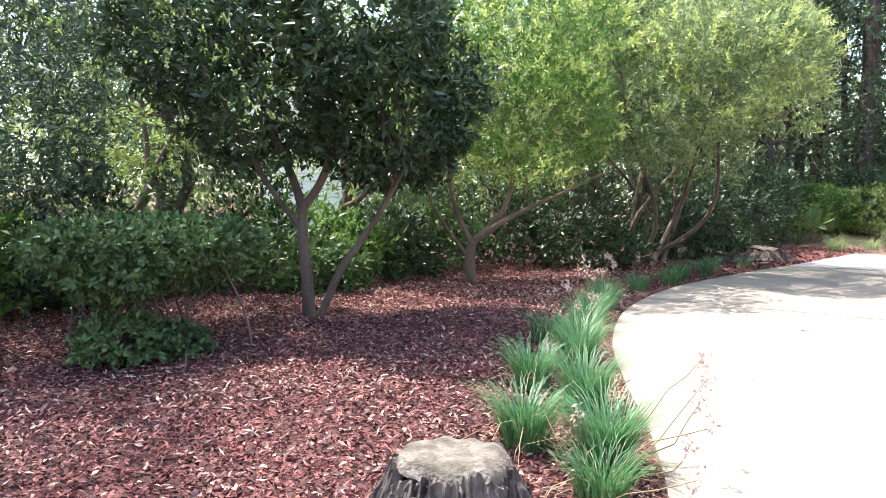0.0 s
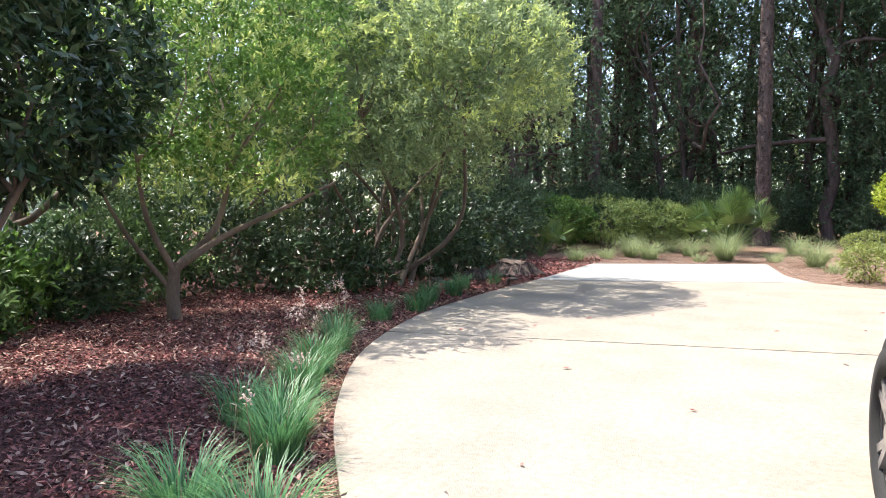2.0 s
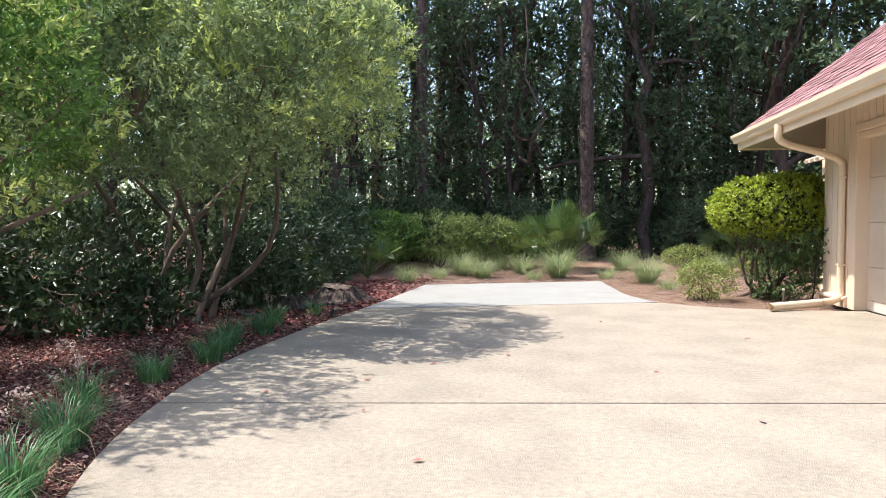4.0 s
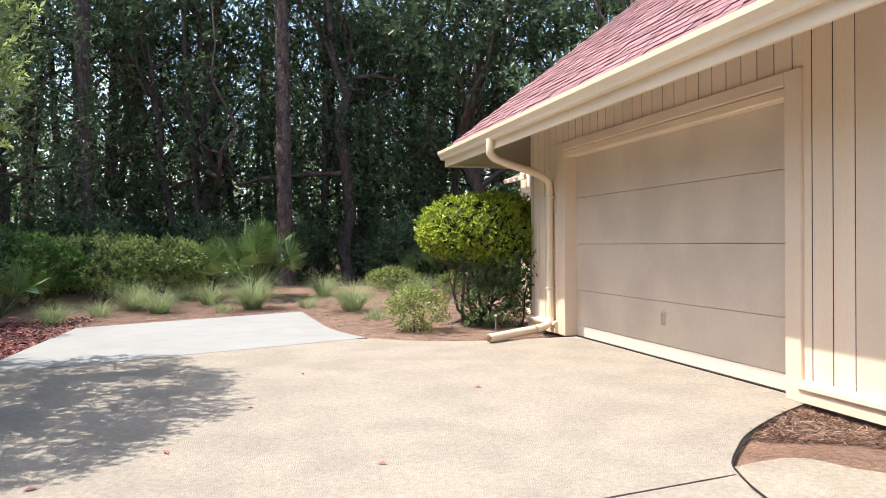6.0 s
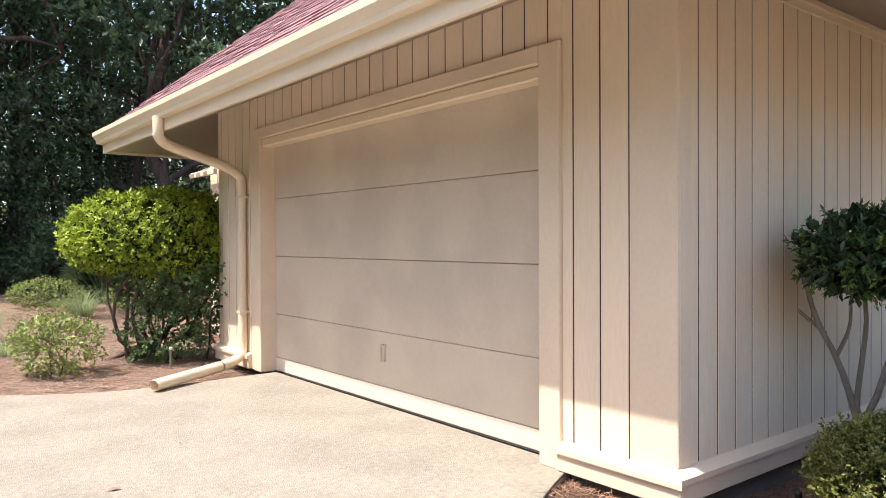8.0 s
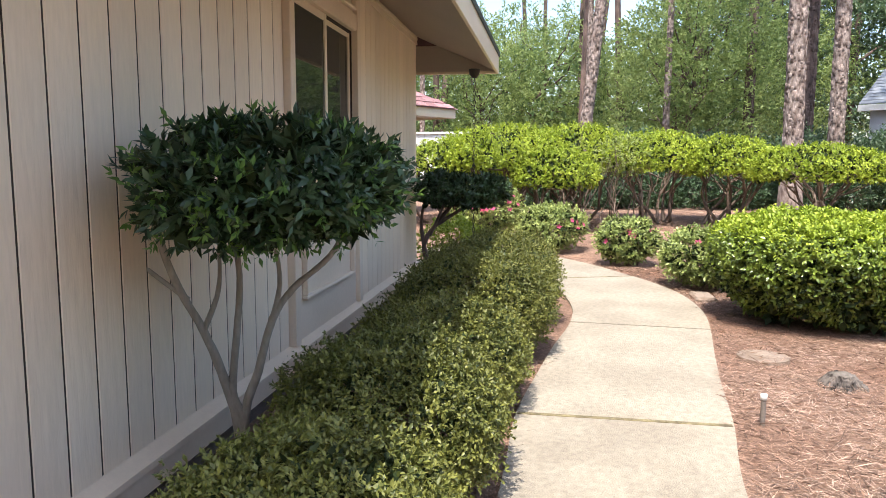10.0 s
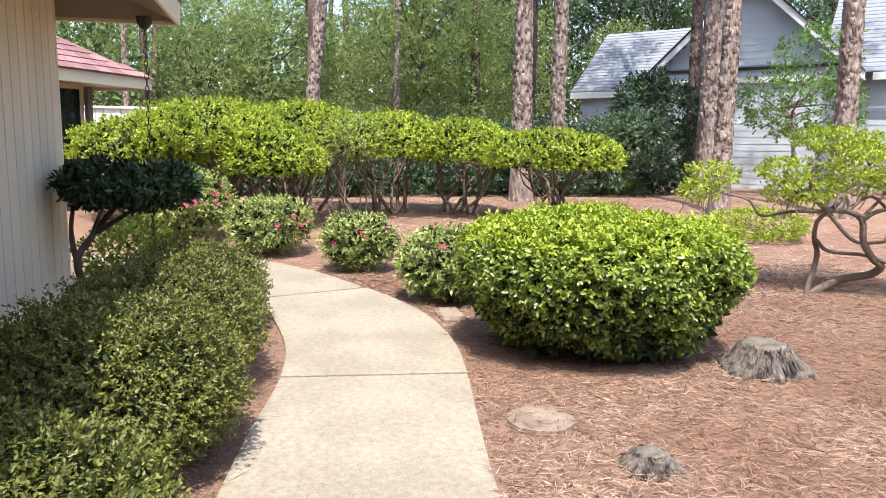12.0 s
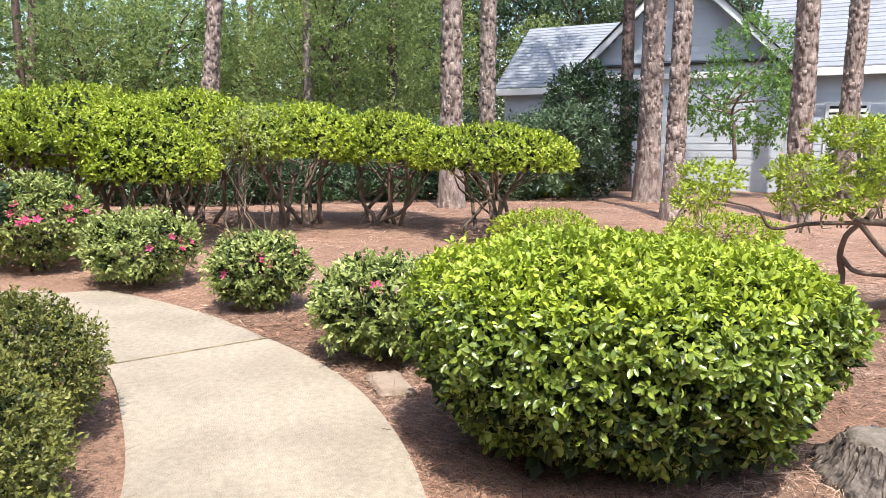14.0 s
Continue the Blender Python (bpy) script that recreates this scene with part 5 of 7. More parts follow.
# tall pines
def pine(at, r, h, bark, label, lean=(0, 0), crown=700):
    top = (lean[0] * h, lean[1] * h, h)
    n = 16
    path = []
    for i in range(n + 1):
        f = i / n
        flare = 1 + 0.35 * math.exp(-f * 40)
        path.append((Vector((top[0] * f + 0.05 * math.sin(3 * f + at[0]), top[1] * f + 0.05 * math.sin(4 * f + at[1]), h * f - 0.1)), r * flare * (1 - 0.55 * f)))
    t = thing("pine_tree", label, "tree", (at[0], at[1], gz(*at)), group="tall pines")
    tubes("trunk", [path], bark, t, 14, 0.03)
    # loose bark plates on the lower trunk
    n_pl = 900
    f = rng.random(n_pl) ** 1.2 * min(1.0, 9.0 / h)
    a = rng.random(n_pl) * 2 * math.pi
    rr = r * (1 + 0.35 * np.exp(-f * 40)) * (1 - 0.55 * f)
    c = np.stack([top[0] * f + 0.05 * np.sin(3 * f + at[0]), top[1] * f + 0.05 * np.sin(4 * f + at[1]), h * f - 0.1], 1)
    o = np.stack([np.cos(a), np.sin(a), 0 * a], 1)
    s = np.stack([-np.sin(a), np.cos(a), 0 * a], 1)
    w, l, d = 0.018 + 0.03 * rng.random(n_pl), 0.03 + 0.09 * rng.random(n_pl), 0.004 + 0.01 * rng.random(n_pl)
    up = np.array([0, 0, 1.0])
    V = []
    for su, sv, out in ((-1, -1, -0.01), (1, -1, -0.01), (1, 1, -0.01), (-1, 1, -0.01), (-0.75, -0.8, 1), (0.75, -0.8, 1), (0.75, 0.8, 1), (-0.75, 0.8, 1)):
        V.append(c + o * (rr + (d if out > 0 else -0.02))[:, None] + s * (w * su)[:, None] + up * (l * sv)[:, None])
    V = np.stack(V, 1)
    i = (np.arange(n_pl) * 8)[:, None]
    F = np.concatenate([i + np.array([q]) for q in ((4, 5, 6, 7), (0, 1, 5, 4), (1, 2, 6, 5), (2, 3, 7, 6), (3, 0, 4, 7))], 1).reshape(-1, 4)
    ob = mesh_object("bark_plate", V.reshape(-1, 3), F, bark, t)
    ob["kind"] = "stuff"
    if crown:
        B, limbs = [], []
        for k in range(9):
            zz = h * (0.68 + 0.34 * rng.random())
            b = rng.normal(size=2) * 1.4
            B.append((top[0] * zz / h + b[0], top[1] * zz / h + b[1], zz, 1.0, 1.0, 0.5))
            limbs.append(limb((top[0] * zz / h, top[1] * zz / h, zz - 0.5), B[-1][:3], r * 0.25, r * 0.08, 0.1, 4))
        for p in limbs:
            tubes("limb", [p], bark, t, 5)
        P, D, N = crown_points(B, crown, 10, 0.4, shell=(0.4, 1.1), wild=1.0)
        leaves("crown", P, D, 0.30, 0.05, L_PINE, t)
    return t


PL = "tall straight pine with plated reddish bark"
for at, r, h, bark, lean, cr in (
        ((15.3, -6.8), 0.21, 20, M_PINEBARK, (0.005, 0.0), 500), ((15.9, -11.6), 0.25, 22, M_PINEBARK, (0, 0.004), 500), ((12.9, -10.05), 0.165, 19, M_PINEBARK, (0.004, -0.006), 400),
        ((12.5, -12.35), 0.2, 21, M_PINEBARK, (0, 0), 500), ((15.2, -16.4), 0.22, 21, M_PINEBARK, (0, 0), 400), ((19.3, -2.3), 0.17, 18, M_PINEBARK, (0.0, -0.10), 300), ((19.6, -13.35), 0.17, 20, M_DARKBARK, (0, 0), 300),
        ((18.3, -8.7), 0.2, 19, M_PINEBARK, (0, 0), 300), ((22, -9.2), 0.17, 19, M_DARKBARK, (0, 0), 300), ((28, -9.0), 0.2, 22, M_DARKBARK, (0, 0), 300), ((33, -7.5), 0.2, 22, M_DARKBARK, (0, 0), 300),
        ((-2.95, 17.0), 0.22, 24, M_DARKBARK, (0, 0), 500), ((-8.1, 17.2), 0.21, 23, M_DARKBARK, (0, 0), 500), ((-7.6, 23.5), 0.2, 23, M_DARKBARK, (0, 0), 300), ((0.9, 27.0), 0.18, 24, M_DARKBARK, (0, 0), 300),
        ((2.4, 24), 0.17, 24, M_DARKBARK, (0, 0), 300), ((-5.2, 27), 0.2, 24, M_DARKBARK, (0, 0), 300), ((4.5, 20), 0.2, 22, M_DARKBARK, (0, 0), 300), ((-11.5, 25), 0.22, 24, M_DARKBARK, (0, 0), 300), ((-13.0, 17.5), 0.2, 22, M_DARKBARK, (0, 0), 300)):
    pine(at, r, h, bark, PL, lean, cr)

for at, r, h in (((25.0, -5.6), 0.12, 16), ((29.5, -3.0), 0.13, 18), ((32.0, 4.4), 0.13, 16)):
    pine(at, r, h, M_PINEBARK, "slender pine with pale plated bark in the sunny woods", (0.01, -0.01), 260)

# ---- trees on the mulch bed beside the drive ----
tree("bed_tree", "dark-leaved small tree forking low on the mulch bed", (-8.62, -4.6),
     [from_curve([(0, 0, -0.1), (-0.02, -0.02, 0.3), (-0.05, -0.05, 0.75), (-0.12, -0.04, 1.15), (-0.35, -0.25, 1.9)], 0.07, 0.035),
      from_curve([(0.02, 0.05, -0.1), (0.2, 0.2, 0.45), (0.45, 0.42, 0.95), (0.75, 0.62, 1.6)], 0.045, 0.02),
      from_curve([(-0.1, -0.05, 1.0), (0.05, 0.12, 1.35), (0.2, 0.3, 2.1)], 0.05, 0.03), from_curve([(-0.08, -0.05, 0.85), (-0.3, -0.3, 1.3), (-0.5, -0.6, 2.0)], 0.03, 0.02)],
     [(-0.3, -0.3, 2.2, 0.9, 0.9, 0.75), (0.5, 0.4, 1.95, 0.75, 0.75, 0.6), (0.2, 0.3, 2.9, 0.9, 0.9, 0.7), (-0.8, -0.7, 2.7, 0.8, 0.8, 0.7), (0.3, 1.2, 2.2, 0.7, 0.7, 0.6), (0.4, 0.8, 1.7, 0.6, 0.6, 0.45), (-0.9, 0.1, 1.95, 0.6, 0.6, 0.5), (-0.2, 0.9, 3.3, 0.9, 0.9, 0.7), (0.9, -0.2, 2.6, 0.7, 0.7, 0.6)],
     6000, 8, 0.18, (0.085, 0.034), L_DARK, M_BARK, lump=0.14, limb_r=0.018, extra_limbs=14)
t = tree("bed_tree", "multi-stemmed small tree with a leaning limb on the mulch bed", (-9.35, -1.2),
     [from_curve([(0, 0, -0.1), (-0.05, 0, 0.25), (-0.02, 0.02, 0.62)], 0.085, 0.06), from_curve([(-0.02, 0.02, 0.55), (0.4, 0.3, 0.9), (0.9, 0.65, 1.2), (1.4, 0.95, 1.5)], 0.045, 0.015),
      from_curve([(0, 0, 0.55), (0.25, 0.35, 1.0), (0.35, 0.5, 1.7)], 0.05, 0.025), from_curve([(0, 0, 0.5), (-0.2, -0.2, 1.1), (-0.25, -0.3, 1.9)], 0.04, 0.02), from_curve([(-0.05, 0, 0.3), (-0.45, -0.3, 1.0), (-0.8, -0.4, 1.7)], 0.03, 0.015)],
     [(0.1, 0.1, 2.5, 1.3, 1.3, 0.9), (0.8, 0.4, 2.2, 1.0, 1.0, 0.7), (-0.6, -0.3, 2.3, 1.0, 1.0, 0.7), (0.3, 0.5, 3.6, 1.5, 1.5, 1.0)],
     4200, 8, 0.18, (0.075, 0.026), L_GREEN, M_MIDBARK, lump=0.14, limb_r=0.02, extra_limbs=16)
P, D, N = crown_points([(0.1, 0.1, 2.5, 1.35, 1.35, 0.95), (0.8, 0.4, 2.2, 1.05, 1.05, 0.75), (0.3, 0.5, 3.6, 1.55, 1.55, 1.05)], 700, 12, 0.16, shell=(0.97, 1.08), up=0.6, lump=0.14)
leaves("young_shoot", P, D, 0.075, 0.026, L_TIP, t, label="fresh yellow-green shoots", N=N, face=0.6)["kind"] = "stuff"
MYRTLE = []
for k in range(34):
    u = unit(rng.normal(size=3))
    c = np.array([0.5, 0.1, 2.95]) + u * np.array([1.75, 2.2, 1.45])
    c[2] = max(c[2], 2.0 + 0.35 * (k % 3))
    s = 0.62 + 0.3 * rng.random()
    MYRTLE.append((*c, s, s, s * 0.8))
t = tree("wax_myrtle", "large billowing myrtle with fine pale green foliage by the drive", (-8.9, 3.0),
     [from_curve([(rng.normal() * 0.25, rng.normal() * 0.35, -0.1), (rng.normal() * 0.5, rng.normal() * 0.6, 0.9), (math.cos(k) * 1.3, math.sin(k) * 1.6, 2.4)], 0.05, 0.02) for k in range(9)],
     MYRTLE, 9500, 11, 0.22, (0.078, 0.026), L_MYRTLE, M_BARK, lump=0.1, limb_r=0.016, extra_limbs=44, shell=(0.55, 1.05), up=0.5)
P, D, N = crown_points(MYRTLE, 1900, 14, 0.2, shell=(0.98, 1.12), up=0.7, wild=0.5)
# pale shoots only on the upper, drive-side crown: sunlight put into leaf colour
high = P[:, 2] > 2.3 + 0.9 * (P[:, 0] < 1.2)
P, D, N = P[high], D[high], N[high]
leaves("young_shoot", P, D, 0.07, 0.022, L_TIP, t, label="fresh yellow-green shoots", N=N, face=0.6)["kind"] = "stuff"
# left-hand evergreens over and behind the bed; the first one's highest blobs, unseen, are added to shade it
for at, B, n, mat in (((-11.2, -7.6), [(0, 0, 3.4, 2.0, 2.0, 1.4), (1.3, 0.6, 2.9, 1.3, 1.3, 1.0), (-0.6, 1.2, 2.4, 1.4, 1.4, 1.2), (1.6, -0.8, 3.2, 1.2, 1.2, 0.9), (1.9, -0.2, 1.9, 0.9, 0.9, 0.7), (0.6, 0.6, 1.7, 1.3, 1.3, 0.8), (0.2, -1.6, 2.0, 1.4, 1.4, 1.0), (1.2, -0.4, 5.2, 1.9, 1.9, 1.0), (-0.4, 0.9, 5.6, 1.8, 1.8, 1.1), (1.0, -2.0, 4.8, 1.6, 1.6, 1.0)], 10500, L_BLUE),
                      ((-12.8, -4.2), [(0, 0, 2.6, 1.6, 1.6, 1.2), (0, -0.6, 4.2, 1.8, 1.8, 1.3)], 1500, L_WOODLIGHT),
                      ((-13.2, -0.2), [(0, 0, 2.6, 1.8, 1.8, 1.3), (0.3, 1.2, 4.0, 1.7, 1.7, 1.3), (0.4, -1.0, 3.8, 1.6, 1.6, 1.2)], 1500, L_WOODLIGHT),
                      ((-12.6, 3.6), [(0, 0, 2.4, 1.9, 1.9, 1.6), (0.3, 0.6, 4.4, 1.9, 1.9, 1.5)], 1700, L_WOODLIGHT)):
    tree("evergreen_tree", "dense evergreen tree behind the mulch bed", at, [limb((0, 0, -0.1), (0.3, 0.2, 2.6), 0.11, 0.06), limb((0, 0, 0.9), (0.9, 0.7, 2.6), 0.06, 0.03), limb((0, 0, 0.7), (-0.8, 0.5, 2.5), 0.05, 0.03)], B, n, 8, 0.28, (0.12, 0.04) if mat is not L_BLUE else (0.085, 0.02), mat, M_BARK, group="evergreens behind the bed", lump=0.16, limb_r=0.025)
# clipped hedge block on the bed
bush("hedge_block", "clipped evergreen hedge block with leggy stems on the mulch", (-8.3, -6.35), [(0, 0, 0.78, 0.5, 0.6, 0.19), (0.0, 0.45, 0.78, 0.45, 0.42, 0.17), (0.0, -0.42, 0.78, 0.45, 0.42, 0.18), (0.1, -0.3, 0.62, 0.4, 0.4, 0.16), (0.28, -0.35, 0.16, 0.22, 0.3, 0.15), (0.3, 0.0, 0.10, 0.2, 0.25, 0.1)], 3400, 8, 0.1, (0.05, 0.024), L_CLIP, 26, 0.011, M_BARK, shell=(0.75, 1.06), lump=0.06, base_r=0.55)
# undergrowth along the back of the bed; past y 0.5 the dark leaf colour stands for shade
for k, (x, y, r, h) in enumerate(((-11.4, -4.6, 0.7, 0.55), (-12.0, -3.4, 0.9, 1.7), (-11.0, -7.4, 1.0, 1.3), (-10.9, -6.2, 0.7, 0.9), (-11.8, -8.8, 1.2, 1.9), (-11.8, -5.8, 0.9, 1.5), (-11.0, -2.8, 0.9, 1.0), (-10.8, -1.7, 0.7, 0.9), (-11.2, -0.4, 0.9, 1.1), (-10.9, 1.0, 0.9, 1.3), (-10.2, 3.0, 1.0, 1.4), (-9.2, 5.2, 1.0, 1.3), (-8.9, 7.0, 1.0, 1.6), (-9.2, 9.0, 1.2, 1.9), (-8.6, 4.2, 0.7, 0.9), (-9.4, 1.8, 0.8, 0.8), (-10.4, -3.4, 0.6, 0.6))):
    bush("undergrowth_shrub", "dark broad-leaved undergrowth shrub behind the bed", (x, y), [(0, 0, h * 0.55, r, r, h * 0.5), (0.3, 0.3, h * 0.45, r * 0.8, r * 0.8, h * 0.45)], 620, 8, 0.2, (0.10, 0.038), (L_CLIP, L_DARK, L_GREEN, L_DARK)[k % 4] if y < 0.5 else L_DARK, 5, 0.015, group="undergrowth behind the bed", lump=0.15, shell=(0.6, 1.08))

# ---- shrubs and grasses between drive and woods ----
bush("umbrella_azalea", "azalea clipped to a bright lime umbrella at the garage corner", (-0.55, 7.0), [(0.05, 0, 1.50, 1.0, 0.95, 0.50), (0.35, 0.1, 1.52, 0.8, 0.8, 0.52), (-0.35, -0.1, 1.40, 0.66, 0.65, 0.36), (0.3, -0.4, 1.3, 0.6, 0.5, 0.36)], 3400, 9, 0.11, (0.05, 0.024), L_LIME, 9, 0.03, M_DARKBARK, shell=(0.82, 1.04), lump=0.05, base_r=0.25, low=0.98, inner=900)
bush("leggy_shrub", "dark leggy shrub under the clipped azalea", (-0.45, 6.75), [(0.1, 0, 0.98, 0.7, 0.6, 0.4), (0.35, 0, 0.6, 0.45, 0.5, 0.45), (-0.05, -0.3, 0.32, 0.5, 0.35, 0.3), (0.3, -0.3, 0.9, 0.5, 0.4, 0.35)], 1900, 8, 0.12, (0.05, 0.02), L_CLIP, 8, 0.014, M_DARKBARK, shell=(0.5, 1.08), lump=0.15)
bush("small_shrub", "small olive shrub in the bed by the drive", (-1.68, 6.35), [(0, 0, 0.32, 0.42, 0.42, 0.3), (-0.1, 0.1, 0.42, 0.3, 0.3, 0.22)], 700, 8, 0.1, (0.04, 0.018), L_AZALEA, 6, 0.01, lump=0.1, shell=(0.6, 1.08))
for x, y, r, h in ((-0.4, 14.4, 0.7, 0.55), (1.3, 13.6, 0.8, 0.6)):
    bush("low_shrub", "low mounded shrub before the woods", (x, y), [(0, 0, h * 0.5, r, r, h * 0.5)], 600, 8, 0.1, (0.05, 0.02), L_AZALEA, 4, 0.012, group="low mounded shrubs")
for x, y, rx, h in ((-7.2, 13.6, 1.3, 1.45), (-5.9, 14.0, 1.1, 1.3), (-8.6, 13.0, 1.1, 1.5)):
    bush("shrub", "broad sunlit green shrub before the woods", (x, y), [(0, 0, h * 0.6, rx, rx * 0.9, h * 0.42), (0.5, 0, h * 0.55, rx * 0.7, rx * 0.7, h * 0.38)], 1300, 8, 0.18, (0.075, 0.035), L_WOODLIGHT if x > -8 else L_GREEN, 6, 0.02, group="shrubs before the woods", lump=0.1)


def blades(name, n, base_r, length, width, bend, mat, parent, lean=0.55, seg=4):
    """Arching grass blades from one foot."""
    a = rng.random(n) * 2 * math.pi
    r = base_r * np.sqrt(rng.random(n))
    foot = np.stack([r * np.cos(a), r * np.sin(a), np.zeros(n)], 1)
    b = a + rng.normal(size=n) * 0.5
    o = np.stack([np.cos(b), np.sin(b), 0 * b], 1)
    s = np.stack([-np.sin(b), np.cos(b), 0 * b], 1)
    L = length * (0.55 + 0.6 * rng.random(n))
    tilt = lean * rng.random(n) ** 0.8 + 0.05
    rowsv = []
    for k in range(seg + 1):
        f = k / seg
        ang = tilt + bend * f * f
        p = foot + o * (L * f * np.sin(ang))[:, None] + np.array([0, 0, 1.0]) * (L * f * np.cos(ang))[:, None]
        w = (width * (1 - f) ** 0.7 + 0.0008)
        rowsv += [p - s * w / 2, p + s * w / 2]
    V = np.stack(rowsv, 1)
    m = 2 * (seg + 1)
    i = (np.arange(n) * m)[:, None]
    F = np.concatenate([i + np.array([[2 * k, 2 * k + 1, 2 * k + 3, 2 * k + 2]]) for k in range(seg)], 1).reshape(-1, 4)
    return mesh_object(name, V.reshape(-1, 3), F, mat, parent)


def stalks(t, n, length, spread, mat=L_STALK):
    for k in range(n):
        a = rng.random() * 2 * math.pi
        e = Vector((math.cos(a) * spread * rng.random(), math.sin(a) * spread * rng.random(), length * (0.7 + 0.4 * rng.random())))
        st = tubes("flower_stalk", [limb((0, 0, 0), e, 0.003, 0.0015, 0.06, 4)], mat, t, 4)
        P = np.array([tuple(e)]) + rng.normal(size=(26, 3)) * np.array([0.014, 0.014, 0.02])
        leaves("seed_head", P, rng.normal(size=(26, 3)), 0.02, 0.01, L_SEED, st)["kind"] = "stuff"


grass_proto = []
for x, y, n, L, k in ((-4.68, -6.16, 380, 0.40, 0), (-4.52, -6.5, 170, 0.28, 1), (-5.09, -6.18, 280, 0.36, 0), (-5.22, -5.4, 330, 0.38, 1), (-5.64, -5.3, 260, 0.36, 0), (-5.75, -4.55, 300, 0.36, 1), (-5.95, -4.2, 280, 0.36, 2), (-6.3, -3.5, 220, 0.36, 3), (-6.55, -2.9, 220, 0.36, 4), (-6.8, -2.2, 220, 0.36, 5), (-6.3, -4.1, 120, 0.34, 2),
                      (-7.15, 0.2, 180, 0.3, 1), (-7.25, 0.7, 200, 0.32, 2), (-7.4, 1.2, 200, 0.34, 2), (-7.3, 1.8, 180, 0.3, 0), (-7.45, 2.5, 160, 0.3, 2), (-7.3, 3.6, 90, 0.26, 0), (-7.2, -0.6, 150, 0.3, 1), (-7.3, -1.3, 140, 0.3, 2)):
    t = thing("grass_clump", "arching dark green grass clump along the drive's edge", "grass", (x, y, gz(x, y)), 0, "grass clumps along the drive")
    blades("foliage", int(n * 1.15), 0.11, L * 0.95, 0.0075, 0.5, L_GRASS, t, 0.22)["kind"] = "stuff"
    blades("dry_foliage", 14, 0.08, L, 0.008, 1.2, L_STALK, t, 0.7)["label"] = "dry straw-coloured blades"
    stalks(t, k, L * 1.5, 0.16)
    if x > -5.0:
        for u, v, w in ((0.36, 0.1, 0.34), (0.42, -0.15, 0.24), (0.26, 0.35, 0.46)):
            st = tubes("flower_stalk", [limb((0, 0, 0), (u, v, w), 0.0035, 0.002, 0.08, 5)], L_STALK, t, 4)
            P = np.array([(u, v, w)]) + rng.normal(size=(30, 3)) * np.array([0.018, 0.018, 0.025])
            leaves("seed_head", P, rng.normal(size=(30, 3)), 0.024, 0.012, L_SEED, st)["kind"] = "stuff"
for x, y, n, L in ((-7.13, 9.3, 260, 0.5), (-5.65, 10.7, 420, 0.62), (-3.95, 10.95, 560, 0.85), (-2.14, 9.85, 460, 0.8), (-1.99, 8.25, 120, 0.34), (-0.1, 12.8, 300, 0.7), (-2.9, 10.8, 150, 0.38), (-4.8, 12.1, 330, 0.65), (-6.19, 11.5, 420, 0.75), (-2.3, 13.4, 300, 0.75), (-5.4, 13.4, 260, 0.7), (-4.5, 10.4, 120, 0.3), (-6.6, 10.3, 180, 0.4)):
    t = thing("muhly_grass", "feathery pale green ornamental grass on the straw bed", "grass", (x, y, gz(x, y)), rng.random() * 360, "ornamental grasses before the woods")
    blades("foliage", int(n * 1.3), 0.16, L * 1.15, 0.006, 0.7, L_MUHLY, t, 0.7)["kind"] = "stuff"


def palmetto(at, fronds, size, label):
    t = thing("palmetto", label, "palm", (at[0], at[1], gz(*at)), group="saw palmettos")
    me = None
    for k in range(fronds):
        if me is None:
            n = 16
            a = np.linspace(-1.5, 1.5, n)
            o = np.stack([np.cos(a), np.sin(a), np.full(n, 0.08)], 1)
            s = np.stack([-np.sin(a), np.cos(a), 0 * a], 1)
            L = 0.66 - 0.10 * np.abs(a) / 2
            V = np.stack([np.zeros((n, 3)), o * (L * 0.5)[:, None] + s * 0.026 + np.array([0, 0, 0.012]), o * L[:, None] + np.array([0, 0, -0.02]), o * (L * 0.5)[:, None] - s * 0.026 - np.array([0, 0, 0.012])], 1)
            i = (np.arange(n) * 4)[:, None]
            F = np.concatenate([i + np.array([[0, 1, 2]]), i + np.array([[0, 2, 3]])], 1).reshape(-1, 3)
            ob = mesh_object("frond", V.reshape(-1, 3), F, L_PALM, t)
            me = ob.data
        else:
            ob = new("frond", me)
            ob.parent = t
        az, el = 2 * math.pi * (k * 0.382) + rng.normal() * 0.2, 0.2 + 1.2 * rng.random()
        d = Vector((math.cos(az) * math.cos(el), math.sin(az) * math.cos(el), math.sin(el)))
        ob.location = d * size * (0.5 + 0.35 * rng.random()) + Vector((0, 0, 0.28 * size))
        q = (d + Vector((0, 0, -0.25))).to_track_quat("X", "Z")
        ob.rotation_mode = "QUATERNION"
        ob.rotation_quaternion = q @ Euler((rng.normal() * 0.7, 0.2 * rng.normal() - 0.25, 0)).to_quaternion()
        ob.scale = (0.35 + size * 0.3,) * 3
        tubes("leaf_stalk", [[(Vector((0, 0, 0)), 0.012), (ob.location * 0.5 + Vector((0, 0, 0.02)), 0.01), (ob.location, 0.007)]], L_PALM, t, 4)


palmetto((-3.85, 13.2), 64, 1.3, "large saw palmetto with stiff green fans")
palmetto((-8.3, 10.6), 22, 0.85, "saw palmetto with grey-green fans in shade")
palmetto((-8.6, 6.6), 14, 0.6, "small shaded saw palmetto")
palmetto((-6.6, 15.6), 24, 1.0, "saw palmetto in the edge of the woods")
palmetto((1.0, 16.0), 20, 0.9, "saw palmetto deep in shade")


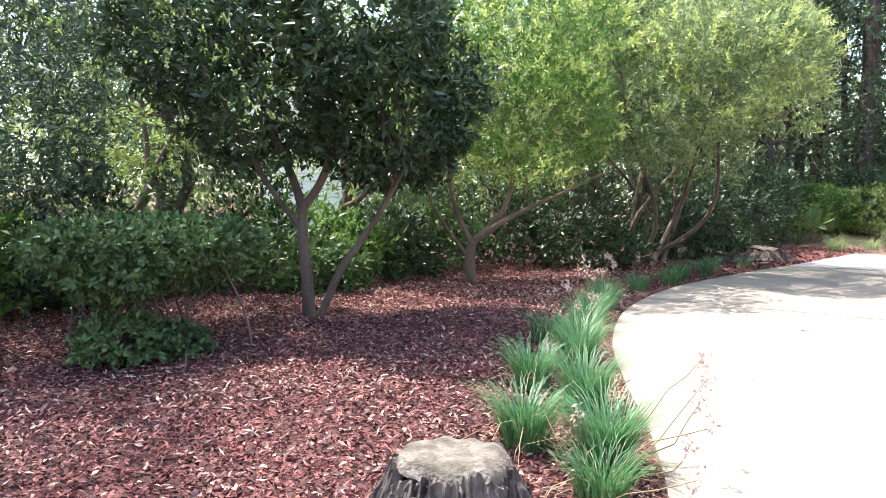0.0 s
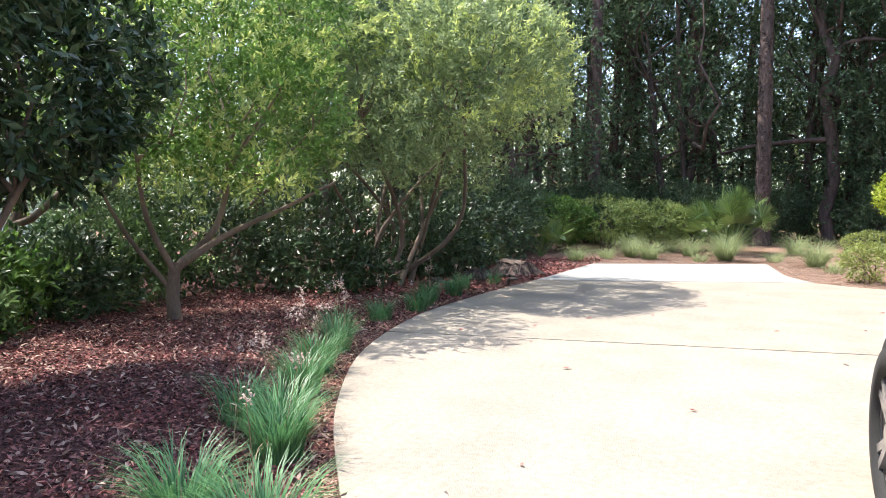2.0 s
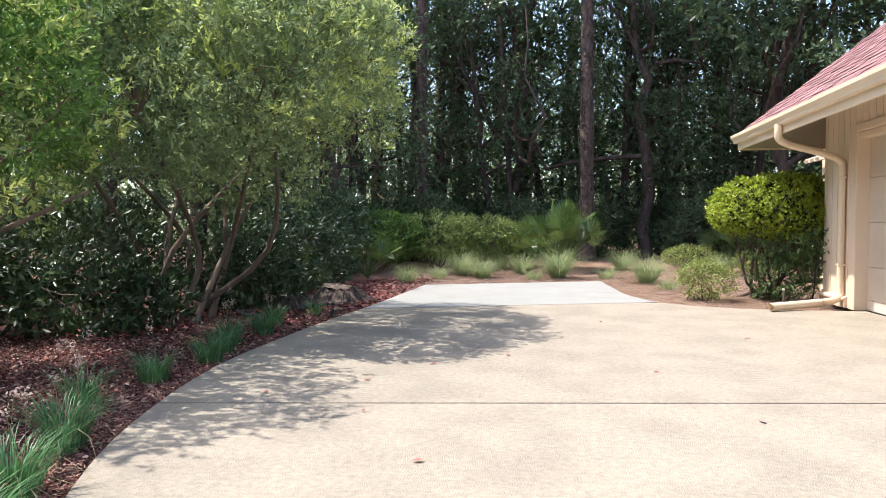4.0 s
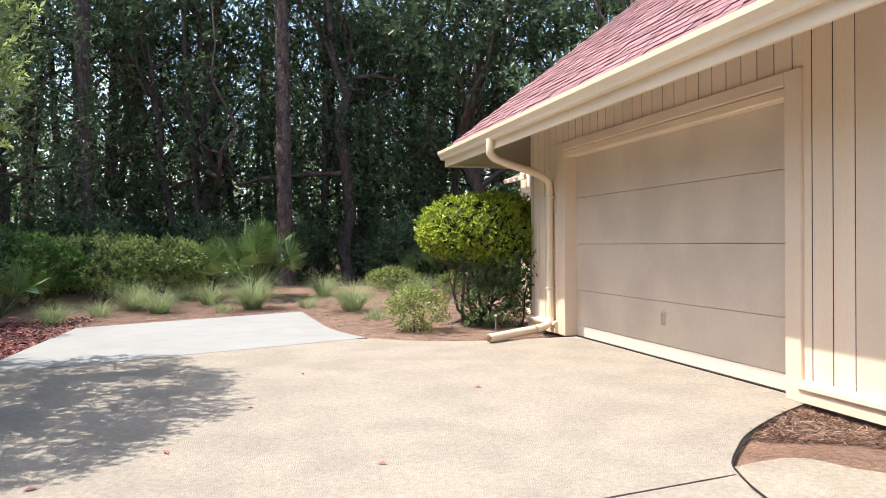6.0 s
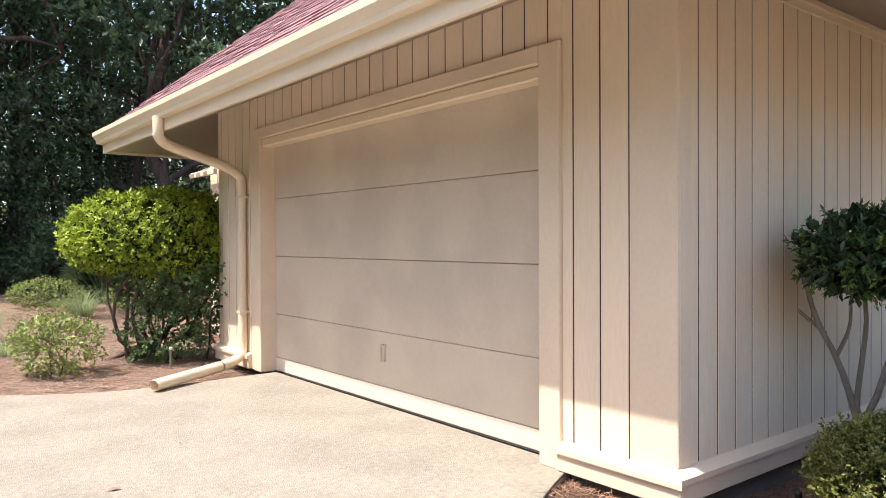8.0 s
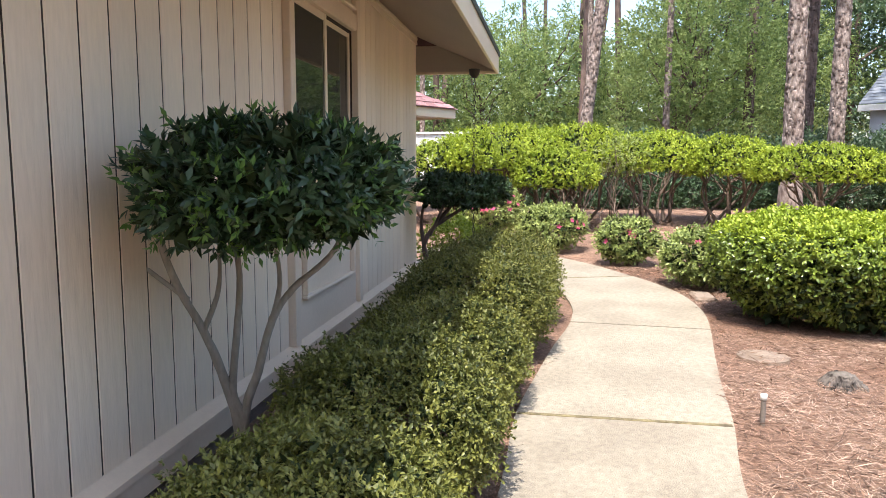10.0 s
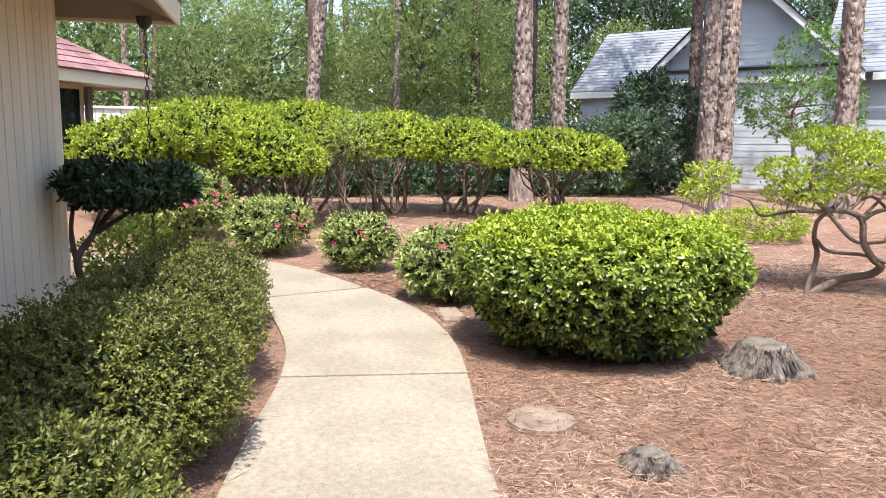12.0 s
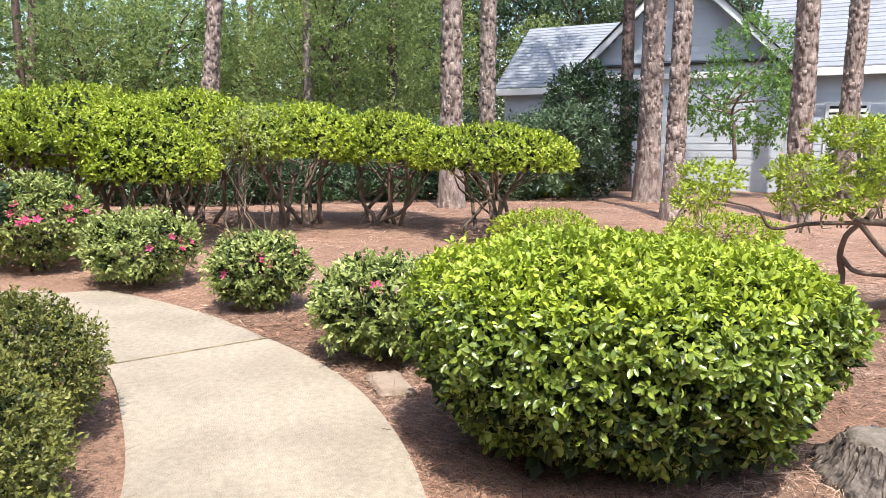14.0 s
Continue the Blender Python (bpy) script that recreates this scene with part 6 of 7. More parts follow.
# ---- woods ----
def woodland_tree(seed, h, mat, n, leaf):
    global rng
    rng = np.random.default_rng(seed)
    t = thing("woodland_tree", "leafy broad-crowned tree in the woods", "tree", (0, 0, 0), group="trees of the woods")
    main = limb((0, 0, -0.2), (rng.normal() * 0.8, rng.normal() * 0.8, h * 0.62), 0.17, 0.08, 0.06, 8)
    B, paths = [], [main]
    for k in range(15):
        f = 0.22 + 0.78 * k / 14
        a = k * 2.4 + rng.random()
        rr = (1.0 - 0.55 * abs(f - 0.5)) * h * 0.24
        c = (math.cos(a) * rr, math.sin(a) * rr, h * f)
        B.append((*c, 1.1 + rng.random() * 0.6, 1.1 + rng.random() * 0.6, 0.65 + rng.random() * 0.4))
        s = main[min(8, 2 + int(f * 7))][0]
        paths.append(limb(s, c, 0.055, 0.015, 0.14, 6))
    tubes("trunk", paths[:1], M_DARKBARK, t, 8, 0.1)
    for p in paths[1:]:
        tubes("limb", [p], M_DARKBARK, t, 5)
    P, D, N = crown_points(B, n, 8, 0.5, shell=(0.45, 1.1), wild=1.0, lump=0.2)
    leaves("crown", P, D, leaf * 0.78, leaf * 0.34, mat, t)
    return t


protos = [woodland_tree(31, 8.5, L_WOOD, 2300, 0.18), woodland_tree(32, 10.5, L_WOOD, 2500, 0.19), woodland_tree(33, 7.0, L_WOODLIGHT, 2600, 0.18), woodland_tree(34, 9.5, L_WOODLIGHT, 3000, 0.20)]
rng = np.random.default_rng(11)
dark_at = [(-10.5, 14.8), (-6.0, 20.5), (-1.2, 21.3), (2.6, 19.5), (-13.5, 12.5), (-9.0, 21.5), (-4.6, 22.5), (0.3, 22), (4.6, 23), (7.5, 18), (-15.5, 18), (-27, 9), (-13.5, 9.2), (-6.8, 28), (-1.5, 29), (3.5, 29), (8, 27), (-13, 27), (-19, 24), (-22, 15), (11, 22), (9, 13), (13, 16), (6.0, 12.5), (-27, 3.5), (-29, -4), (-28, -10), (-24, -16), (-20, -20), (-33, 6)]
light_at = [(36, 1.5), (40, -1.5), (26.5, -6.6), (44, 2.0), (35, -5.5), (41, 8), (34, 9), (48, -2), (38, -8), (40, -14), (38, -20), (29.5, -7.4), (34, -11.5), (42, -27), (38, -33), (26, 12), (20, 14), (36, 10), (44, -4), (46, 6)]
first = {}
for i, (x, y) in enumerate(dark_at + light_at):
    k = (i % 2) if i < len(dark_at) else 2 + i % 2
    m = pose(x, y, gz(x, y), 0, 0, rng.random() * 360)
    if k not in first:
        first[k] = protos[k]
        protos[k].matrix_world = m
    else:
        copy_thing(protos[k], m)

# limbs show; the high crowns, out of view, are added to shade the understory
def canopy_tree(seed, h):
    global rng
    rng = np.random.default_rng(seed)
    t = thing("oak_tree", "tall woodland oak with winding dark limbs and a high dense crown", "tree", (0, 0, 0), group="oaks of the woods")
    main = limb((0, 0, -0.2), (rng.normal() * 0.9, rng.normal() * 0.7, h * 0.7), 0.22, 0.1, 0.07, 10)
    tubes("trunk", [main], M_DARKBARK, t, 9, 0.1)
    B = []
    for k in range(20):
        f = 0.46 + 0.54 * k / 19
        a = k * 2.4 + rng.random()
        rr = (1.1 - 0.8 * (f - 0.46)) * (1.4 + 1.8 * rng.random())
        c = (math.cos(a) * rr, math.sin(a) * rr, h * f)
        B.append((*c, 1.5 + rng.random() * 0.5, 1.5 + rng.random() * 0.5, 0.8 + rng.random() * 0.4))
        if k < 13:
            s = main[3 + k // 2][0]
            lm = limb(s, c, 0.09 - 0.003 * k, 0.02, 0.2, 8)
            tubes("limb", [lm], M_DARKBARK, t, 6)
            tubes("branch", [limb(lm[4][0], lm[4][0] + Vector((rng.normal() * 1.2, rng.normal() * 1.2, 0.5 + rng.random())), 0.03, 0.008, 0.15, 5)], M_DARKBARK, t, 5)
    P, D, N = crown_points(B, 1900, 8, 0.5, shell=(0.4, 1.1), wild=1.0, lump=0.2)
    leaves("crown", P, D, 0.2, 0.09, L_WOOD, t)
    return t


oaks = [canopy_tree(51, 14.5), canopy_tree(52, 16.5)]
rng = np.random.default_rng(12)
OAK_AT = [(-10.5, 20.5), (-0.8, 19.2), (3.4, 17.6), (-15.5, 18.5), (-16.4, 11.4), (-5.2, 20.6), (7.0, 17.0), (-7.6, 25.0), (0.8, 25.0)]
for i, (x, y) in enumerate(OAK_AT):
    m = pose(x, y, gz(x, y), 0, 0, rng.random() * 360)
    if i < 2:
        oaks[i].matrix_world = m
    else:
        copy_thing(oaks[i % 2], m)

us = bush("understory_shrub", "broad-leaved understory shrub at the edge of the woods", (-11.0, 12.0), [(0, 0, 0.8, 1.1, 1.1, 0.75), (0.6, 0.3, 1.4, 0.8, 0.8, 0.6), (-0.5, -0.2, 1.2, 0.8, 0.8, 0.6)], 1500, 8, 0.3, (0.10, 0.042), L_WOOD, 7, 0.02, M_DARKBARK, group="understory of the woods", lump=0.2, shell=(0.5, 1.1))
for x, y in ((-9.8, 11.6), (-10.4, 16.8), (-8.2, 16.0), (-5.0, 17.8), (-3.2, 18.6), (-0.8, 20.4), (0.6, 17.8), (3.0, 17.2), (5.0, 16.0), (-6.4, 21.0), (-9.6, 20.6), (3.2, 21.5), (-4.2, 23.0), (0.8, 23.4), (-12.6, 14.8), (-14.5, 10.4), (-2.6, 19.6), (1.6, 19.0), (5.2, 18.4), (-7.4, 19.4), (-11.8, 19.6), (-13.9, 6.0), (-14.4, 2.8), (-13.4, -9.6),
             (21.5, -7.0), (20.8, -5.0), (20.6, -3.4), (20.6, -1.6), (20.2, -8.6), (19.6, -10.4), (21, 0.4), (26, 1), (16.2, -18.6), (17.2, -10.0)):
    c = copy_thing(us, pose(x, y, gz(x, y), 0, 0, rng.random() * 360))

# taller woods behind the neighbour's house
for x, y, s in ((40, -12.5, 1.5), (42, -17, 1.7), (44, -21, 1.8), (41, -25.5, 1.7), (44, -30, 1.8), (47, -15, 1.8), (48, -25, 1.9), (40, -35, 1.6), (46, -36, 1.8)):
    c = copy_thing(protos[1 if s > 1.65 else 0], pose(x, y, gz(x, y), 0, 0, rng.random() * 360))
    c.scale = (s, s, s)
gc = bush("groundcover_shrub", "low dark green groundcover shrub behind the azaleas", (17.2, 0.6), [(0, 0, 0.42, 0.8, 0.8, 0.42), (0.3, 0.4, 0.5, 0.6, 0.6, 0.4)], 900, 8, 0.15, (0.075, 0.032), L_DARK, 4, 0.012, group="groundcover behind the azaleas", lump=0.12, shell=(0.6, 1.06))
for k in range(15):
    x, y = 17.0 + 0.9 * (k % 2) + rng.random() * 0.4, -0.2 - k * 0.62
    copy_thing(gc, pose(x, y, gz(x, y), 0, 0, rng.random() * 360))
bush("small_shrub", "small bright green shrub under the leaning topiary", (8.2, -0.3), [(0, 0, 0.35, 0.42, 0.42, 0.33), (0.1, -0.1, 0.5, 0.3, 0.3, 0.22)], 700, 8, 0.1, (0.05, 0.022), L_LIME, 5, 0.01, lump=0.1, shell=(0.6, 1.06))


# far woods close the view all round
def far_woods():
    n = 210000
    a = rng.random(n) * 2 * math.pi
    r = 44 + 26 * rng.random(n)
    h = 17 * rng.random(n) ** 1.15 * (0.72 + 0.28 * np.sin(a * 17) * np.sin(a * 5 + 1)) * (1 - 0.5 * np.exp(-((np.arctan2(np.sin(a), np.cos(a)) - 0.02) / 0.22) ** 2))
    P = np.stack([r * np.cos(a), r * np.sin(a), h + 0.2], 1) + rng.normal(size=(n, 3)) * 0.5
    low = rng.random(n) < 0.42
    P[low] = np.stack([(36 + 8 * rng.random(low.sum())) * np.cos(a[low]), (36 + 8 * rng.random(low.sum())) * np.sin(a[low]), 8.0 * rng.random(low.sum()) ** 1.3], 1)
    keep = ~((P[:, 0] > 20) & (P[:, 1] > -40) & (P[:, 1] < -9) & (P[:, 0] < 40))
    P, n = P[keep], int(keep.sum())
    ob = leaves("far_woods", P, rng.normal(size=(n, 3)), 0.40, 0.20, L_FAR, None)
    tagged(ob, "continuous green woods around the gardens", "woods", kind="stuff")
    paths = []
    for k in range(150):
        b = rng.random() * 2 * math.pi
        q = 30 + 25 * rng.random()
        x, y = q * math.cos(b), q * math.sin(b)
        if (x > 24 and -38 < y < -10) or (x > 8 and y > -1 and x < 30 and y < 8):
            continue
        paths.append([((x, y, -0.3), 0.2), ((x + rng.normal() * 0.3, y + rng.normal() * 0.3, 10), 0.15), ((x + rng.normal() * 0.5, y + rng.normal() * 0.5, 19), 0.07)])
    for k in range(70):
        x, y = -24 + 40 * rng.random(), 19 + 14 * rng.random()
        q = 0.07 + 0.09 * rng.random()
        paths.append([((x, y, -0.3), q), ((x + rng.normal() * 0.4, y + rng.normal() * 0.3, 6), q * 0.85), ((x + rng.normal() * 0.8, y + rng.normal() * 0.5, 15), q * 0.5)])
    ob = tubes("far_trunks", paths, M_DARKBARK, None, 7)
    tagged(ob, "slender dark trunks of the far woods", "woods", kind="stuff")


far_woods()

# ---- stumps and small things ----
def stump(at, r, h, label, jag=0.15, name="tree_stump"):
    t = thing(name, label, "stump", (at[0], at[1], gz(*at)))
    n = 120
    ph = rng.random(6) * 6.28
    ang = np.arange(n) * 2 * math.pi / n
    flute = 0.5 * np.sin(3 * ang + ph[0]) + 0.35 * np.sin(7 * ang + ph[1]) + 0.3 * np.sin(13 * ang + ph[2])
    crack = rng.random(n) ** 2
    broken = 0.5 + 0.5 * np.sin(5 * ang + ph[3]) * np.sin(2 * ang + ph[4])
    bm = bmesh.new()
    rings = []
    for z, k, f in ((-0.05, 2.0, 0.34), (h * 0.12, 1.8, 0.30), (h * 0.3, 1.54, 0.22), (h * 0.5, 1.34, 0.15), (h * 0.7, 1.18, 0.09), (h * 0.86, 1.06, 0.06), (h * 0.97, 1.02, 0.05), (h * 0.98, 0.93, 0.05), (h * 0.8, 0.88, 0.04)):
        row = []
        for i in range(n):
            rr = r * (k + f * flute[i] + (0.07 + jag * 0.2) * (crack[i] - 0.5) * (1.0 if k > 1.0 else 0.4) + 0.03 * rng.normal())
            drop = (broken[i] * 0.22 + 0.12 * crack[i]) * h * (0.5 + jag) if z > h * 0.8 else 0.0
            row.append(bm.verts.new((math.cos(ang[i]) * rr, math.sin(ang[i]) * rr, z - drop + 0.02 * h * rng.normal() * (z > 0))))
        rings.append(row)
    for a, b in zip(rings, rings[1:]):
        for i in range(n):
            bm.faces.new((a[i], a[(i + 1) % n], b[(i + 1) % n], b[i]))
    part("bark", bm, M_STUMP if jag < 0.3 else M_DARKBARK, t, "deeply cracked bark")
    bm = bmesh.new()
    tops = []
    for k, lift in ((0.98, -0.14), (0.9, -0.03), (0.7, 0.0), (0.5, 0.01), (0.3, -0.01)):
        row = []
        for a, fl in zip(ang, flute):
            x, y = math.cos(a) * r * k * (1 + 0.05 * fl * (k > 0.8)), math.sin(a) * r * k * (1 + 0.05 * fl * (k > 0.8))
            row.append(bm.verts.new((x, y, h * (0.97 + lift) + 0.03 * h * math.sin(17 * x + ph[0]) * math.sin(13 * y + ph[1]) + 0.004 * math.sin(60 * x + 30 * y) - 0.1 * h * (jag > 0.3) * math.sin(6 * x))))
        tops.append(row)
    c = bm.verts.new((0, 0, h * 0.97))
    for a, b in zip(tops, tops[1:]):
        for i in range(n):
            bm.faces.new((a[i], a[(i + 1) % n], b[(i + 1) % n], b[i]))
    for i in range(n):
        bm.faces.new((tops[-1][i], tops[-1][(i + 1) % n], c))
    part("cut_top", bm, M_STUMPTOP if jag < 0.3 else M_BARK, t, "weathered cut face", True)
    # slivers of loose bark round the side
    paths = []
    for k in range(int(150 * r / 0.2)):
        a = rng.random() * 2 * math.pi
        fl = float(np.interp(a, ang, flute))
        h0 = h * rng.random() * 0.6
        h1 = h0 + h * (0.15 + 0.25 * rng.random())
        out = lambda z: r * (1.04 + 0.88 * max(0.0, 1 - z / h) ** 1.6 + (0.05 + 0.2 * max(0.0, 1 - z / h) ** 2) * fl)
        paths.append([((math.cos(a) * out(q), math.sin(a) * out(q), q), w) for q, w in ((h0, 0.004), ((h0 + h1) / 2, 0.010), (h1, 0.003))])
    tubes("bark_ridge", paths, M_STUMP, t, 4, 0.5)["kind"] = "stuff"
    return t


stump((-4.66, -7.22), 0.19, 0.36, "weathered grey tree stump on the mulch beside the drive")
stump((4.55, -4.98), 0.155, 0.19, "low weathered stump beside the big clipped shrub")
stump((3.3, -3.5), 0.075, 0.08, "small rotten stump in pine straw")
stump((-7.45, 5.3), 0.28, 0.26, "rotten broken stump beside the drive", 0.5)
stump((-7.9, 4.4), 0.2, 0.2, "collapsed rotten stump beside the drive", 0.6)
# fallen wood by the rotten stumps
for k in range(9):
    x, y = -7.7 + rng.normal() * 0.35, 4.6 + rng.normal() * 0.8
    a = rng.random() * 6.3
    L = 0.25 + 0.3 * rng.random()
    t = tubes("fallen_branch", [limb((x, y, gz(x, y) + 0.03), (x + L * math.cos(a), y + L * math.sin(a), gz(x, y) + 0.04 + 0.1 * rng.random()), 0.035, 0.02, 0.08, 4)], M_STUMP, None, 7, 0.3)
    tagged(t, "broken piece of rotten wood on the mulch", "branch", "fallen wood by the stumps")

cover = part("utility_cover", prism(bmesh.new(), [(3.92 + 0.18 * math.cos(a), -3.2 + 0.18 * math.sin(a)) for a in np.linspace(0, 2 * math.pi, 28)[:-1]], -0.06, -0.003), M_DIRTY)
tagged(cover, "round pale concrete disc half buried in straw", "cover")
stone = part("paving_stone", box(bmesh.new(), 6.2, 6.62, -3.38, -3.16, -0.08, 0.0, 0.02), M_DIRTY)
tagged(stone, "small flat concrete stone beside the path", "stone")


def riser(at, h, mat, label):
    t = thing("sprinkler_riser", label, "sprinkler", (at[0], at[1], gz(*at)), group="sprinkler risers")
    tubes("pipe", [[((0, 0, -0.05), 0.014), ((0, 0, h), 0.014)]], M_FOUND, t, 10)
    tubes("head", [[((0, 0, h - 0.002), 0.005), ((0, 0, h), 0.018), ((0, 0, h + 0.03), 0.018), ((0, 0, h + 0.032), 0.002)]], mat, t, 10)


riser((2.5, -2.81), 0.14, M_WHITE, "thin riser pipe with a white sprinkler head")
riser((0.42, -0.42), 0.17, M_BLACK, "black sprinkler riser in the straw bed")
riser((-0.62, 6.05), 0.2, M_WHITE, "thin riser pipe under the azalea")
meter = thing("outdoor_tap", "dark outdoor tap on the wall by the downspout", "tap", (-0.02, GY - 0.1, 0.62))
tubes("spigot", [from_curve([(0.02, 0, 0), (-0.06, 0, 0.0), (-0.1, 0, -0.02), (-0.11, 0, -0.07)], 0.014, 0.012)], M_IRON, meter, 8)
tubes("hose", [from_curve([(-0.11, 0, -0.06), (-0.12, 0.03, -0.2), (-0.1, 0.12, -0.45), (-0.12, 0.15, -0.62)], 0.012, 0.012)], M_BLACK, meter, 8)


# ---- parked car ----
M_CARPAINT = material("white_car_paint", (0.75, 0.75, 0.75), 0.25, 0.02, 2, 10, spec=0.6)
M_TYRE = material("tyre_rubber", (0.025, 0.025, 0.025), 0.85, 0.2, 20, 90)
M_RIM = material("alloy_rim", (0.42, 0.40, 0.40), 0.35, 0.1, 10, 60, metal=0.8)
M_LAMP = glass_material("lamp_glass", (0.25, 0.25, 0.25))


def build_car():
    car = thing("car", "white parked car with dark alloy wheels on the drive", "car", (-1.33, -7.02, 0.0), 181)
    # stations from the tail (y=-3.7) to the nose (y=0.85): half-width, sill, belt and roof heights
    st = [(-3.75, 0.62, 0.42, 0.85, 0.86), (-3.6, 0.82, 0.32, 0.95, 0.98), (-3.2, 0.90, 0.26, 1.0, 1.25), (-2.6, 0.92, 0.24, 1.0, 1.45), (-1.9, 0.92, 0.24, 0.98, 1.50), (-1.3, 0.92, 0.24, 0.97, 1.46), (-0.8, 0.92, 0.24, 0.96, 1.25), (-0.42, 0.91, 0.25, 0.94, 1.0), (0.0, 0.89, 0.26, 0.90, 0.93), (0.4, 0.84, 0.27, 0.82, 0.84), (0.68, 0.70, 0.30, 0.70, 0.72), (0.82, 0.48, 0.36, 0.60, 0.61)]
    bm = bmesh.new()
    rings = []
    for y, w, s, b, r in st:
        wr = w * (0.72 if r - b > 0.2 else 0.85)
        pr = [(-w * 0.9, s), (-w, s + 0.12), (-w * 1.0, b - 0.1), (-w * 0.97, b), (-wr, r - 0.04), (-wr * 0.8, r), (wr * 0.8, r), (wr, r - 0.04), (w * 0.97, b), (w, b - 0.1), (w, s + 0.12), (w * 0.9, s)]
        rings.append([bm.verts.new((0.93 + x, y, z)) for x, z in pr])
    for a, b in zip(rings, rings[1:]):
        for i in range(12):
            bm.faces.new((a[i], a[(i + 1) % 12], b[(i + 1) % 12], b[i]))
    bm.faces.new(rings[0])
    bm.faces.new(rings[-1][::-1])
    body = part("body", bm, M_CARPAINT, car, "", True)
    for side in (0.0, 1.86):
        sgn = -1 if side == 0 else 1
        for y in (0.0, -2.72):
            # dark wheel arch, tyre, rim with spokes
            bm = bmesh.new()
            arch = [(y + 0.40 * math.cos(a), 0.34 + 0.40 * math.sin(a)) for a in np.linspace(-0.25, math.pi + 0.25, 18)]
            vs = [bm.verts.new((side + sgn * 0.012, p, q)) for p, q in arch]
            vi = [bm.verts.new((side - sgn * 0.25, p, q)) for p, q in arch]
            bm.faces.new(vs)
            for i in range(len(vs) - 1):
                bm.faces.new((vs[i], vs[i + 1], vi[i + 1], vi[i]))
            part("wheel_arch", bm, M_BLACK, car, "dark arch liner")
            wheel = new("wheel")
            wheel.parent = car
            wheel.location = (side + sgn * 0.02, y, 0.34)
            wheel["label"] = "dark alloy wheel with a black tyre"
            prof = [(-0.20, 0.25), (-0.20, 0.31), (-0.16, 0.34), (-0.02, 0.34), (0.025, 0.315), (0.03, 0.25), (0.0, 0.235)]
            bm = bmesh.new()
            n = 36
            rg = [[bm.verts.new((sgn * px, pr * math.cos(2 * math.pi * k / n), pr * math.sin(2 * math.pi * k / n))) for px, pr in prof] for k in range(n)]
            for k in range(n):
                for i in range(len(prof) - 1):
                    bm.faces.new((rg[k][i], rg[k][i + 1], rg[(k + 1) % n][i + 1], rg[(k + 1) % n][i]))
            part("tyre", bm, M_TYRE, wheel, "", True)
            bm = bmesh.new()
            for k in range(5):
                for off in (-0.14, 0.14):
                    a = 2 * math.pi * k / 5
                    u, w2 = Vector((0, math.cos(a + off), math.sin(a + off))), Vector((0, math.cos(a), math.sin(a)))
                    tn = Vector((0, -math.sin(a), math.cos(a)))
                    q = [w2 * 0.04 - tn * 0.018, w2 * 0.04 + tn * 0.018, u * 0.242 + tn * 0.016, u * 0.242 - tn * 0.016]
                    top = [bm.verts.new(v + Vector((sgn * 0.012, 0, 0))) for v in q]
                    bot = [bm.verts.new(v - Vector((sgn * 0.03, 0, 0))) for v in q]
                    bm.faces.new(top)
                    for i in range(4):
                        bm.faces.new((top[i], top[(i + 1) % 4], bot[(i + 1) % 4], bot[i]))
            bmesh.ops.create_cone(bm, cap_ends=True, segments=20, radius1=0.05, radius2=0.04, depth=0.05, matrix=Matrix.Rotation(math.pi / 2, 4, "Y"))
            bmesh.ops.create_cone(bm, cap_ends=False, segments=36, radius1=0.243, radius2=0.243, depth=0.14, matrix=Matrix.Translation((-sgn * 0.06, 0, 0)) @ Matrix.Rotation(math.pi / 2, 4, "Y"))
            part("rim", bm, M_RIM, wheel, "grey five-spoke alloy rim")
    for side, sgn in ((0.0, -1), (1.86, 1)):
        bm = bmesh.new()
        q = [(-2.95, 1.02), (-0.55, 1.0), (-0.95, 1.26), (-1.4, 1.40), (-2.5, 1.40)]
        vs = [bm.verts.new((0.93 + sgn * (0.925 - (z - 0.96) * 0.5 + 0.006), y, z)) for y, z in q]
        bm.faces.new(vs)
        part("side_window", bm, M_GLASS, car, "dark side glass")
        part("mirror", box(bmesh.new(), *sorted((side + sgn * 0.0, side + sgn * 0.16)), -0.75, -0.62, 0.96, 1.08, 0.03), M_CARPAINT, car)
        part("headlight", box(bmesh.new(), *sorted((side - sgn * 0.14, side - sgn * 0.36)), 0.52, 0.70, 0.6, 0.70, 0.02), M_LAMP, car, "clear headlight")
        boxed("door_handle", (*sorted((side + sgn * 0.002, side + sgn * 0.03)), -1.5, -1.32, 0.86, 0.885), M_CARPAINT, car)


build_car()


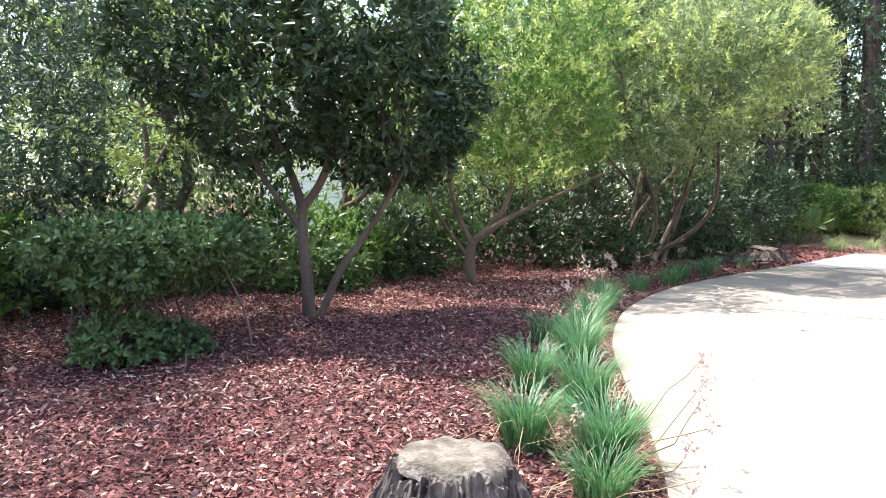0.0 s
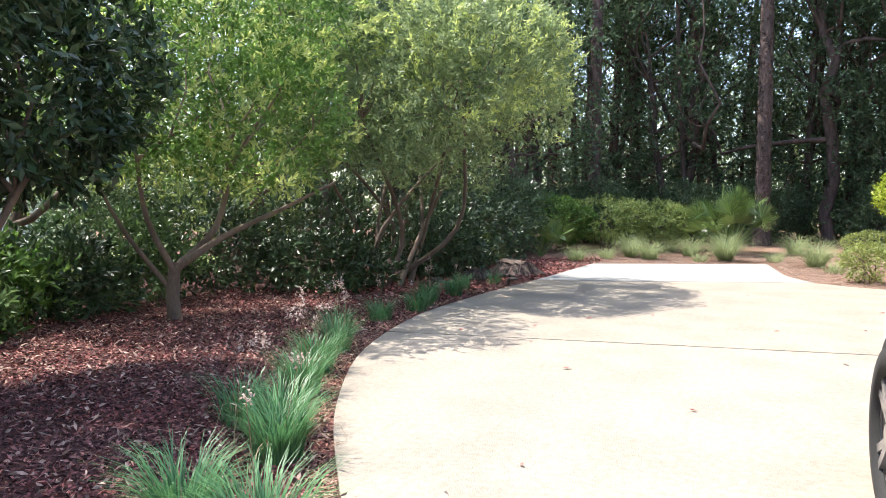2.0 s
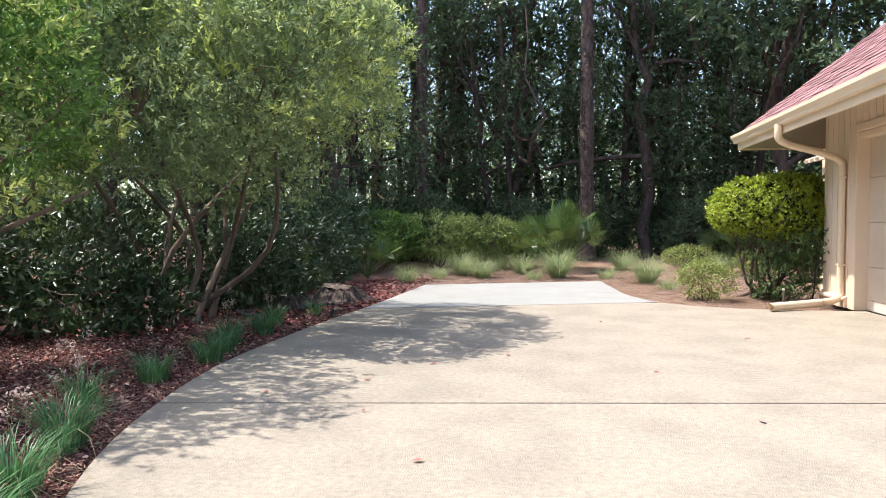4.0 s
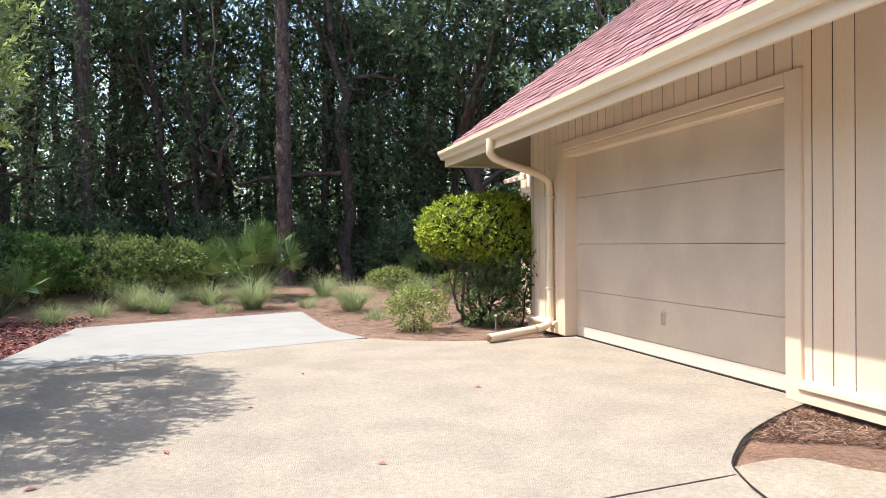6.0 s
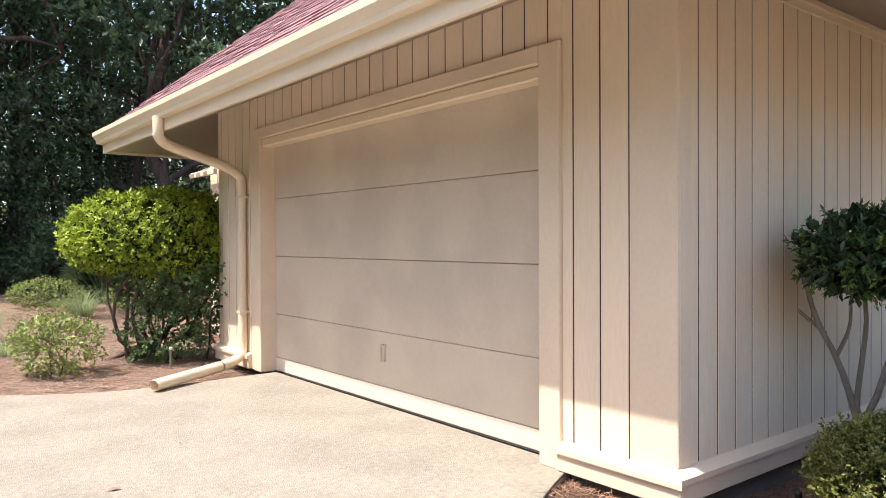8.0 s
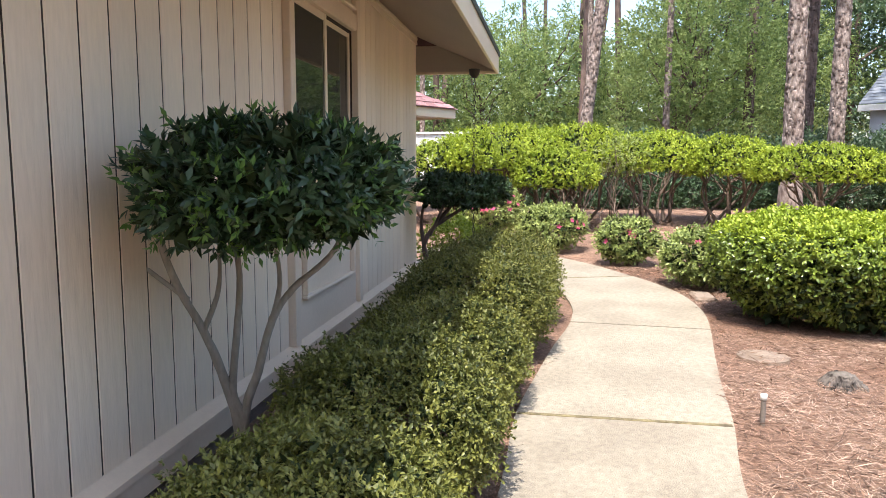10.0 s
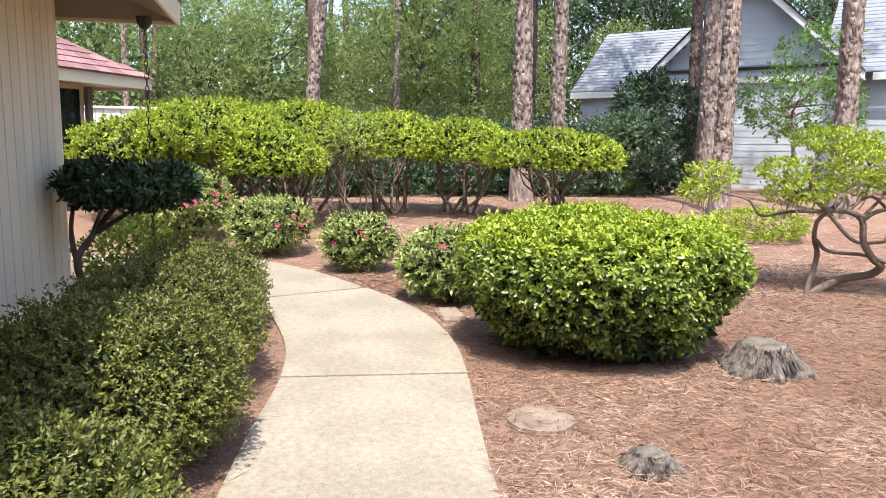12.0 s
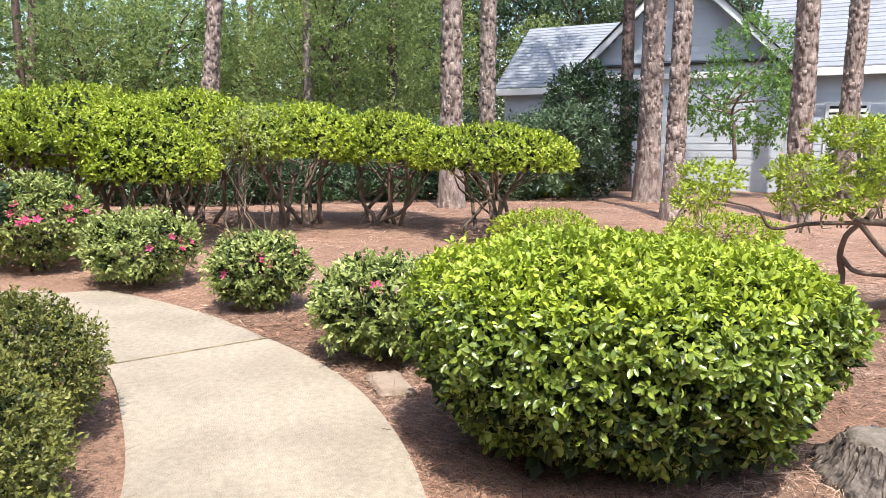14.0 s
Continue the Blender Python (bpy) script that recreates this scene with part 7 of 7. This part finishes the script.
# ---- litter on the ground ----
def scatter(name, n, region, size, width, mat, label, category, lift=0.004, flat=0.12, mask=None):
    x = region[0] + (region[1] - region[0]) * rng.random(n)
    y = region[2] + (region[3] - region[2]) * rng.random(n)
    if mask is not None:
        k = mask(x, y)
        x, y = x[k], y[k]
    z = ground_z(x, y) + lift + 0.012 * rng.random(len(x))
    a = rng.random(len(x)) * 2 * math.pi
    D = np.stack([np.cos(a), np.sin(a), rng.normal(size=len(x)) * flat], 1)
    P = np.stack([x, y, z], 1)
    m = len(P)
    D = unit(D)
    side = unit(np.cross(D, np.array([0, 0, 1.0]) + rng.normal(size=(m, 3)) * flat * 2.2))
    nor = np.cross(side, D)
    L = size * (0.5 + rng.random((m, 1)))
    W = width * (0.6 + 0.8 * rng.random((m, 1)))
    V = np.stack([P, P + D * L * 0.5 + side * W * 0.5 + nor * W * 0.2, P + D * L, P + D * L * 0.5 - side * W * 0.5 + nor * W * 0.2], 1)
    i = (np.arange(m) * 4)[:, None]
    F = np.concatenate([i + np.array([[0, 1, 2]]), i + np.array([[0, 2, 3]])], 1).reshape(-1, 3)
    ob = mesh_object(name, V.reshape(-1, 3), F, mat)
    tagged(ob, label, category, kind="stuff")


def poly_x(pts, y):
    q = curve_through(pts, 6)
    ys, xs = np.array([p.y for p in q]), np.array([p.x for p in q])
    return np.interp(y, ys, xs)


def walk_y(pts, x):
    q = curve_through(pts, 6)
    xs, ys = np.array([p.x for p in q]), np.array([p.y for p in q])
    o = np.argsort(xs)
    return np.interp(x, xs[o], ys[o])


bed_mask = lambda x, y: x < poly_x(DRIVE_LEFT, y) - 0.02
path_mask = lambda x, y: (y < walk_y(WALK_RIGHT, x) - 0.01) & (x > -1.5)
bed_x = lambda y: np.interp(y, [p[1] for p in bed_edge[::-1]], [p[0] for p in bed_edge[::-1]])
hedge_mask = lambda x, y: (y > walk_y(WALK_LEFT, x) + 0.01) & ((y < -0.0) | (x < 0.0)) & ((x > bed_x(y) + 0.02) | (y < -0.5))
scatter("mulch", 150000, (-10.6, -4, -9.5, 1.5), 0.034, 0.0125, M_MULCHBIT, "small red bark chips on the bed", "mulch", flat=0.4, mask=bed_mask)
scatter("mulch", 60000, (-10.6, -4, -9.5, 1.5), 0.03, 0.014, M_MULCHDARK, "dark damp bark chips on the bed", "mulch", flat=0.4, mask=bed_mask)
scatter("leaf_litter", 15000, (-10.6, -4, -9.5, 1.5), 0.045, 0.016, M_MULCHPALE, "pale dry leaves strewn over the red bark", "leaves", lift=0.012, flat=0.4, mask=bed_mask)
edge_mask = lambda x, y: (x < poly_x(DRIVE_LEFT, y) - 0.01) & (x > poly_x(DRIVE_LEFT, y) - 0.22 - 0.1 * np.sin(3.1 * y))
scatter("pine_straw", 70000, (-7.4, -3.6, -9.5, 4.0), 0.07, 0.004, M_NEEDLE, "orange straw strip between grass and drive", "pine straw", lift=0.014, flat=0.12, mask=edge_mask)
scatter("mulch", 9000, (-9.5, -6.5, 1.5, 10), 0.07, 0.03, M_MULCHBIT, "dry leaves and bark beyond the bend", "mulch", flat=0.35, mask=bed_mask)
scatter("pine_straw", 60000, (0.5, 8.5, -8.5, -2.3), 0.09, 0.005, M_NEEDLE_BROWN, "dark damp pine needles under the straw", "pine straw", flat=0.25, mask=path_mask)
scatter("pine_straw", 120000, (0.5, 8.5, -8.5, -2.3), 0.095, 0.003, M_NEEDLE, "fallen orange-brown pine needles", "pine straw", flat=0.1, mask=path_mask)
scatter("pine_straw", 30000, (0.5, 9.0, -15, -8.5), 0.13, 0.007, M_NEEDLE, "pine needles over the open ground", "pine straw", flat=0.12, mask=path_mask)
scatter("pine_straw", 24000, (7, 16, -12, 1), 0.19, 0.006, M_NEEDLE, "fallen pine needles round the azaleas", "pine straw", flat=0.1, mask=path_mask)
scatter("pine_straw", 26000, (-1.6, 7.4, -2.0, 0.7), 0.14, 0.003, M_NEEDLE_BROWN, "pine needles between hedge and wall", "pine straw", flat=0.12, mask=hedge_mask)
corner_mask = lambda x, y: hedge_mask(x, y) & (y > -0.5 - 0.6 * x)
scatter("pine_straw", 26000, (-1.6, 0.6, -0.7, 0.8), 0.06, 0.006, M_NEEDLE_BROWN, "matted brown needles in the corner bed", "pine straw", lift=0.006, flat=0.3, mask=corner_mask)
scatter("pine_straw", 9000, (-1.6, 0.6, -0.7, 0.8), 0.09, 0.003, M_NEEDLE, "orange needles in the corner bed", "pine straw", lift=0.016, flat=0.25, mask=corner_mask)
scatter("pine_straw", 42000, (-7.5, 1.0, 5.0, 14), 0.16, 0.006, M_NEEDLE_GREY, "weathered pine needles before the woods", "pine straw", flat=0.1, mask=lambda x, y: (y > 9.9 + 0.43 * (x + 3.1)) | (x > poly_x(DRIVE_RIGHT[::-1], y) + 0.03))
spots = ((-4.67, -4.24), (-3.73, -4.41), (-5.6, -0.4), (-5.2, 0.3), (-4.6, 0.8), (-6.0, 1.4), (-3.0, -1.2), (-2.6, 0.6), (-4.1, 1.9), (-5.7, 2.6), (-3.6, 3.2), (-4.9, -2.2), (-5.4, -1.3), (-3.4, 0.2), (-2.2, 2.1), (-4.0, -3.0), (-6.2, -0.9), (-1.6, 2.8))
for x, y in spots:
    bm = bmesh.new()
    a = rng.random() * 6.3
    u, s = Vector((math.cos(a), math.sin(a), 0)), Vector((-math.sin(a), math.cos(a), 0))
    o = Vector((x, y, 0.006))
    L = 0.022 + 0.02 * rng.random()
    vs = [bm.verts.new(p) for p in (o - u * L, o + s * L * 0.45 + Vector((0, 0, 0.012)), o + u * L + Vector((0, 0, 0.006)), o - s * L * 0.45 + Vector((0, 0, 0.01)))]
    bm.faces.new((vs[0], vs[1], vs[2]))
    bm.faces.new((vs[0], vs[2], vs[3]))
    tagged(part("fallen_leaf", bm, M_MULCHBIT), "curled brown leaf on the drive", "leaf", "leaves on the drive")


# ---- shingles on the front and side slopes of the garage roof ----
def build_shingles():
    th = math.atan(PITCH)
    cs = math.cos(th)
    tab, exp = 0.30, 0.135
    count = 0
    bmq = box(bmesh.new(), 0.006, tab - 0.006, 0.0, exp - 0.006, 0.0, 0.014)
    proto = part("shingle", bmq, M_SHINGLE, roof)
    proto_co = np.array([tuple(v.co) for v in proto.data.vertices])
    proto_f = np.array([tuple(p.vertices) for p in proto.data.polygons])
    used = False
    base = Matrix(((0, 1 * cs, -math.sin(th), 0), (-1, 0, 0, 0), (0, math.sin(th), cs, 0), (0, 0, 0, 1)))
    verts, faces, nv = [], [], 0
    for row in range(30):
        d = row * exp * cs
        y = RY0 + d + (0.15 if row % 2 else 0.0)
        while y < RY1 - d - tab:
            wid = tab * (0.45 + 0.6 * rng.random())
            m = Matrix.Translation((RX0 - 0.02 + d, y + wid, ZT + 0.055 + d * PITCH + 0.006)) @ base @ Matrix.Rotation(-0.05, 4, "X") @ Matrix.Translation((0, 0, 0.010 * rng.random())) @ Matrix.Diagonal((wid / tab, 1, 1, 1))
            if row < 14 and count < 330 and y < 6.9 and (y > 3.0 or row < 10):
                if used:
                    ob = new("shingle", proto.data)
                    ob.parent = roof
                else:
                    ob, used = proto, True
                ob.matrix_basis = m
                count += 1
            else:
                co = proto_co @ np.array(m.to_3x3()).T + np.array(m.translation)
                verts.append(co)
                faces.append(proto_f + nv)
                nv += len(co)
            y += wid + 0.002
    ob = mesh_object("shingle_courses", np.concatenate(verts), np.concatenate(faces), M_SHINGLE_REST, roof, "red shingle courses")
    ob["kind"] = "stuff"


build_shingles()
